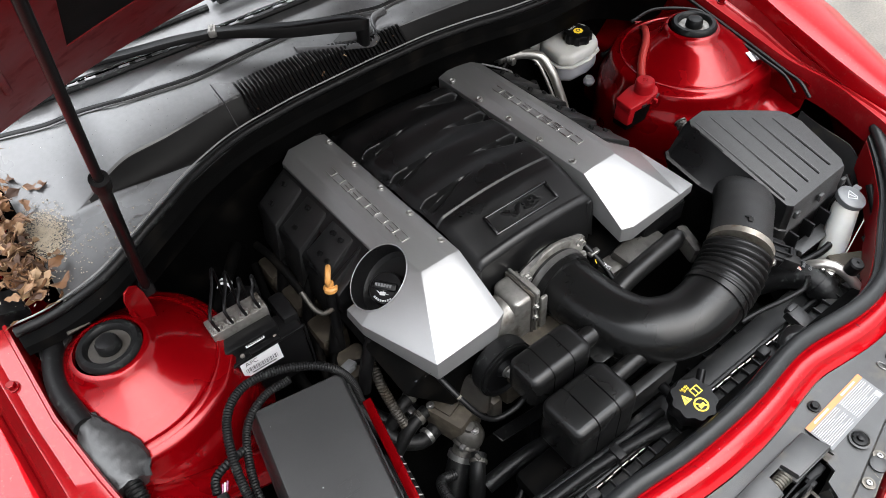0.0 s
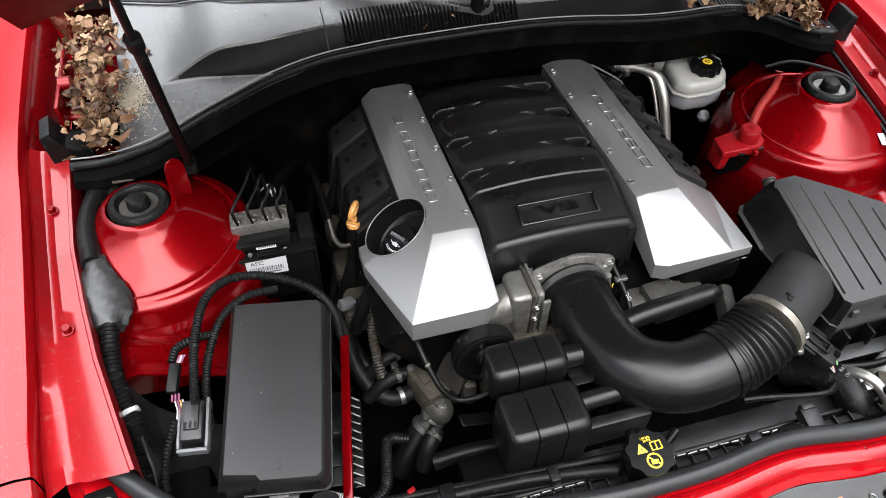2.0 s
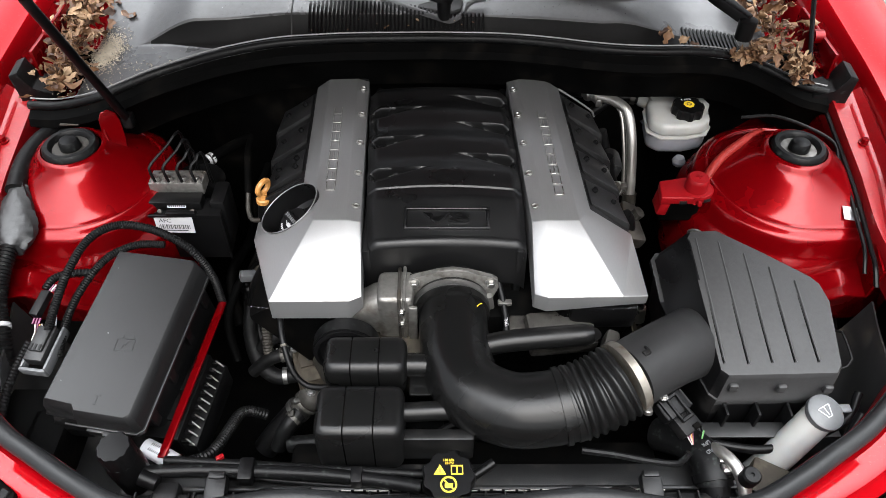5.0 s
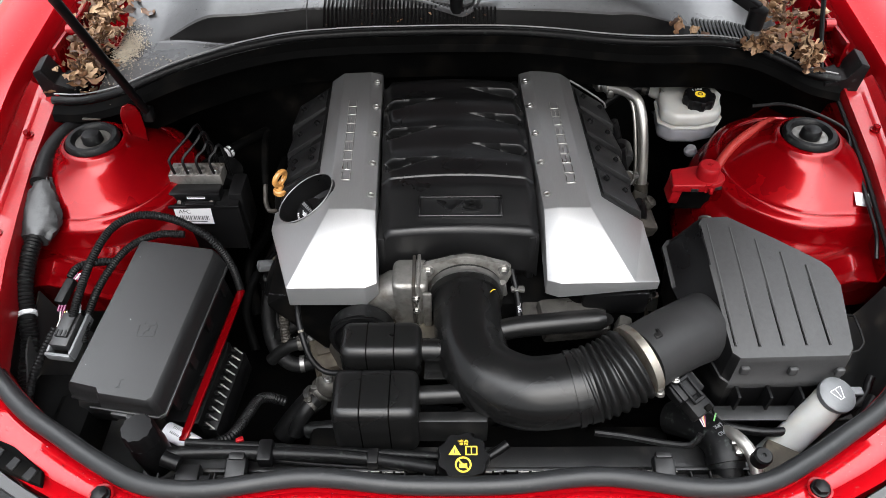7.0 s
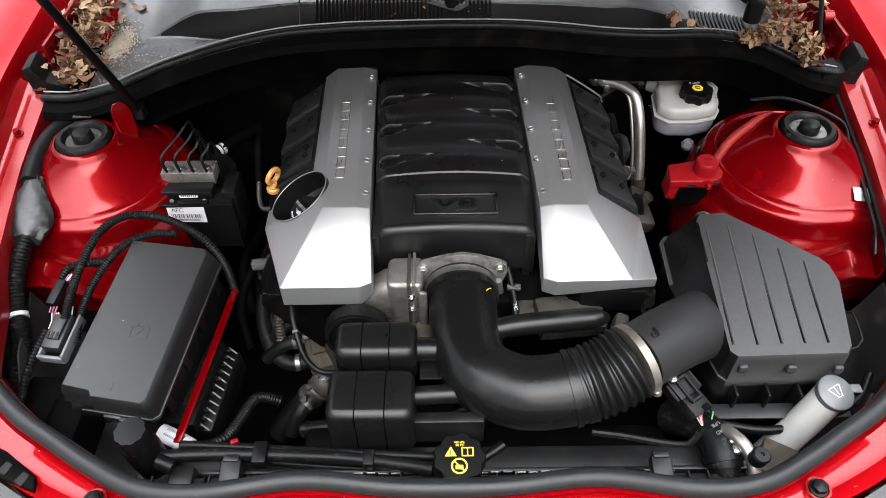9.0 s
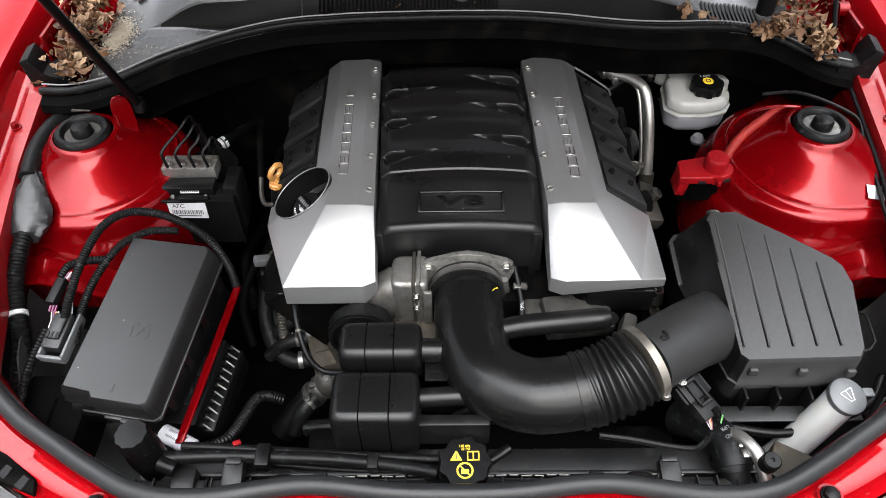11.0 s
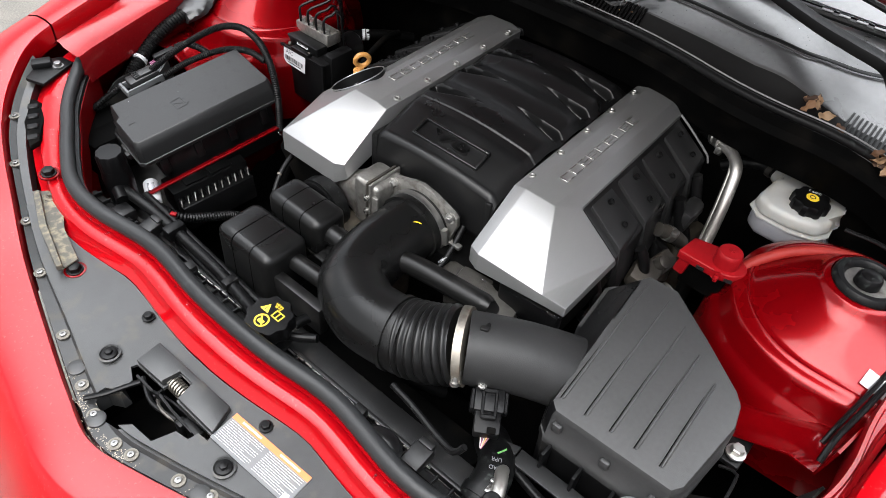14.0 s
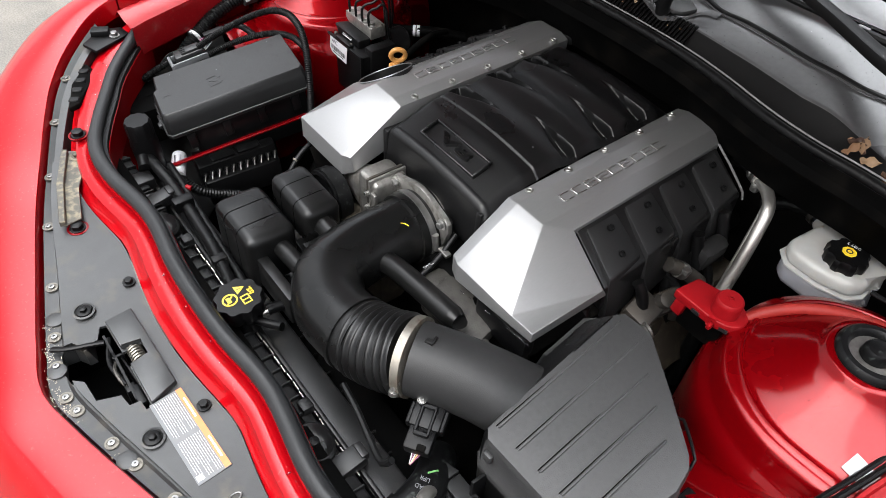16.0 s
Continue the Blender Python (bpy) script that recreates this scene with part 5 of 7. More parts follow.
part("cross_mark", merged(rbox((.403, -.027, .8614), (.009, .0020, .0012), 0), rbox((.403, -.027, .8614), (.0020, .009, .0012), 0)), RED_PLASTIC, term)
for x, y in ((.380, -.0515), (.418, -.047)):
    part("latch_slot", rbox((x, y, .829), (.011, .002, .005), 0, 1, (0, 0, 12 if x > .4 else 0)), GREY, term)
part("pull_tab", rbox((.404, -.055, .830), (.006, .008, .008), .0015), RED_PLASTIC, term)
part("bracket", rbox((.385, -.022, .800), (.06, .035, .045), .004), BLACK_DARK, term)
solo("battery_cable", hose([(.420, -.016, .828), (.4323, .0057, .8395), (.4564, .0287, .8560), (.4842, .047, .8660), (.515, .074, .8620), (.545, .105, .845), (.57, .14, .81)], .0072, 14), RED_RUBBER, "faded red battery cable running past the strut tower", "cable", (.475, .03, .80))

# ---- radiator top and cap ----
rad = thing("radiator", "black ribbed radiator tank and shroud", "radiator", (0, -.47, .55))
part("tank", rbox((.0, -.505, .712), (.82, .062, .050), .008), MOULD, rad)
for k in range(34):
    x = -.39 + k * .0236
    part("tank_rib", rbox((x, -.505, .7385), (.0026, .060, .007), .0006, 1), MOULD, rad)
for k in range(30):
    w = .0118 + .0014 * math.sin(k * 2.3)
    part("fin_end", rbox((-.175 + k * .0155, -.4715 + .0006 * math.sin(k * 1.7), .7345), (w, .0016, .0022), 0, 1, (0, 0, 2.5 * math.sin(k * 3.1))), PIPE, rad, "bright core fin end")
for x in (-.163, .172):
    part("tank_post", rbox((x, -.478, .742), (.018, .016, .016), .004), MOULD, rad)
part("shroud", rbox((0, -.446, .700), (.80, .044, .03), .006), MOULD, rad)
part("lower_shroud", rbox((.05, -.40, .66), (.5, .06, .03), .01), BLACK_DARK, rad)
part("shroud_edge", rbox((.02, -.464, .722), (.74, .006, .012), .002), MOULD, rad)
part("overflow_nipple", hose([(.016, -.470, .742), (.018, -.452, .745), (.020, -.428, .745), (.030, -.405, .735)], .0075, 14), BLACK, rad)
part("nipple_clip", merged(sweep([Vector((.0176, -.456, .7448)), Vector((.0183, -.447, .745))], .0088, 18), rbox((.018, -.452, .7555), (.010, .008, .006), .001)), STEEL, rad, "bright steel spring clip")
rm = pose(.012, -.477, .768, 4, 0, 0)
prof = [[Vector(((.0305 + .0018 * math.cos(9 * a)) * k * math.cos(a), (.0305 + .0018 * math.cos(9 * a)) * k * math.sin(a), z)) for a in (2 * math.pi * i / 72 for i in range(72))] for k, z in ((.92, -.004), (1, .0), (1, .016), (.95, .0205), (.5, .021))]
rc = part("radiator_cap", placed(loft(prof), rm), BLACK, rad, "black lobed radiator cap with yellow warning symbols")
part("filler_neck", lathe([(.024, -.03), (.024, 0)], 28, rm), BLACK, rad)
part("warning_triangle", placed(solid([(-.017, .001, .0212), (-.003, .001, .0212), (-.010, .013, .0212), (-.017, .001, .0218), (-.003, .001, .0218), (-.010, .013, .0218)], [(0, 2, 1), (3, 4, 5), (0, 1, 4, 3), (1, 2, 5, 4), (2, 0, 3, 5)]), rm), YELLOW, rc)
part("triangle_mark", placed(rbox((-.010, .0055, .0219), (.0014, .006, .0004), 0), rm), PRINT_BLACK, rc)
part("book_symbol", merged(*(placed(b, rm) for b in (rbox((.0035, .0065, .0215), (.0012, .010, .0008), 0), rbox((.0165, .0065, .0215), (.0012, .010, .0008), 0), rbox((.010, .0065, .0215), (.0012, .010, .0008), 0), rbox((.010, .0015, .0215), (.014, .0012, .0008), 0), rbox((.010, .0115, .0215), (.014, .0012, .0008), 0)))), YELLOW, rc)
part("ring_symbol", merged(placed(lathe([(.0098, .0212), (.0098, .0219), (.0078, .0219), (.0078, .0212)], 30, pose(0, -.011, 0), False), rm), placed(rbox((0, -.0125, .0215), (.009, .005, .0008), 0), rm), placed(rbox((0, -.011, .0216), (.017, .0014, .0008), 0, 1, (0, 0, -45)), rm)), YELLOW, rc)
part("pressure_text", letters("140 kPa", .0042, rm @ pose(0, .0185, .0212), .0003), YELLOW, rc)
part("pressure_text", letters("20 PSI", .0042, rm @ pose(.001, .0148, .0212), .0003), YELLOW, rc)
part("overflow_neck", hose([(.035, -.47, .76), (.055, -.458, .762), (.068, -.45, .765)], .006, 12), BLACK, rad)

# ---- washer filler, steering fluid cap ----
wash = thing("washer_filler", "white washer fluid neck with grey flip cap", "washer filler", (.46, -.43, .65))
wc = Vector((.485, -.394, .778))
wax = Vector((.12, -.22, 1)).normalized()
part("neck", hose([wc, wc + Vector((-.02, -.012, -.03)), wc + Vector((-.050, -.028, -.075)), wc + Vector((-.075, -.035, -.13))], .0205, 24), MILKY, wash, "milky white filler neck")
part("collar", lathe([(.020, -.012), (.0205, 0), (.0205, .004)], 32, toward(wc, wc + wax)), BLACK, wash)
wcap = part("cap", lathe([(.0225, .004), (.0235, .006), (.0232, .013), (.021, .0145), (.001, .015)], 36, toward(wc, wc + wax)), CAP_GREY, wash, "grey washer cap")
part("cap_tab", rbox((wc.x + .029, wc.y + .006, wc.z + .006), (.020, .012, .005), .002), CAP_GREY, wcap)
part("cap_symbol", merged(*(placed(b, toward(wc + wax * .0153, wc + wax)) for b in (rbox((-.006, 0, 0), (.001, .015, .0008), 0, 1, (0, 0, 25)), rbox((.006, 0, 0), (.001, .015, .0008), 0, 1, (0, 0, -25)), rbox((0, .007, 0), (.016, .001, .0008), 0), rbox((0, -.007, 0), (.008, .001, .0008), 0), rbox((0, .001, 0), (.001, .012, .0008), 0)))), WHITE, wcap)

ps = thing("steering_fluid_reservoir", "black steering fluid reservoir with ribbed cap", "fluid reservoir", (-.379, -.451, .70))
n = 40
pm = pose(-.379, -.451, .795, 3, 0, 0)
prof = [[Vector((.0200 * (1 + .03 * (1 if i % 4 < 2 else -1)) * k * math.cos(2 * math.pi * i / n), .0200 * (1 + .03 * (1 if i % 4 < 2 else -1)) * k * math.sin(2 * math.pi * i / n), z)) for i in range(n)] for k, z in ((1, -.012), (1, .012), (.9, .016), (.4, .0165))]
part("cap", placed(loft(prof), pm), BLACK, ps, "black ribbed cap")
part("bottle", lathe([(.020, -.09), (.022, -.03), (.020, -.012)], 28, pm), BLACK, ps)
part("nipple", hose([(-.36, -.462, .755), (-.34, -.468, .75)], .010, 14), BLACK, ps)

# ---- aluminium coolant line ----
ac = thing("aluminium_line", "bare aluminium refrigerant pipe beside the engine cover", "pipe", (.33, .15, .70))
part("large_pipe", hose([(.262, .222, .846), (.280, .206, .849), (.302, .190, .853), (.320, .172, .853), (.330, .158, .846), (.337, .138, .820), (.342, .118, .780), (.345, .098, .735), (.346, .088, .705)], .0088, 18, .005), PIPE, ac)
part("small_pipe", hose([(.300, .196, .846), (.315, .176, .846), (.322, .160, .836), (.328, .138, .800), (.333, .116, .755), (.336, .098, .71)], .0036, 10, .006), PIPE, ac)
part("fitting", merged(lathe([(.0120, -.012), (.0130, -.010), (.0130, -.004), (.0110, -.002), (.0110, .004), (.0130, .006), (.0130, .012), (.010, .013)], 24, toward((.276, .210, .849), (.300, .192, .854))), rbox((.286, .196, .843), (.012, .014, .016), .003)), STEEL, ac)
part("hose_end", hose([(.262, .222, .846), (.245, .232, .842), (.225, .236, .835)], .011, 16), RUBBER, ac)
part("lower_ferrule", lathe([(.0125, 0), (.0125, .03)], 20, toward((.3455, .093, .720), (.347, .080, .67))), GRIMY_ALU, ac)
part("lower_hose", hose([(.3465, .085, .70), (.348, .07, .63), (.348, .06, .55)], .0115, 16), RUBBER, ac)

# ---- dipstick ----
dip = thing("oil_dipstick", "yellow ring handle oil dipstick in a black tube", "dipstick", (-.27, -.04, .75))
part("ring_handle", placed(ring((0, 0, 0), .0120, .0042, None), toward((-.265, -.041, .850), (-.265 + 1, -.041 - .61, .850 - .22))), AMBER, dip)
part("stem", hose([(-.266, -.043, .838), (-.268, -.046, .826)], .0055, 12), AMBER, dip)
part("tube_mouth", lathe([(.006, -.004), (.010, -.002), (.0105, .004), (.009, .006)], 18, toward((-.268, -.046, .826), (-.264, -.042, .86))), AMBER, dip, "dirty amber collar")
part("tube", hose([(-.268, -.046, .826), (-.273, -.05, .79), (-.28, -.055, .70)], .0075, 12), BLACK, dip)

# ---- gas strut ----
strut = thing("hood_gas_strut", "black gas strut holding the hood open", "gas strut", (-.479, .053, .905))
pb, pj = Vector((-.479, .053, .906)), Vector((-.472, -.102, 1.199))
d = (pj - pb).normalized()
part("rod", hose([pb, pb + d * .10, pj], .0066, 18), BLACK, strut)
part("collar", hose([pj - d * .012, pj + d * .006], .0092, 18), RUBBER, strut)
part("cylinder", hose([pj, pj + d * .10, pj + d * .55], .0046, 18), BLACK, strut)
part("ball_socket", rbox(tuple(pb), (.018, .02, .024), .005), BLACK, strut)
part("mount_bracket", merged(placed(prism([(-.012, -.022), (.012, -.020), (.015, .004), (.016, .030), (.013, .046), (.004, .053), (-.007, .051), (-.013, .040), (-.015, .018), (-.016, -.010)], -.0016, .0016, .001, 1), pose(-.499, .032, .882, 84, 0, 26)),
                             prism([(-.018, .018), (.016, .020), (.024, -.012), (.018, -.024), (-.006, -.026), (-.020, -.010)], -.0016, .0016, .001, 1, pose(-.484, .018, .8585, 10, 40, 12)),
                             hose([(-.510, .030, .905), (-.506, .024, .880), (-.496, .018, .865)], .003, 8),
                             hexbolt((-.480, .016, .8600), .0045, .005, pose(0, 0, 0, 0, 0, 0))), RED_BAY, strut, "red painted bracket on the strut tower")

# ---- front panel details ----
def panel_z(x, y):
    return .7765 + .05 * (y + .58) - .012 * smoothstep(.10, .30, abs(x)) * 0


latch = thing("hood_latch", "black hood latch with a steel spring in the front panel", "hood latch", (.01, -.63, .73))
part("cover_plate", prism([(-.052, -.592), (.080, -.590), (.092, -.6235), (.028, -.6235), (.026, -.599), (-.001, -.599), (-.002, -.6235), (-.049, -.6255)], .7745, .7825, .0015, 2), LATCH_GREY, latch, "raised grey plate over the latch")
part("bent_arm", sweep(curve([(-.060, -.690, .762), (-.046, -.672, .766), (-.036, -.650, .768), (-.030, -.636, .768)], .004), .0055, 10, True, .6), BLACK, latch, "bent black guide arm")
part("striker_loop", hose([(.000, -.634, .762), (.012, -.640, .766), (.03, -.640, .764), (.046, -.634, .760), (.05, -.628, .754)], .0024, 8), GRIMY_ALU, latch)
part("latch_plate", rbox((-.004, -.630, .752), (.004, .014, .03), .001), BLACK, latch)
part("latch_block", merged(rbox((.045, -.634, .750), (.012, .012, .028), .002), rbox((.06, -.630, .75), (.03, .010, .03), .002)), BLACK, latch)
coil = [Vector((-.004 + .030 * k / 70, -.611 + .008 * math.cos(k * .62), .768 + .008 * math.sin(k * .62))) for k in range(71)]
part("spring", sweep(coil, .0016, 6), STAINED_BAND, latch)
part("hook_plate", prism([(-.05, -.012), (.06, -.012), (.055, .0), (.02, .004), (.0, .018), (-.02, .004), (-.05, .006)], -.0015, .0015, .0006, 1, pose(.01, -.634, .764, 90, 0, 0)), BLACK, latch)
part("hook_plate", prism([(-.03, -.02), (.045, -.016), (.05, .004), (.0, .006), (-.03, .0)], -.0015, .0015, .0006, 1, pose(.02, -.626, .760, 90, 0, 4)), BLACK, latch)
part("lever", hose([(-.035, -.63, .766), (.0, -.642, .762), (.04, -.636, .764)], .003, 8), BLACK, latch)
part("pocket", merged(rbox((.0, -.700, .705), (.16, .003, .07), 0), rbox((.0, -.645, .668), (.18, .11, .003), 0), rbox((-.080, -.645, .705), (.003, .11, .07), 0), rbox((.096, -.645, .705), (.003, .11, .07), 0), rbox((.0, -.592, .705), (.18, .003, .07), 0)), BLACK_DARK, latch)
for x, y in ((-.085, -.640), (.131, -.639)):
    bolt = thing("panel_bolt", "black recessed bolt in the front panel", "bolt", (x, y, panel_z(x, y)), group="panel bolts")
    part("recess_ring", lathe([(.013, -.001), (.0135, .0015), (.011, .002), (.009, -.001)], 28, pose(x, y, panel_z(x, y) + .001), False), LATCH_GREY, bolt)
    part("washer", lathe([(.009, 0), (.009, .002), (.006, .003)], 24, pose(x, y, panel_z(x, y) + .001)), BLACK, bolt)
    part("head", hexbolt((x, y, panel_z(x, y) + .003), .0048, .005, None, 1.0), BLACK, bolt)
for x, y in ((-.098, -.578), (.126, -.578)):
    bolt = thing("panel_bolt", "small black hex bolt on the front panel", "bolt", (x, y, panel_z(x, y)), group="panel bolts")
    part("head", hexbolt((x, y, panel_z(x, y) + .0005), .0055, .007), BLACK, bolt)
for x, y in ((-.232, -.598), (.268, -.600), (-.395, -.535), (.41, -.53)):
    bolt = thing("bumper_bolt", "black bolt in a round red hole", "bolt", (x, y, .778), group="bumper bolts")
    zz = .776 + .03 * smoothstep(.3, .4, abs(x))
    part("hole_ring", lathe([(.0135, -.001), (.014, .002), (.0115, .0022), (.0115, -.001)], 28, pose(x, y, zz), False), RED_BAY, bolt)
    part("head", hexbolt((x, y, zz), .0085, .010, None, 1.2), BLACK, bolt)
for x in (-.56, -.47, -.36, -.27, -.17, -.083, -.035, .011, .037, .097, .15, .2, .27, .36, .47, .56):
    i = min(range(len(edge_line)), key=lambda k: abs(edge_line[k].x - x))
    s_, e_ = seal_line[i], edge_line[i]
    p = s_.lerp(e_, .925)
    z = s_.z + (e_.z - s_.z) * .925 - .024 * .075 - .004 - .011
    sc = thing("strip_screw", "small pale screw with washer on the border strip", "screw", (p.x, p.y, z), group="strip screws")
    part("washer", lathe([(.0080, -.001), (.0080, .0010), (.0055, .0014), (.005, .0006)], 20, pose(p.x, p.y, z + .0012)), DUSTY, sc)
    part("head", lathe([(.0038, 0), (.0036, .0024), (.0015, .0026), (.001, .0012)], 14, pose(p.x, p.y, z + .0018)), DARK_STEEL, sc)
stained = thing("edge_bracket", "bare metal bracket stained with pale dirt at the bumper edge", "bracket", (-.32, -.575, .78))
part("plate", merged(prism([(-.395, -.560), (-.381, -.537), (-.345, -.548), (-.301, -.572), (-.236, -.588), (-.234, -.612), (-.317, -.590)], .7855, .7880, .0008, 1), prism([(-.392, -.565), (-.388, -.557), (-.316, -.586), (-.234, -.609), (-.236, -.617), (-.317, -.595)], .7860, .7945, .001, 1)), STAINED, stained)
part("plate_bolt", hexbolt((-.372, -.550, .788), .0052, .006), RUST, stained)
part("bolt_washer", lathe([(.0115, 0), (.0112, .0014), (.006, .0018)], 24, pose(-.372, -.550, .7878)), STAINED, stained)
# dark solid added where the open gap lies in shade
gap = thing("gap_shade_piece", "dark piece standing in for the shaded gap beside the corner bracket", "foam strip", (-.52, -.488, .80))
part("foam", prism([(-.579, -.461), (-.556, -.457), (-.514, -.477), (-.471, -.506), (-.466, -.525), (-.529, -.501)], .800, .8105, .003), BLACK_DARK, gap)
for k in range(4):
    part("gap_fold", rbox((-.555 + .024 * k, -.472 - .013 * k, .811), (.012, .016, .004), .0015, 1, (0, 0, -28)), BLACK, gap)

warn = thing("warning_label", "white warning label with an orange heading strip", "label", (.158, -.607, .777))
wl_m = pose(.1505, -.606, panel_z(.150, -.606) + .0022, 2.8, 0, 2.2)
part("sheet", placed(rbox((0, 0, 0), (.120, .038, .0008), 0), wl_m), LABEL_GREY, warn)
part("heading", placed(rbox((0, .0155, .0006), (.119, .007, .0006), 0), wl_m), ORANGE, warn)
rng = random.Random(4)
for cx in (-.030, .030):
    bars = []
    for k in range(11):
        x = cx - .027
        end = cx + .026 - (.02 if k in (3, 7, 10) else 0) * rng.random()
        while x < end:
            w = min(rng.uniform(.002, .007), end - x)
            bars.append(placed(rbox((x + w / 2, .0102 - k * .0025, .0006), (w, .00065, .0005), 0), wl_m))
            x += w + .0012
    part("text_block", merged(*bars), WHITE, warn)
part("heading_bars", merged(*(placed(rbox((x, .0155, .0012), (.03, .0022, .0004), 0), wl_m) for x in (-.03, .03))), WHITE, warn)
part("code_square", placed(rbox((.053, -.014, .0006), (.007, .007, .0005), 0), wl_m), WHITE, warn)

# ---- wiring looms on the passenger side ----
la = thing("wiring_loom", "corrugated black wiring loom arching over the fuse box", "wiring loom", (-.45, -.16, .80), group="wiring looms")
part("conduit", loom([(-.508, -.292, .822), (-.505, -.262, .836), (-.498, -.215, .853), (-.480, -.170, .868), (-.448, -.148, .873), (-.405, -.148, .868), (-.365, -.160, .856), (-.338, -.172, .838), (-.322, -.18, .80), (-.318, -.185, .75)], .0062, .0034, 12), RUBBER, la)
lb = thing("wiring_loom", "thin black wiring loom beside the fuse box", "wiring loom", (-.48, -.25, .78), group="wiring looms")
part("conduit", loom([(-.496, -.315, .795), (-.497, -.275, .81), (-.488, -.225, .824), (-.466, -.176, .834), (-.43, -.152, .838), (-.39, -.148, .835)], .0058, .0034, 12), RUBBER, lb)
part("branch", loom([(-.478, -.197, .83), (-.505, -.203, .834), (-.525, -.212, .834), (-.532, -.228, .83)], .006, .0042, 10), RUBBER, lb)
lc = thing("wiring_loom", "thick black loom along the inner wing", "wiring loom", (-.60, -.2, .80), group="wiring looms")
part("sleeve", hose([(-.607, .085, .868), (-.622, .04, .874), (-.628, -.01, .872), (-.620, -.07, .868)], lambda i, s: .014, 14), RUBBER, lc)
sl = bmesh.new()
rows = []
for k in range(15):
    t = k / 14
    y = -.06 - t * .10
    w = .012 + .022 * math.sin(min(1, t * 1.15) * math.pi * .62) ** 1.4
    w *= 1 - .35 * smoothstep(.82, 1, t)
    c = Vector((-.617 + .012 * t, y, .866 - .03 * t))
    rows.append([c + Vector((w * math.cos(a) + .002 * math.sin(7 * a + k), 0, .012 * math.sin(a) + .0012 * math.sin(5 * a + 2 * k))) for a in (2 * math.pi * q / 24 for q in range(24))])
sl.free()
part("taped_boot", loft(rows), TAPE, lc, "shiny black taped boot")
part("tape_wrap", prism([(-.630, .10), (-.590, .098), (-.588, .070), (-.612, .050), (-.634, .056)], .868, .876, .003, 2), TAPE, lc, "loose shiny tape end")
part("conduit", loom([(-.606, -.155, .838), (-.606, -.19, .828), (-.603, -.23, .812), (-.592, -.268, .792), (-.583, -.30, .772), (-.578, -.34, .755), (-.56, -.39, .742)], .0125, .0055, 14), RUBBER, lc)
part("cable_tie", sweep([Vector((-.594, -.262, .795)), Vector((-.592, -.267, .793))], .0138, 14), PRINT_GREY, lc)
ld = thing("wiring_loom", "short black loom with bare coloured wires", "wiring loom", (-.55, -.33, .77), group="wiring looms")
part("conduit", loom([(-.535, -.298, .806), (-.548, -.325, .79), (-.556, -.355, .775), (-.555, -.385, .765)], .0062, .0045, 10), RUBBER, ld)
for k, mt in enumerate((MILKY, PINK, AMBER, MILKY)):
    part("wire", hose([(-.533 + .002 * k, -.297, .808), (-.531 + .003 * k, -.287, .812), (-.533 + .003 * k, -.276, .816)], .0011, 6), mt, ld)
part("inline_connector", placed(rbox((0, 0, 0), (.013, .038, .012), .002), pose(-.531, -.250, .826, 12, 0, -12)), BLACK, ld)
for k in range(3):
    part("wire", hose([(-.535 + .004 * k, -.269, .82), (-.536 + .004 * k, -.277, .817)], .0015, 6), PINK, ld)
for k in range(3):
    part("wire", hose([(-.527 + .003 * k, -.231, .829), (-.521 + .003 * k, -.222, .833)], .0014, 6), PINK if k != 1 else MILKY, ld)
conn = thing("grey_connector", "grey multi-pin connector in a pale bracket", "connector", (-.515, -.308, .79))
cm = pose(-.514, -.306, .806, 10, 0, -8)
part("body", placed(merged(rbox((0, 0, .004), (.026, .050, .018), .003), rbox((0, .004, .014), (.018, .034, .006), .002)), cm), GREY, conn)
part("cradle", placed(merged(rbox((.017, -.002, -.002), (.004, .062, .018), .0015), rbox((-.017, -.002, -.004), (.004, .058, .014), .0015), rbox((0, -.034, -.003), (.036, .005, .016), .002)), cm), CAP_GREY, conn, "pale grey bracket")
part("fuse_detail", placed(merged(*(rbox((-.006 + .006 * k, -.008, .0175), (.003, .008, .0008), 0) for k in range(3))), cm), BLACK, conn)
for k in range(4):
    part("wire", hose([(-.514 + .003 * k, -.280, .816), (-.511 + .002 * k, -.268, .826), (-.507, -.258, .836)], .0013, 6), PRINT_GREY, conn)

# box with inner liner under the connectors
# its near-black colour puts the corner's deep shade into the box
solo("wing_liner_box", merged(rbox((-.545, -.385, .725), (.075, .10, .06), .006), rbox((-.50, -.40, .72), (.05, .07, .07), .006)), BLACK_DARK, "box coloured near-black for the shaded wing corner", "plastic box", (-.54, -.38, .69))

# ---- tag and front hoses ----
tag = thing("tagged_loom", "thin loom with a white barcode tag", "wiring loom", (-.36, -.41, .68))
part("conduit", loom([(-.344, -.420, .712), (-.322, -.415, .704), (-.302, -.396, .692), (-.292, -.355, .675), (-.286, -.321, .660), (-.275, -.305, .645), (-.253, -.303, .630)], .0082, .0045, 12), RUBBER, tag)
part("tag", hose([(-.381, -.402, .718), (-.360, -.412, .717), (-.338, -.423, .714)], .0118, 14), WHITE, tag, "white paper tag")
part("tag_print", merged(*(placed(rbox((-.014 + k * .0026, .0, .0112), (.0010, .011, .0008), 0), pose(-.3585, -.4127, .7165, 0, 4, -26)) for k in range(11))), PRINT_BLACK, tag)
fh = thing("front_harness", "bundle of thin black hoses along the radiator", "hose bundle", (-.2, -.45, .72))
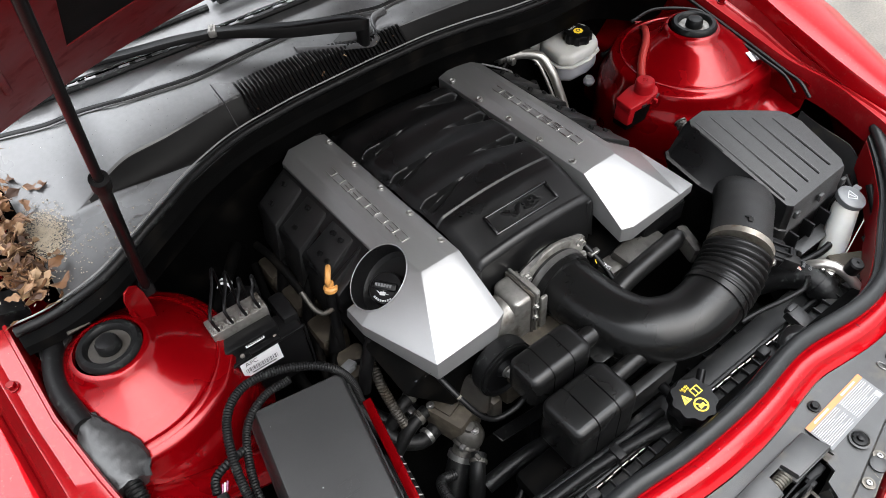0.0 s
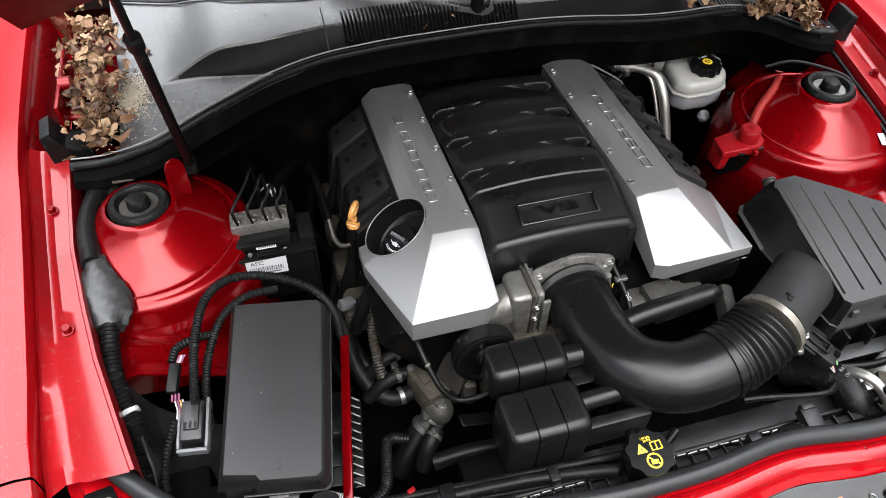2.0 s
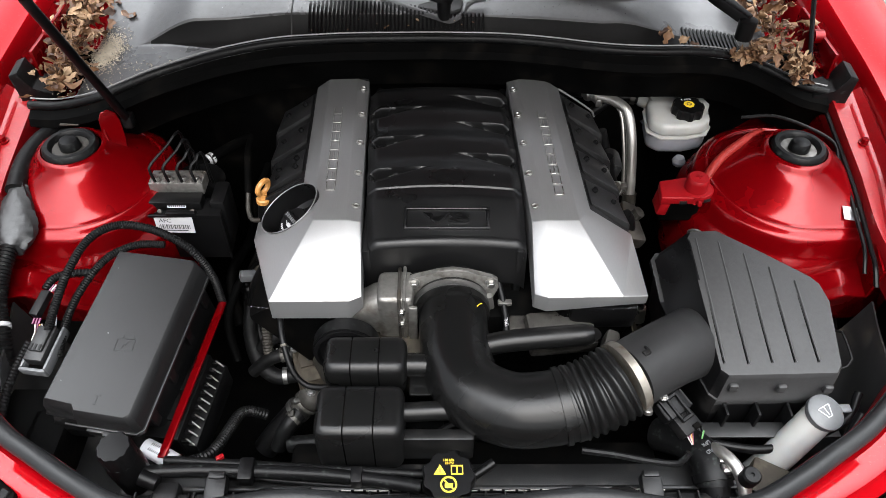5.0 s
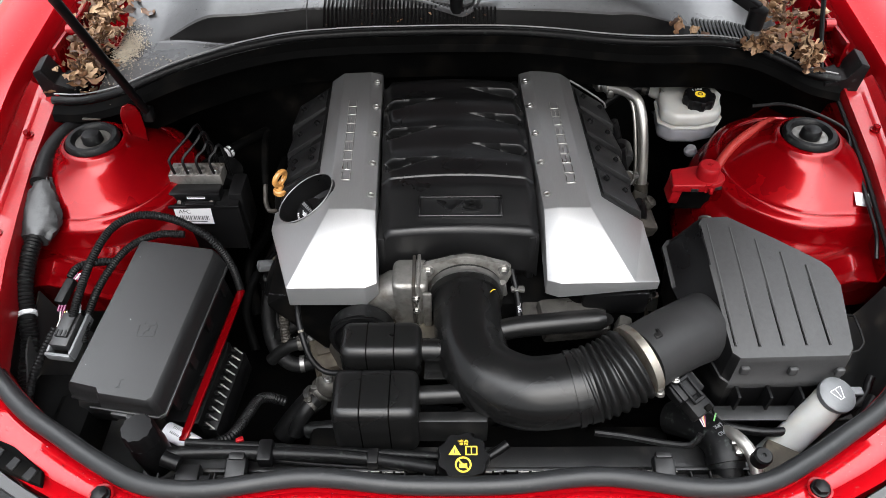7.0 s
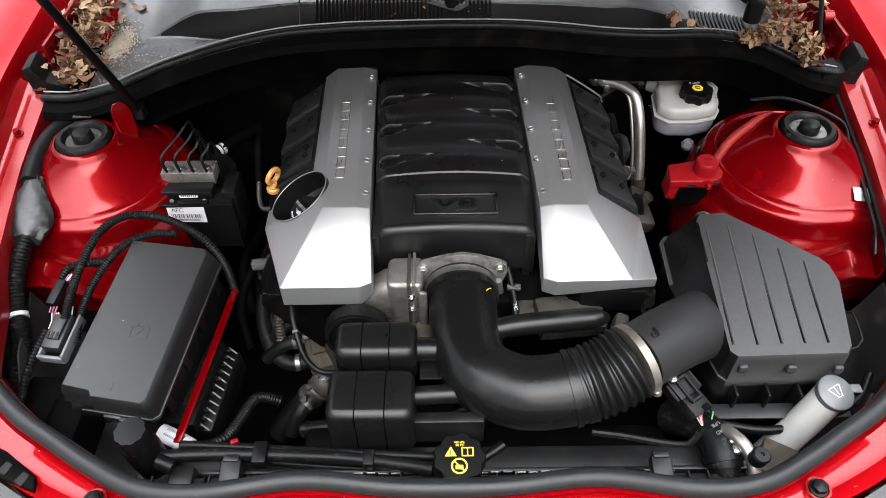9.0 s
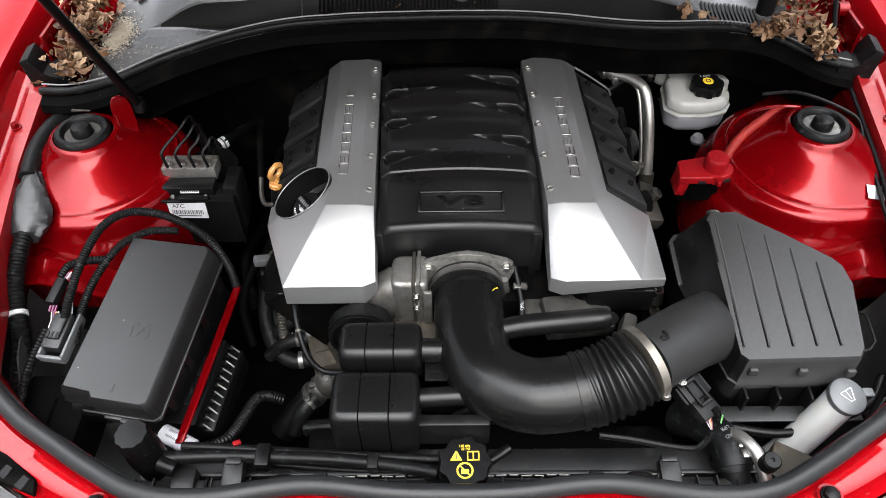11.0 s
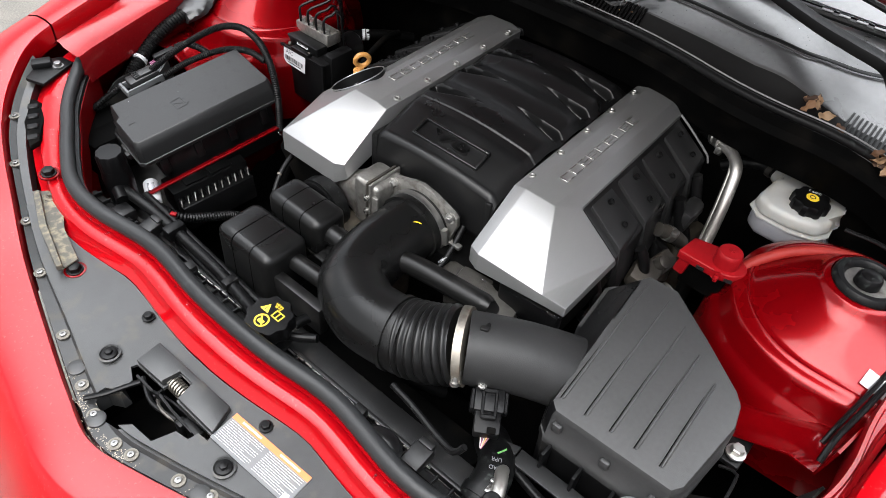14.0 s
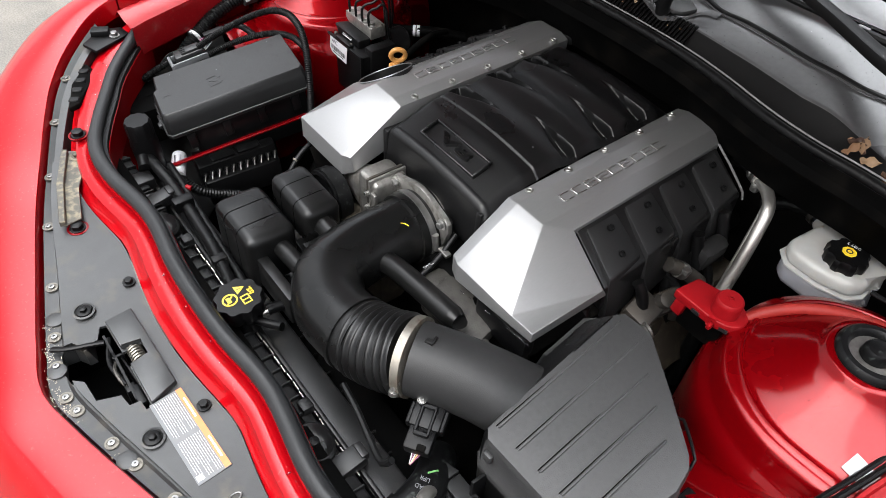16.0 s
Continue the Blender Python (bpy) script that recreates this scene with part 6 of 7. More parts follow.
part("hose", hose([(-.36, -.455, .752), (-.33, -.452, .750), (-.27, -.449, .745), (-.15, -.453, .742), (-.07, -.462, .742), (-.02, -.472, .745)], .0085, 12), RUBBER, fh)
part("hose", hose([(-.345, -.43, .735), (-.28, -.432, .732), (-.18, -.438, .730), (-.08, -.444, .730), (.0, -.448, .728)], .006, 10), RUBBER, fh)
part("hose", hose([(-.30, -.442, .728), (-.22, -.452, .728), (-.12, -.460, .726), (-.03, -.462, .724)], .0045, 10), RUBBER, fh)
part("clip", rbox((-.235, -.452, .748), (.018, .03, .02), .003), BLACK, fh)
part("red_plug", rbox((-.275, -.428, .738), (.010, .006, .006), .001, 2, (0, 0, 25)), RED_PLASTIC, fh)
part("clip", rbox((-.10, -.458, .744), (.014, .022, .018), .003), BLACK, fh)
cover_l = thing("radiator_bracket", "black moulded radiator bracket with ribs", "bracket", (-.30, -.49, .70))
part("body", merged(rbox((-.30, -.492, .722), (.11, .034, .034), .005), rbox((-.33, -.478, .735), (.03, .03, .02), .004)), MOULD, cover_l)
for k in range(5):
    part("rib", rbox((-.345 + k * .022, -.492, .741), (.003, .03, .006), .001, 1), BLACK, cover_l)
for x, y in ((-.206, -.496), (.222, -.495)):
    mt_ = thing("radiator_mount", "round black rubber radiator mount", "radiator mount", (x, y, .72), group="radiator mounts")
    part("bush", lathe([(.024, -.02), (.025, .010), (.022, .013), (.016, .006), (.012, .004)], 30, pose(x, y, .738) @ Matrix.Diagonal((1.15, .9, 1, 1)), True), MOULD, mt_)
    part("pin", lathe([(.006, 0), (.006, .014), (.003, .015)], 16, pose(x, y, .738)), RUBBER, mt_)
for x in (-.27, .262):
    solo("radiator_clip", merged(rbox((x, -.474, .740), (.026, .036, .018), .004, 2, (12, 0, 0)), rbox((x, -.458, .748), (.020, .010, .012), .002), rbox((x, -.490, .732), (.020, .012, .016), .002)), MOULD, "black moulded clip holding the radiator", "clip", (x, -.474, .731), group="radiator clips")

# ---- right front corner ----
mafc = thing("airflow_connector", "black airflow sensor plug with coloured wires", "connector", (.294, -.397, .79))
mm = pose(.296, -.394, .792, 14, 0, 34) @ Matrix.Scale(1.25, 4)
part("body", placed(merged(rbox((0, .006, 0), (.028, .026, .018), .002), rbox((0, -.016, -.001), (.024, .022, .016), .002), rbox((-.003, .024, .003), (.036, .012, .016), .002),
                          rbox((.0155, .004, .001), (.004, .020, .012), .001, 1), rbox((-.0155, .004, .001), (.004, .020, .012), .001, 1)), mm), BLACK, mafc)
part("latch", placed(merged(rbox((-.006, .0, .0100), (.003, .026, .003), .0008, 1), rbox((.006, .0, .0100), (.003, .026, .003), .0008, 1), rbox((0, -.013, .0100), (.014, .004, .004), .0008, 1), rbox((0, .012, .0100), (.014, .004, .003), .0008, 1)), mm), BLACK, mafc)
part("lock_tab", placed(rbox((.004, -.024, .0072), (.008, .006, .003), .0008, 1), mm), BLACK_DARK, mafc)
part("cable_guard", placed(rbox((-.010, .034, .004), (.012, .014, .012), .002), mm), BLACK, mafc)
for k, mt in enumerate((MILKY, PINK, MILKY, AMBER, PINK)):
    part("wire", hose([(.303 + .0036 * k, -.416 + .0026 * k, .781), (.308 + .0022 * k, -.421 + .001 * k, .778), (.315 + .0004 * k, -.430, .770)], .0007, 6), mt, mafc)
part("wire_loom", hose([(.305, -.446, .78), (.295, -.452, .765), (.265, -.446, .758), (.22, -.436, .757), (.18, -.430, .757)], .0042, 8), RUBBER, mafc)
part("sensor_screw", hexbolt((.279, -.388, .811), .0038, .006), STEEL, mafc)
rh = thing("radiator_hose", "thick black upper radiator hose with printed marks", "radiator hose", (.335, -.44, .72))
part("hose", hose([(.30, -.375, .70), (.325, -.402, .725), (.340, -.430, .738), (.344, -.452, .736), (.345, -.466, .73)], .0225, 24), RUBBER, rh)
part("clamp", sweep([Vector((.3435, -.452, .7365)), Vector((.3445, -.462, .7335))], .0245, 24), BLACK, rh)
part("spigot", hose([(.345, -.465, .731), (.347, -.49, .715), (.347, -.505, .70)], .0185, 20), BLACK, rh)
tm = toward((.338, -.428, .7605), (.338, -.434, .82)) @ pose(0, 0, 0, 0, 0, 205)
part("print", merged(letters("RAD", .0068, tm @ pose(0, .005, .0008), .0004), letters("UPR", .0068, tm @ pose(0, -.005, .0008), .0004)), LABEL_GREY, rh)
part("print_mark", placed(rbox((-.004, -.016, .0008), (.012, .002, .0008), 0, 1, (0, 0, 40)), tm), GREEN, rh)
part("clamp_tab", merged(rbox((.353, -.457, .758), (.010, .012, .010), .002), rbox((.350, -.447, .76), (.008, .006, .008), .002)), STEEL, rh)
al = thing("charge_port_line", "bent aluminium line with a black charge port cap", "pipe", (.372, -.47, .72))
part("line", hose([(.345, -.415, .735), (.349, -.430, .757), (.358, -.447, .766), (.366, -.466, .764), (.370, -.490, .752), (.373, -.52, .725)], .0080, 16), PIPE, al)
part("port", lathe([(.006, 0), (.006, .014)], 16, pose(.368, -.474, .764)), PIPE, al)
part("port_cap", lathe([(.0105, 0), (.011, .003), (.011, .018), (.009, .0205), (.0025, .021), (.0015, .019)], 24, pose(.368, -.477, .772, 10, 0, 0)), RUBBER, al)
solo("corner_carton", rbox((.42, -.462, .69), (.06, .05, .09), .004, 2, (0, 0, -30)), RUST, "brown dusty block in the front corner", "bracket", (.42, -.462, .645))
tray = thing("battery_tray_rail", "black rail below the air filter box", "rail", (.43, -.41, .72))
part("rail", hose([(.335, -.40, .728), (.43, -.415, .731), (.53, -.385, .745), (.56, -.35, .76)], .006, 10), BLACK, tray)
part("washer_pipe", hose([(.468, -.446, .742), (.478, -.452, .752), (.495, -.44, .768), (.53, -.40, .79)], .006, 10), BLACK, tray)

# ---- engine front ----
pump = thing("water_pump", "dusty cast aluminium water pump with hose stubs", "water pump", (-.15, -.25, .68))
part("housing", merged(rbox((-.192, -.222, .622), (.058, .070, .06), .008, 2, (0, 0, 18)), rbox((-.05, -.25, .69), (.16, .05, .10), .012)), RUST, pump)
part("housing_boss", placed(merged(rbox((.0, .01, .0315), (.040, .036, .004), .001), rbox((.018, -.028, .031), (.026, .018, .006), .002)), pose(-.192, -.222, .622, 0, 0, 18)), RUST, pump)
part("outlet_elbow", merged(lathe([(.001, -.026), (.014, -.022), (.020, -.012), (.0225, 0), (.020, .010), (.014, .019), (.009, .021), (.008, .026), (.001, .0265)], 26, pose(-.192, -.262, .616)), hose([(-.194, -.262, .61), (-.205, -.266, .60), (-.218, -.270, .588)], .018, 20),
                            lathe([(.020, 0), (.0215, .002), (.0215, .006), (.019, .008)], 22, toward((-.200, -.264, .605), (-.218, -.270, .588)))), CAST_DARK, pump, "oily cast outlet elbow")
part("elbow_bolt", hexbolt((-.190, -.272, .641), .0045, .004), DARK_STEEL, pump)
part("outlet_clamp", sweep([Vector((-.214, -.268, .592)), Vector((-.220, -.271, .586))], .0212, 22), DARK_STEEL, pump)
part("clamp_ear", rbox((-.213, -.272, .618), (.016, .008, .008), .002, 2, (0, 20, 20)), DARK_STEEL, pump)
part("outlet_hose", hose([(-.217, -.270, .589), (-.232, -.280, .577), (-.25, -.294, .562), (-.27, -.31, .54)], .0195, 22), RUBBER, pump)
part("heater_stub", hose([(-.19, -.13, .70), (-.215, -.135, .70), (-.245, -.14, .695)], .0115, 16), PIPE, pump)
for yy, zz in ((-.175, .612), (-.215, .606)):
    part("heater_hose", hose([(-.225, yy, zz), (-.255, yy - .004, zz), (-.285, yy + .018, zz + .01), (-.302, yy + .06, zz + .03), (-.305, yy + .11, zz + .05)], .0125, 16), RUBBER, pump)
    part("hose_clamp", sweep([Vector((-.238, yy - .002, zz)), Vector((-.245, yy - .003, zz))], .0142, 16), DARK_STEEL, pump)
part("clamp_ear", rbox((-.242, -.178, .630), (.012, .016, .010), .002), DARK_STEEL, pump)
part("heater_print", merged(*(rbox((-.258 - .006 * k, -.182 + .002 * k, .6255), (.003, .008, .0006), 0) for k in range(3))), PRINT_GREY, pump)
part("flex_pipe", loom([(-.262, -.12, .70), (-.268, -.15, .685), (-.268, -.18, .66), (-.265, -.205, .63)], .0085, .0045, 12), GRIMY_ALU, pump, "corrugated metal pipe")
part("cast_arm", merged(rbox((-.165, -.245, .69), (.016, .05, .06), .006, 2, (0, 20, 30)), rbox((-.148, -.262, .66), (.02, .03, .05), .006)), GRIMY_ALU, pump)
part("housing_bolt", hexbolt((-.178, -.235, .660), .0045, .004), DARK_STEEL, pump)
part("housing_bolt", hexbolt((-.222, -.205, .660), .0045, .004), DARK_STEEL, pump)
part("oil_stain", placed(lathe([(.004, 0), (.0035, .0008), (.001, .0008)], 12), pose(-.196, -.224, .6620)), PRINT_BLACK, pump)
for k, (a, b, r) in enumerate((((-.222, -.168, .655), (-.262, -.176, .648), .0105), ((-.226, -.198, .640), (-.268, -.206, .632), .0105), ((-.206, -.300, .630), (-.226, -.322, .618), .012))):
    a, b = Vector(a), Vector(b)
    part("stub_hose", hose([a, a.lerp(b, .5) + Vector((0, 0, .004)), b, b + (b - a) * .6 + Vector((0, 0, -.02))], r, 14), RUBBER, pump)
    part("stub_clamp", merged(sweep([a.lerp(b, .30) + Vector((0, 0, .003)), a.lerp(b, .48) + Vector((0, 0, .004))], r + .0016, 20), rbox(a.lerp(b, .38) + Vector((0, 0, r + .005)), (.006, .010, .006), .001, 1)), CAST_DARK, pump, "dull spring clamp")
deep = thing("lower_hoses", "dark hoses and belts low in front of the engine", "hose bundle", (-.05, -.33, .56))
for k in range(5):
    part("hose", hose([(-.19 + .05 * k, -.375 + .008 * k, .575), (-.15 + .05 * k, -.350, .590 + .006 * (k % 2)), (-.11 + .055 * k, -.320, .585), (-.08 + .06 * k, -.285, .560)], .008 + .003 * (k % 3), 12), BLACK, deep)
part("cross_hose", hose([(-.22, -.335, .60), (-.15, -.340, .615), (-.06, -.350, .612), (.04, -.345, .60), (.12, -.33, .58)], .0125, 14), RUBBER, deep)
part("hose_clip", rbox((-.10, -.345, .622), (.014, .022, .016), .003), GRIMY_ALU, deep)
part("belt", rbox((-.08, -.292, .60), (.20, .020, .004), .001, 1, (0, 24, 6)), RUBBER, deep, "ribbed rubber drive belt")
pul = thing("belt_pulley", "black belt pulley in front of the engine", "pulley", (-.13, -.27, .70))
pmx = toward((-.128, -.262, .745), (-.128, -1.0, .80)) @ Matrix.Diagonal((.87, .87, 1, 1))
part("wheel", lathe([(.046, -.014), (.052, -.014), (.052, -.010), (.049, -.008), (.049, -.004), (.051, -.002), (.049, 0), (.051, .002), (.049, .004), (.052, .008), (.052, .013), (.046, .014), (.044, .008), (.018, .006), (.012, .012), (.001, .012)], 44, pmx), BLACK, pul)
part("belt", lathe([(.0525, -.009), (.0545, -.009), (.0545, .009), (.0525, .009)], 44, pmx, False), RUBBER, pul)
part("hub_bolt", hexbolt((0, 0, 0), .008, .01, pmx @ pose(0, 0, .012)), STEEL, pul)
tee = thing("vacuum_line", "thin black vacuum line with a yellow mark", "hose", (-.2, -.3, .72))
part("line", hose([(-.222, -.215, .785), (-.219, -.25, .775), (-.212, -.276, .760), (-.200, -.300, .738), (-.180, -.312, .722), (-.150, -.318, .728), (-.135, -.318, .738)], .0042, 12), BLACK, tee)
part("mark", hose([(-.2138, -.272, .7650), (-.2130, -.2745, .7636)], .0043, 8), DUSTY, tee)
wc_ = thing("pale_plug", "pale grey wiring plug under the engine cover", "connector", (-.29, -.145, .76))
part("plug", placed(merged(rbox((0, 0, 0), (.026, .016, .014), .003), lathe([(.007, 0), (.007, .02)], 14, pose(-.01, 0, 0, 0, 90, 0))), pose(-.298, -.111, .726, 0, 20, 25)), CAP_GREY, wc_)
part("cable", hose([(-.286, -.108, .724), (-.26, -.11, .71), (-.23, -.12, .70)], .005, 10), BLACK, wc_)
fan = thing("fan_shroud", "black fan shroud ribs behind the radiator", "fan shroud", (.08, -.44, .62))
part("panel", rbox((.05, -.425, .645), (.46, .05, .02), .006), BLACK_DARK, fan)
for k in range(12):
    part("rib", rbox((-.14 + k * .036, -.432, .668), (.004, .045, .03), .001, 1, (0, 0, 8)), BLACK, fan)
part("motor_ring", ring((.05, -.405, .655), .075, .006, None, 40), MOULD, fan)
wire_e = thing("ground_cable", "thin black ground cable with a printed sleeve", "cable", (.10, -.22, .74))
part("cable", hose([(.088, -.19, .80), (.094, -.215, .785), (.097, -.24, .772), (.096, -.262, .76)], .0045, 10), BLACK, wire_e)
part("cable_clip", rbox((.096, -.215, .786), (.020, .010, .006), .002), STEEL, wire_e)
part("sleeve_text", letters("ENG", .008, pose(.0965, -.243, .7775, 25, 0, -88), .0003), WHITE, wire_e)
acc = thing("accessory_bracket", "grey cast bracket below the engine cover", "bracket", (.17, -.25, .72))
part("casting", merged(rbox((.175, -.245, .755), (.10, .06, .03), .008, 2, (10, 6, 10)), rbox((.235, -.285, .765), (.02, .06, .03), .006, 2, (0, 10, -20)), rbox((.12, -.23, .745), (.05, .05, .04), .01)), CAST_DARK, acc)
part("black_shield", rbox((.235, -.226, .775), (.095, .020, .045), .006), BLACK, acc)
eng_r = thing("exhaust_side_clutter", "grimy heat shields and plug leads beside the engine", "engine parts", (.33, -.05, .66))
for k in range(5):
    y = -.17 + k * .07
    part("lead", hose([(.285, y, .755), (.305, y + .006, .735), (.315, y + .002, .70), (.30, y - .01, .66)], .0075, 10), BLACK, eng_r)
    part("heat_sleeve", hose([(.312, y + .004, .715), (.314, y, .69)], .0115, 12), STEEL, eng_r)
part("heat_shield", sheet(lambda u, v: Vector((.30 + .05 * v, -.2 + .36 * u, .70 - .09 * v + .008 * math.sin(u * 22))), 30, 6, .002), RUST, eng_r)
part("side_casting", merged(rbox((.312, -.045, .758), (.040, .050, .026), .007, 2, (8, 18, 10)), rbox((.318, .000, .752), (.030, .050, .020), .006, 2, (0, 22, -8)), lathe([(.010, 0), (.010, .02), (.005, .022)], 16, toward((.318, -.02, .765), (.37, -.03, .85)))), GRIMY_ALU, eng_r, "grimy cast housing")
part("clamp_band", merged(sweep([Vector((.299, .036, .780)), Vector((.305, .044, .774))], .0125, 20), rbox((.312, .036, .786), (.010, .012, .008), .002)), STEEL, eng_r, "bright steel hose clamp")
part("side_hose", hose([(.290, .022, .79), (.300, .038, .78), (.310, .055, .765), (.315, .08, .74)], .0108, 14), GRIMY_ALU, eng_r)
part("lead_cover", hose([(.296, -.052, .806), (.303, -.050, .796), (.309, -.048, .778), (.312, -.046, .76)], .008, 12), BLACK, eng_r)
part("lead_cover", hose([(.288, .078, .815), (.292, .078, .80), (.297, .078, .785), (.304, .078, .76)], .0085, 12), BLACK, eng_r)
part("lead_cover", hose([(.284, .135, .825), (.290, .134, .81), (.298, .132, .785), (.305, .13, .75)], .0085, 12), BLACK, eng_r)
part("dark_shroud", rbox((.300, .100, .775), (.030, .055, .05), .012, 2, (0, 15, 0)), PANEL, eng_r)
eng_l = thing("hose_cluster", "dark hoses and cables beside the engine", "hose bundle", (-.32, -.1, .65))
for k, pts_ in enumerate((((-.31, .17, .72), (-.325, .09, .70), (-.300, .01, .69), (-.318, -.07, .66), (-.305, -.15, .63)), ((-.345, .14, .69), (-.330, .05, .66), (-.352, -.04, .65), (-.330, -.12, .61)), ((-.295, -.06, .70), (-.322, -.10, .69), (-.335, -.15, .66), (-.318, -.20, .62)))):
    part("hose", hose(pts_, .007 + .002 * (k % 2), 12), BLACK_DARK, eng_l)
part("hose_joint", merged(lathe([(.010, 0), (.012, .004), (.012, .018), (.009, .022)], 18, toward((-.318, -.066, .662), (-.312, -.10, .65))), rbox((-.326, -.085, .672), (.012, .016, .008), .002)), BLACK, eng_l)
part("bent_pipe", hose([(-.300, -.01, .81), (-.298, -.035, .795), (-.29, -.05, .79), (-.275, -.055, .795)], .004, 10), GRIMY_ALU, eng_l)
part("bent_hose", hose([(-.312, .10, .83), (-.308, .06, .835), (-.303, .02, .825), (-.30, -.01, .81)], .006, 10), BLACK_DARK, eng_l)

# ---- tower trimmings ----
cable = thing("wing_cable", "thin black release cable along the driver side wing", "cable", (.62, .0, .88))
part("cable", hose([(.50, .10, .880), (.56, .095, .884)] + [(flange_x(y) - .014, y, flange_z(y) - .012) for y in (.05, 0, -.06, -.12, -.17)] + [(.600, -.20, .83)], .0030, 8), BLACK, cable)
part("cable", hose([(flange_x(y) - .006, y, flange_z(y) - .010) for y in (.12, .06, 0, -.06, -.12, -.17, -.20)] + [(.606, -.225, .83)], .0036, 8), BLACK, cable)
solo("paper_sticker", placed(merged(rbox((0, 0, 0), (.030, .022, .0006), 0, 1, (0, 4, 0)), rbox((.006, .003, .0022), (.016, .012, .0006), 0, 1, (14, -16, 20))), toward((.6175, -.096, .8478), (.6175 + .12, -.096 - .40, .8478 + 1.0)) @ pose(0, 0, 0, 0, 0, -20)), WHITE, "torn white sticker on the strut tower", "sticker", (.6175, -.096, .847))
br = thing("wing_bracket", "small steel bracket beside the strut tower", "bracket", (-.575, .07, .89))
part("tab", merged(rbox((-.575, .064, .894), (.03, .02, .003), .0008, 1)), GRIMY_ALU, br)
part("hole", lathe([(.004, 0), (.004, .0022)], 14, pose(-.575, .064, .8945)), PRINT_BLACK, br)
nut = thing("box_mount_bolt", "steel nut holding the filter box", "bolt", (.52, -.17, .80))
part("nut", hexbolt((.536, -.235, .775), .008, .012), STEEL, nut)
part("arm", rbox((.53, -.225, .768), (.035, .05, .008), .003), BLACK, nut)

# ---- wipers ----
w1 = thing("wiper_arm", "black wiper arm parked on the windscreen", "wiper", (.035, .256, .99), group="wipers")
arm_line = curve([(.022, .262, 1.000), (.010, .254, 1.012), (-.03, .266, 1.020), (-.095, .292, 1.026), (-.15, .318, 1.034), (-.198, .341, 1.040)], .008)


def channel(line, wide, high):
    """Pressed arm with a broad back and turned-down sides along a line."""
    rings = []
    for k, q in enumerate(line):
        f = k / (len(line) - 1)
        d = (line[min(k + 1, len(line) - 1)] - line[max(k - 1, 0)]).normalized()
        a = d.cross(Vector((0, 0, 1))).normalized()
        n_ = a.cross(d).normalized()
        w, h = lerp_line(wide, f) / 2, lerp_line(high, f)
        rings.append([q + a * o * w + n_ * e * h for o, e in ((-1, -.6), (-1, .15), (-.88, .38), (-.6, .46), (.6, .46), (.88, .38), (1, .15), (1, -.6))])
    return loft(rings, True, True)


part("arm", channel(arm_line, [(0, .013), (.06, .021), (.2, .023), (.7, .020), (.93, .016), (1, .017)], [(0, .012), (.1, .020), (.6, .017), (1, .012)]), BLACK, w1)
part("knuckle", lathe([(.010, -.03), (.012, -.005), (.0115, .008), (.007, .011)], 22, pose(.012, .258, .998)), BLACK, w1)
part("hinge_clip", merged(rbox((-.203, .343, 1.043), (.013, .022, .013), .003, 2, (0, 0, -26)), rbox((-.203, .343, 1.0495), (.004, .018, .003), .001, 1, (0, 0, -26))), ALU, w1)
part("rod", channel(curve([(-.205, .344, 1.041), (-.26, .366, 1.040), (-.32, .386, 1.037), (-.385, .405, 1.036), (-.398, .407, 1.034)], .01), [(0, .016), (.3, .019), (.9, .018), (1, .008)], [(0, .009), (1, .006)]), BLACK, w1)
for k in range(3):
    part("blade_bridge", rbox((-.350 - .022 * k, .412 + .008 * k, 1.040), (.016, .006, .006), .001, 1, (0, 0, -25)), BLACK, w1)
part("blade", hose([(-.54, .434, 1.028), (-.46, .422, 1.036), (-.38, .420, 1.042), (-.28, .412, 1.046), (-.18, .408, 1.048)], .0055, 8), RUBBER, w1)
w2 = thing("wiper_arm", "black wiper arm crossing the driver side glass", "wiper", (.50, .24, 1.0), group="wipers")
part("arm", channel(curve([(.500, .192, 1.004), (.464, .232, 1.018), (.436, .276, 1.024), (.38, .287, 1.030), (.322, .301, 1.034), (.2, .340, 1.046), (.05, .375, 1.058), (-.10, .395, 1.062), (-.165, .395, 1.060)], .012), [(0, .016), (.08, .024), (.2, .026), (.5, .020), (.8, .014), (1, .010)], [(0, .016), (1, .010)]), BLACK, w2)
part("blade", hose([(.45, .36, 1.05), (.30, .39, 1.062), (.10, .415, 1.066), (-.06, .418, 1.066), (-.17, .408, 1.058)], .006, 8), RUBBER, w2)
part("knuckle", lathe([(.014, -.02), (.015, .012), (.008, .016)], 20, pose(.500, .190, .992)), BLACK, w2)

# ---- hinges ----
for sx in (-1, 1):
    hg = part("hood_hinge", merged(rbox((sx * .650, .24, .935), (.006, .16, .05), .002), rbox((sx * .640, .205, .922), (.03, .05, .006), .002)), RED_BAY, car, "red painted hood hinge beside the cowl")
    part("upper_arm", placed(rbox((0, 0, 0), (.006, .26, .035), .002), pose(sx * .640, .30, 1.03, -50, 0, 0)), RED_BAY, hg)
    part("pivot", lathe([(.012, -.008), (.012, .008)], 18, pose(sx * .642, .225, .955, 0, 90, 0)), RED_BAY, hg)
    part("finger_tab", rbox((sx * .600, .165, .925), (.04, .014, .006), .002, 2, (0, 25 * sx, 20 * sx)), RED_BAY, hg)
solo("hinge_rod", hose([(.605, .125, .925), (.607, .17, .965), (.612, .24, 1.04), (.62, .30, 1.10)], .004, 8), BLACK, "thin black rod beside the hood hinge", "rod", (.607, .15, .93))

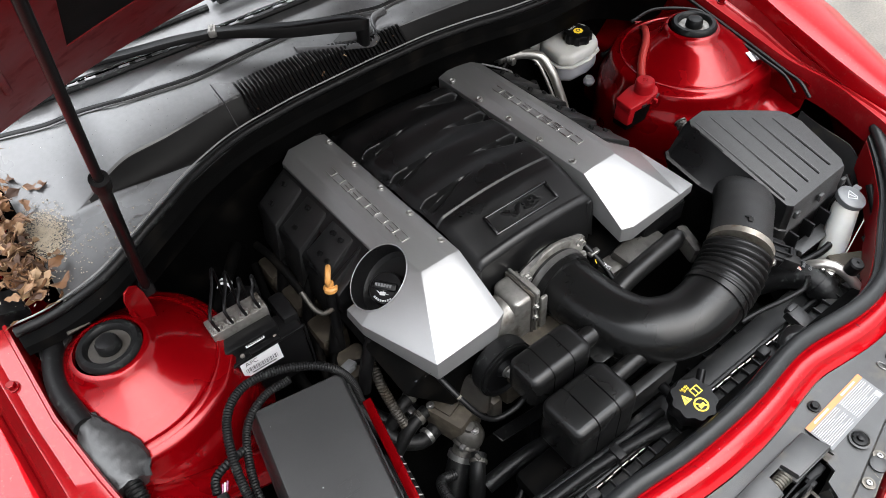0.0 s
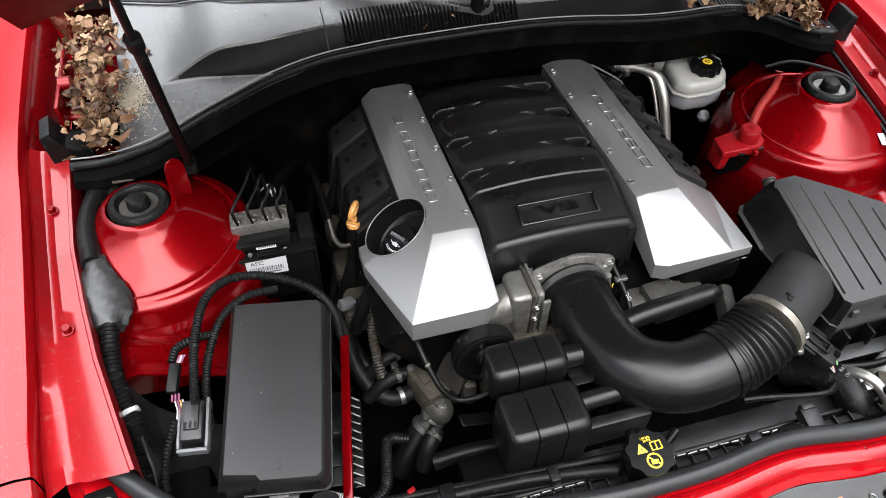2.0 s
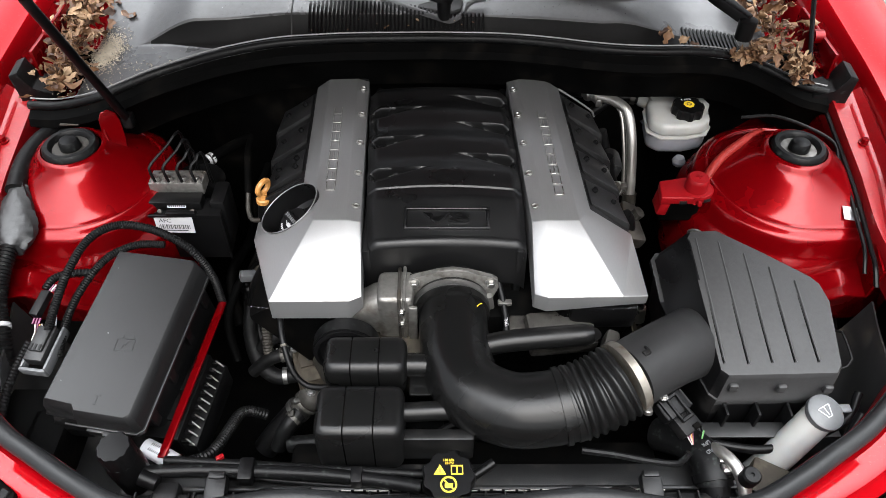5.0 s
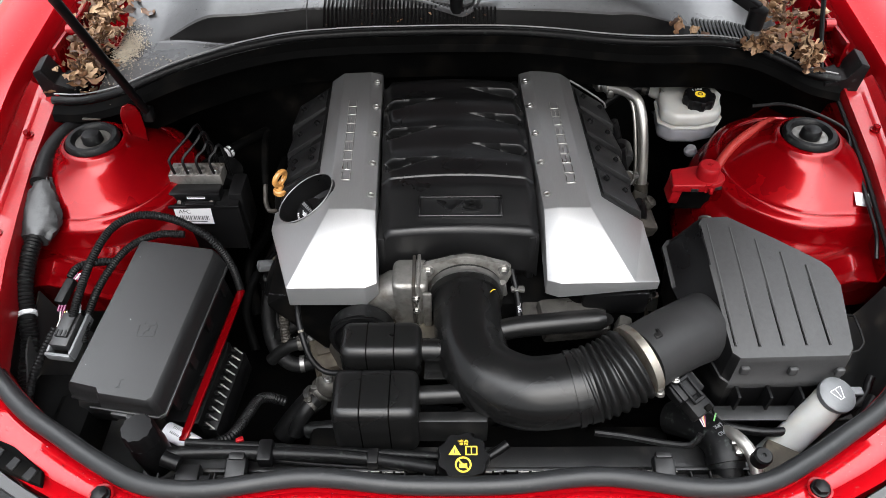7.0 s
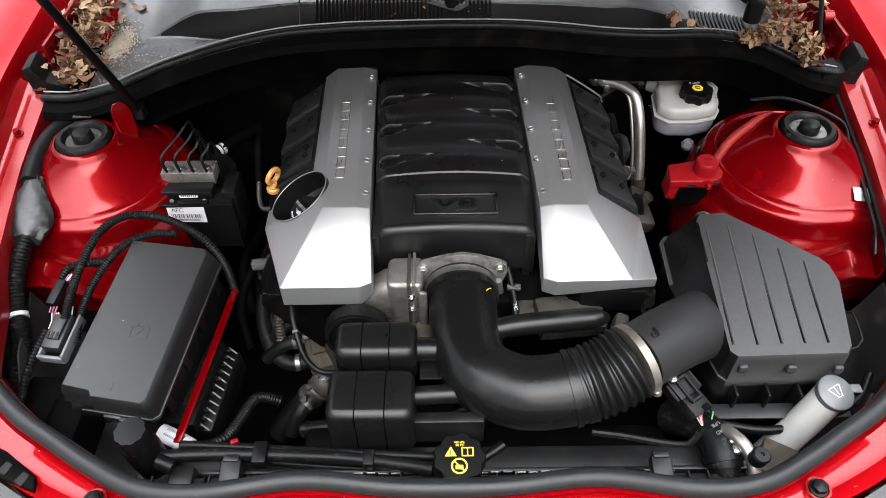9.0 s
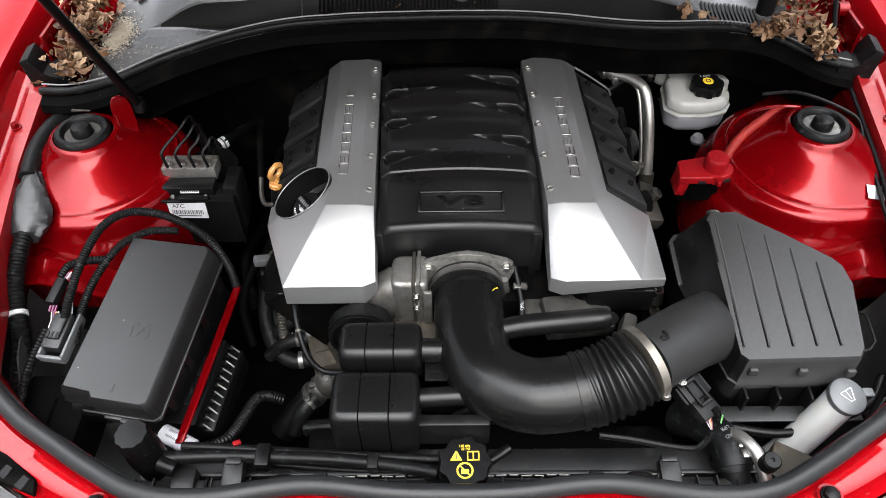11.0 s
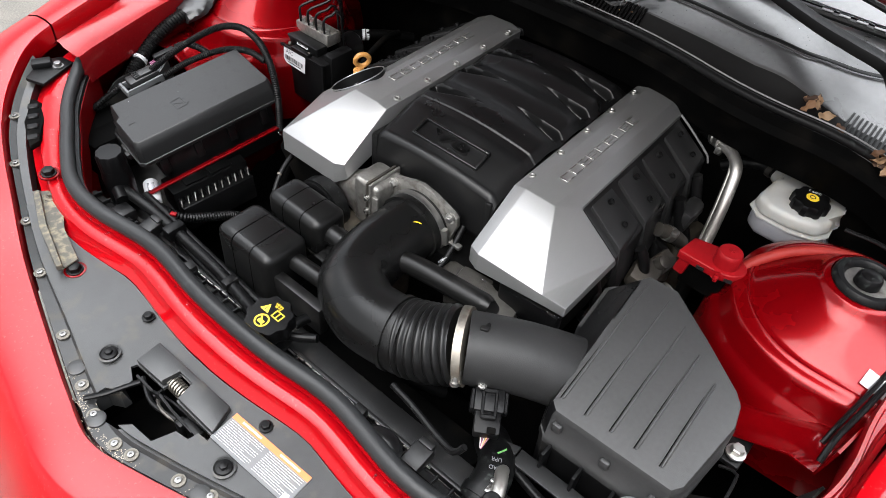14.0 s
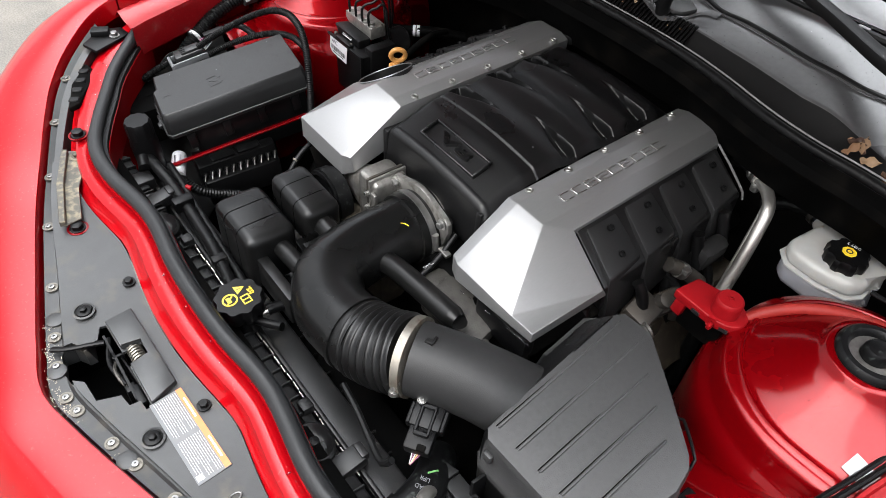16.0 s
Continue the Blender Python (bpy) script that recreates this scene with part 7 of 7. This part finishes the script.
# ---- leaf litter ----
def leaf(rng, size):
    bm = bmesh.new()
    n = 6
    rows = []
    curl, twist = rng.uniform(-2.8, 2.8), rng.uniform(-1.5, 1.5)
    lobes = rng.uniform(.1, .35)
    for i in range(n + 1):
        t = i / n
        w = size * .24 * (math.sin(math.pi * min(1, t * 1.05)) ** .7) * (1 + lobes * math.sin(t * 13))
        z = size * .22 * curl * (t - .5) ** 2 * 2
        row = []
        for k in (-1, -.45, .0, .45, 1):
            row.append(bm.verts.new((w * k + .05 * size * math.sin(t * 9 + k), size * (t - .5), z + abs(k) * w * .45 * twist + .03 * size * math.sin(5 * t + 4 * k))))
        rows.append(row)
    for a, b in zip(rows, rows[1:]):
        for i in range(4):
            bm.faces.new((a[i], a[i + 1], b[i + 1], b[i]))
    return bm


def island_leaf_material():
    mt = bpy.data.materials.new("dry_leaf_litter")
    mt.use_nodes = True
    nt, lk = mt.node_tree.nodes, mt.node_tree.links
    b = nt["Principled BSDF"]
    b.inputs["Roughness"].default_value = .65
    geo, rmp, nz, mx, tc = nt.new("ShaderNodeNewGeometry"), nt.new("ShaderNodeValToRGB"), nt.new("ShaderNodeTexNoise"), nt.new("ShaderNodeMix"), nt.new("ShaderNodeTexCoord")
    el = rmp.color_ramp.elements
    el[0].color, el[1].color = (.04, .016, .007, 1), (.42, .28, .16, 1)
    mid_ = el.new(.55)
    mid_.color = (.20, .095, .04, 1)
    nz.inputs["Scale"].default_value = 90
    lk.new(tc.outputs["Object"], nz.inputs["Vector"])
    lk.new(geo.outputs["Random Per Island"], rmp.inputs[0])
    mx.data_type, mx.blend_type = "RGBA", "MULTIPLY"
    mx.inputs[0].default_value = .55
    lk.new(rmp.outputs[0], mx.inputs[6])
    lk.new(nz.outputs[0], mx.inputs[7])
    lk.new(mx.outputs[2], b.inputs["Base Color"])
    return mt


LITTER = island_leaf_material()


def litter(rng, count, spots, size, zfn):
    parts_ = []
    for k in range(count):
        cx, cy, sxx, syy = spots[k % len(spots)]
        x, y = rng.gauss(cx, sxx), rng.gauss(cy, syy)
        bm = leaf(rng, rng.uniform(*size))
        bm.transform(pose(x, y, zfn(x, y) + rng.uniform(.002, .022), rng.uniform(-65, 65), rng.uniform(-65, 65), rng.uniform(0, 360)))
        parts_.append(bm)
    return merged(*parts_)


rng = random.Random(11)
solo("leaf_litter", litter(rng, 340, [(-.605, .20, .018, .05), (-.605, .28, .02, .05), (-.595, .14, .012, .02), (-.61, .34, .03, .04)], (.012, .034), lambda x, y: .925 + .10 * (y - .12)), LITTER,
     "heap of dry brown leaves in the cowl corner", "dry leaves", (-.595, .22, .93), "stuff")
solo("leaf_litter", litter(rng, 250, [(.565, .21, .018, .03), (.585, .27, .022, .04), (.55, .30, .02, .03), (.585, .15, .012, .015), (.52, .172, .022, .005)], (.012, .034), lambda x, y: .935 + .12 * (y - .12)), LITTER,
     "heap of dry brown leaves beside the driver side hinge", "dry leaves", (.57, .22, .93), "stuff")
solo("leaf_litter", litter(rng, 5, [(.372, .196, .018, .004), (.43, .186, .012, .004)], (.018, .034), lambda x, y: .956), LITTER,
     "few dry leaves lying along the cowl seal", "dry leaves", (.39, .19, .955), "stuff")
flakes = []
for k in range(2600):
    x, y = rng.gauss(-.556, .014), rng.gauss(.218, .022)
    if rng.random() < .08:
        x, y = rng.gauss(-.52, .06), rng.gauss(.15, .03)
    s_ = rng.uniform(.0004, .0015)
    z = cowl_z(x, y) + rng.uniform(0, .004)
    flakes.append(placed(rbox((0, 0, 0), (s_, s_ * rng.uniform(1, 3), s_ * .5), 0), pose(x, y, z, rng.uniform(-40, 40), rng.uniform(-40, 40), rng.uniform(0, 180))))
solo("dust_crumbs", merged(*flakes), DUST, "pale crumbs and dust gathered on the cowl edge", "debris", (-.545, .18, .94), "stuff")
bits = []
for k in range(12):
    x = rng.uniform(-.21, .10)
    y = cowl_y(x) + rng.uniform(.02, .05)
    s_ = rng.uniform(.001, .003)
    bits.append(placed(rbox((0, 0, 0), (s_, s_ * 1.6, s_ * .4), 0), pose(x, y, .962 + .3 * (y - cowl_y(x) - .02), rng.uniform(-30, 30), rng.uniform(-30, 30), rng.uniform(0, 180))))
solo("leaf_crumbs", merged(*bits), LITTER, "small leaf crumbs caught on the cowl grille", "debris", (-.05, .22, .96), "stuff")


# ---- small marks and wear ----
for x, y in ((-.108, -.673), (.130, -.671), (-.03, -.695), (.215, -.645)):
    i = min(range(len(edge_line)), key=lambda k: abs(edge_line[k].x - x))
    z = edge_line[i].z - .0155
    solo("blank_plug", lathe([(.011, -.001), (.011, .0012), (.0095, .0018), (.001, .0018)], 26, pose(x, y, z + .002)), LATCH_GREY, "round dusty plug in the border strip", "plug", (x, y, z), group="blank plugs")

hl = thing("hose_label", "white striped paper label on a dark hose", "label", (-.381, .084, .795))
part("paper", hose([(-.386, .078, .803), (-.378, .088, .803)], .0105, 14), WHITE, hl)
part("stripe", hose([(-.383, .0818, .803), (-.3812, .084, .803)], .0108, 14), PRINT_BLACK, hl)
part("hose", hose([(-.44, .03, .80), (-.40, .062, .803), (-.36, .11, .803), (-.33, .16, .79)], .0092, 14), BLACK_DARK, hl)


def scribble(name, pts, r, label):
    solo(name, sweep(curve(pts, .003), r, 6), YELLOW, label, "paint mark", pts[0])


scribble("paint_mark", [(.053, -.258, .8305), (.056, -.253, .8285), (.060, -.250, .8262)], .0007, "thin yellow paint mark on the intake duct")
scribble("paint_mark", [(.266, -.3925, .8150), (.270, -.3905, .8195), (.2735, -.3885, .8240), (.279, -.3845, .8265)], .0008, "yellow paint scribble on the filter box neck")

solo("oval_hole", ring((0, 0, 0), .0055, .0009, pose(.245, -.598, .7795) @ Matrix.Diagonal((.7, 1.2, 1, 1))), DARK_STEEL, "small oval stamped mark in the front panel", "mark", (.245, -.598, .778))

# dust worn into the nose of the border strip
rng = random.Random(5)
crumbs = []
for k in range(300):
    cx = rng.choice((-.070, -.058, .006, .020, .033, -.02, .13, -.11))
    x = rng.gauss(cx, .010)
    i = min(range(len(edge_line)), key=lambda q: abs(edge_line[q].x - x))
    y = edge_line[i].y + abs(rng.gauss(.006, .006))
    s_ = rng.uniform(.0002, .0009)
    crumbs.append(placed(rbox((0, 0, 0), (s_, s_ * rng.uniform(1, 4), s_ * .3), 0), pose(x, y, edge_line[i].z - .0145 + .0006, rng.uniform(-10, 10), rng.uniform(-10, 10), rng.uniform(0, 180))))
solo("strip_dust", merged(*crumbs), DUST, "pale grit worn along the bumper edge strip", "debris", (0, -.70, .755), "stuff")


# rain drops left on paint and seal
def drop(r):
    return lathe([(r, 0), (r * .85, r * .35), (r * .45, r * .55), (r * .05, r * .6)], 8)


drops = []
for k in range(150):
    u = rng.uniform(.06, .94)
    i = int(u * N_FRONT)
    s_, e_ = seal_line[i], edge_line[i]
    d_ = Vector((e_.x - s_.x, e_.y - s_.y, 0))
    w_ = d_.length * band_line[i]
    f = rng.uniform(.25, .5)
    p = s_ + d_.normalized() * (w_ * f) + Vector((0, 0, -.0022 + (e_.z - s_.z) / d_.length * w_ * f * .6))
    drops.append(placed(drop(rng.uniform(.0004, .0011)), Matrix.Translation(p)))
for k in range(60):
    sx = rng.choice((-1, 1))
    a, r_ = rng.uniform(0, 6.28), rng.uniform(.064, .10)
    z = lerp_line([(.058, -.0125), (.070, -.0215), (.085, -.032), (.115, -.0528)], r_)
    n_ = Vector((math.cos(a), math.sin(a), 1.4)).normalized()
    c = Vector((sx * .555 + r_ * math.cos(a), .004 + r_ * math.sin(a), .893 + z))
    drops.append(placed(drop(rng.uniform(.0004, .0010)), toward(c, c + n_)))
solo("rain_drops", merged(*drops), DROP, "scattered clear rain drops on red paint", "water drops", (0, -.55, .80), "stuff")
specks = []
for k in range(260):
    x, y = rng.uniform(-.52, .42), rng.uniform(.25, .36)
    specks.append(placed(drop(rng.uniform(.0004, .0010)), Matrix.Translation((x, y, cowl_top(x, y)))))
solo("rain_drops", merged(*specks), DROP, "scattered clear rain drops on the cowl panel", "water drops", (0, .30, .98), "stuff")

# drips along the lower front edges of the covers
drips = []
for s in (-1, 1):
    line_ = [eng(.274, -.236, .8045, s), eng(.239, -.2395, .8025, s), eng(.136, -.2405, .7855, s)]
    for k in range(46):
        f = rng.random() * 1.999
        a_ = int(f)
        p = line_[a_].lerp(line_[a_ + 1], f - a_) + Vector((0, -.0008, rng.uniform(-.0006, .0012)))
        drips.append(placed(drop(rng.uniform(.0005, .0013)), toward(p, p + Vector((0, -1, -.2)))))
solo("rain_drops", merged(*drips), DROP, "row of clear drips along the engine cover edges", "water drops", (0, -.24, .79), "stuff")

# lint and dust specks on the dark plastic
lint = []
for k in range(3):
    q = FM @ Vector((rng.uniform(-.05, .05), rng.uniform(-.10, .11), .0004))
    lint.append(placed(rbox((0, 0, 0), (rng.uniform(.0004, .0009), rng.uniform(.0004, .0016), .0003), 0), pose(q.x, q.y, q.z, 8.5, 0, rng.uniform(0, 180))))
for k in range(5):
    h, y = rng.uniform(-.08, .08), rng.uniform(-.17, .17)
    q = eng(h, y, mani_z(h, y) + .0003)
    lint.append(placed(rbox((0, 0, 0), (rng.uniform(.0004, .0009), rng.uniform(.0004, .0016), .0003), 0), pose(q.x, q.y, q.z, 0, 0, rng.uniform(0, 180))))
solo("dust_specks", merged(*lint), PRINT_GREY, "scattered pale dust specks on black plastic", "dust", (0, -.2, .80), "stuff")

# front wheels that carry the body
for sx in (-1, 1):
    wm_ = toward((sx * .80, .03, .335), (sx * 2, .03, .335))
    wheel = part("wheel", lathe([(.05, -.09), (.20, -.085), (.235, -.10), (.235, .085), (.21, .07), (.06, .05), (.001, .05)], 40, wm_), DARK_STEEL, car, "dark alloy wheel rim")
    part("tyre", lathe([(.236, -.10), (.30, -.11), (.325, -.095), (.335, -.06), (.335, .06), (.325, .095), (.30, .105), (.236, .09)], 56, wm_), RUBBER, wheel, "black rubber tyre")
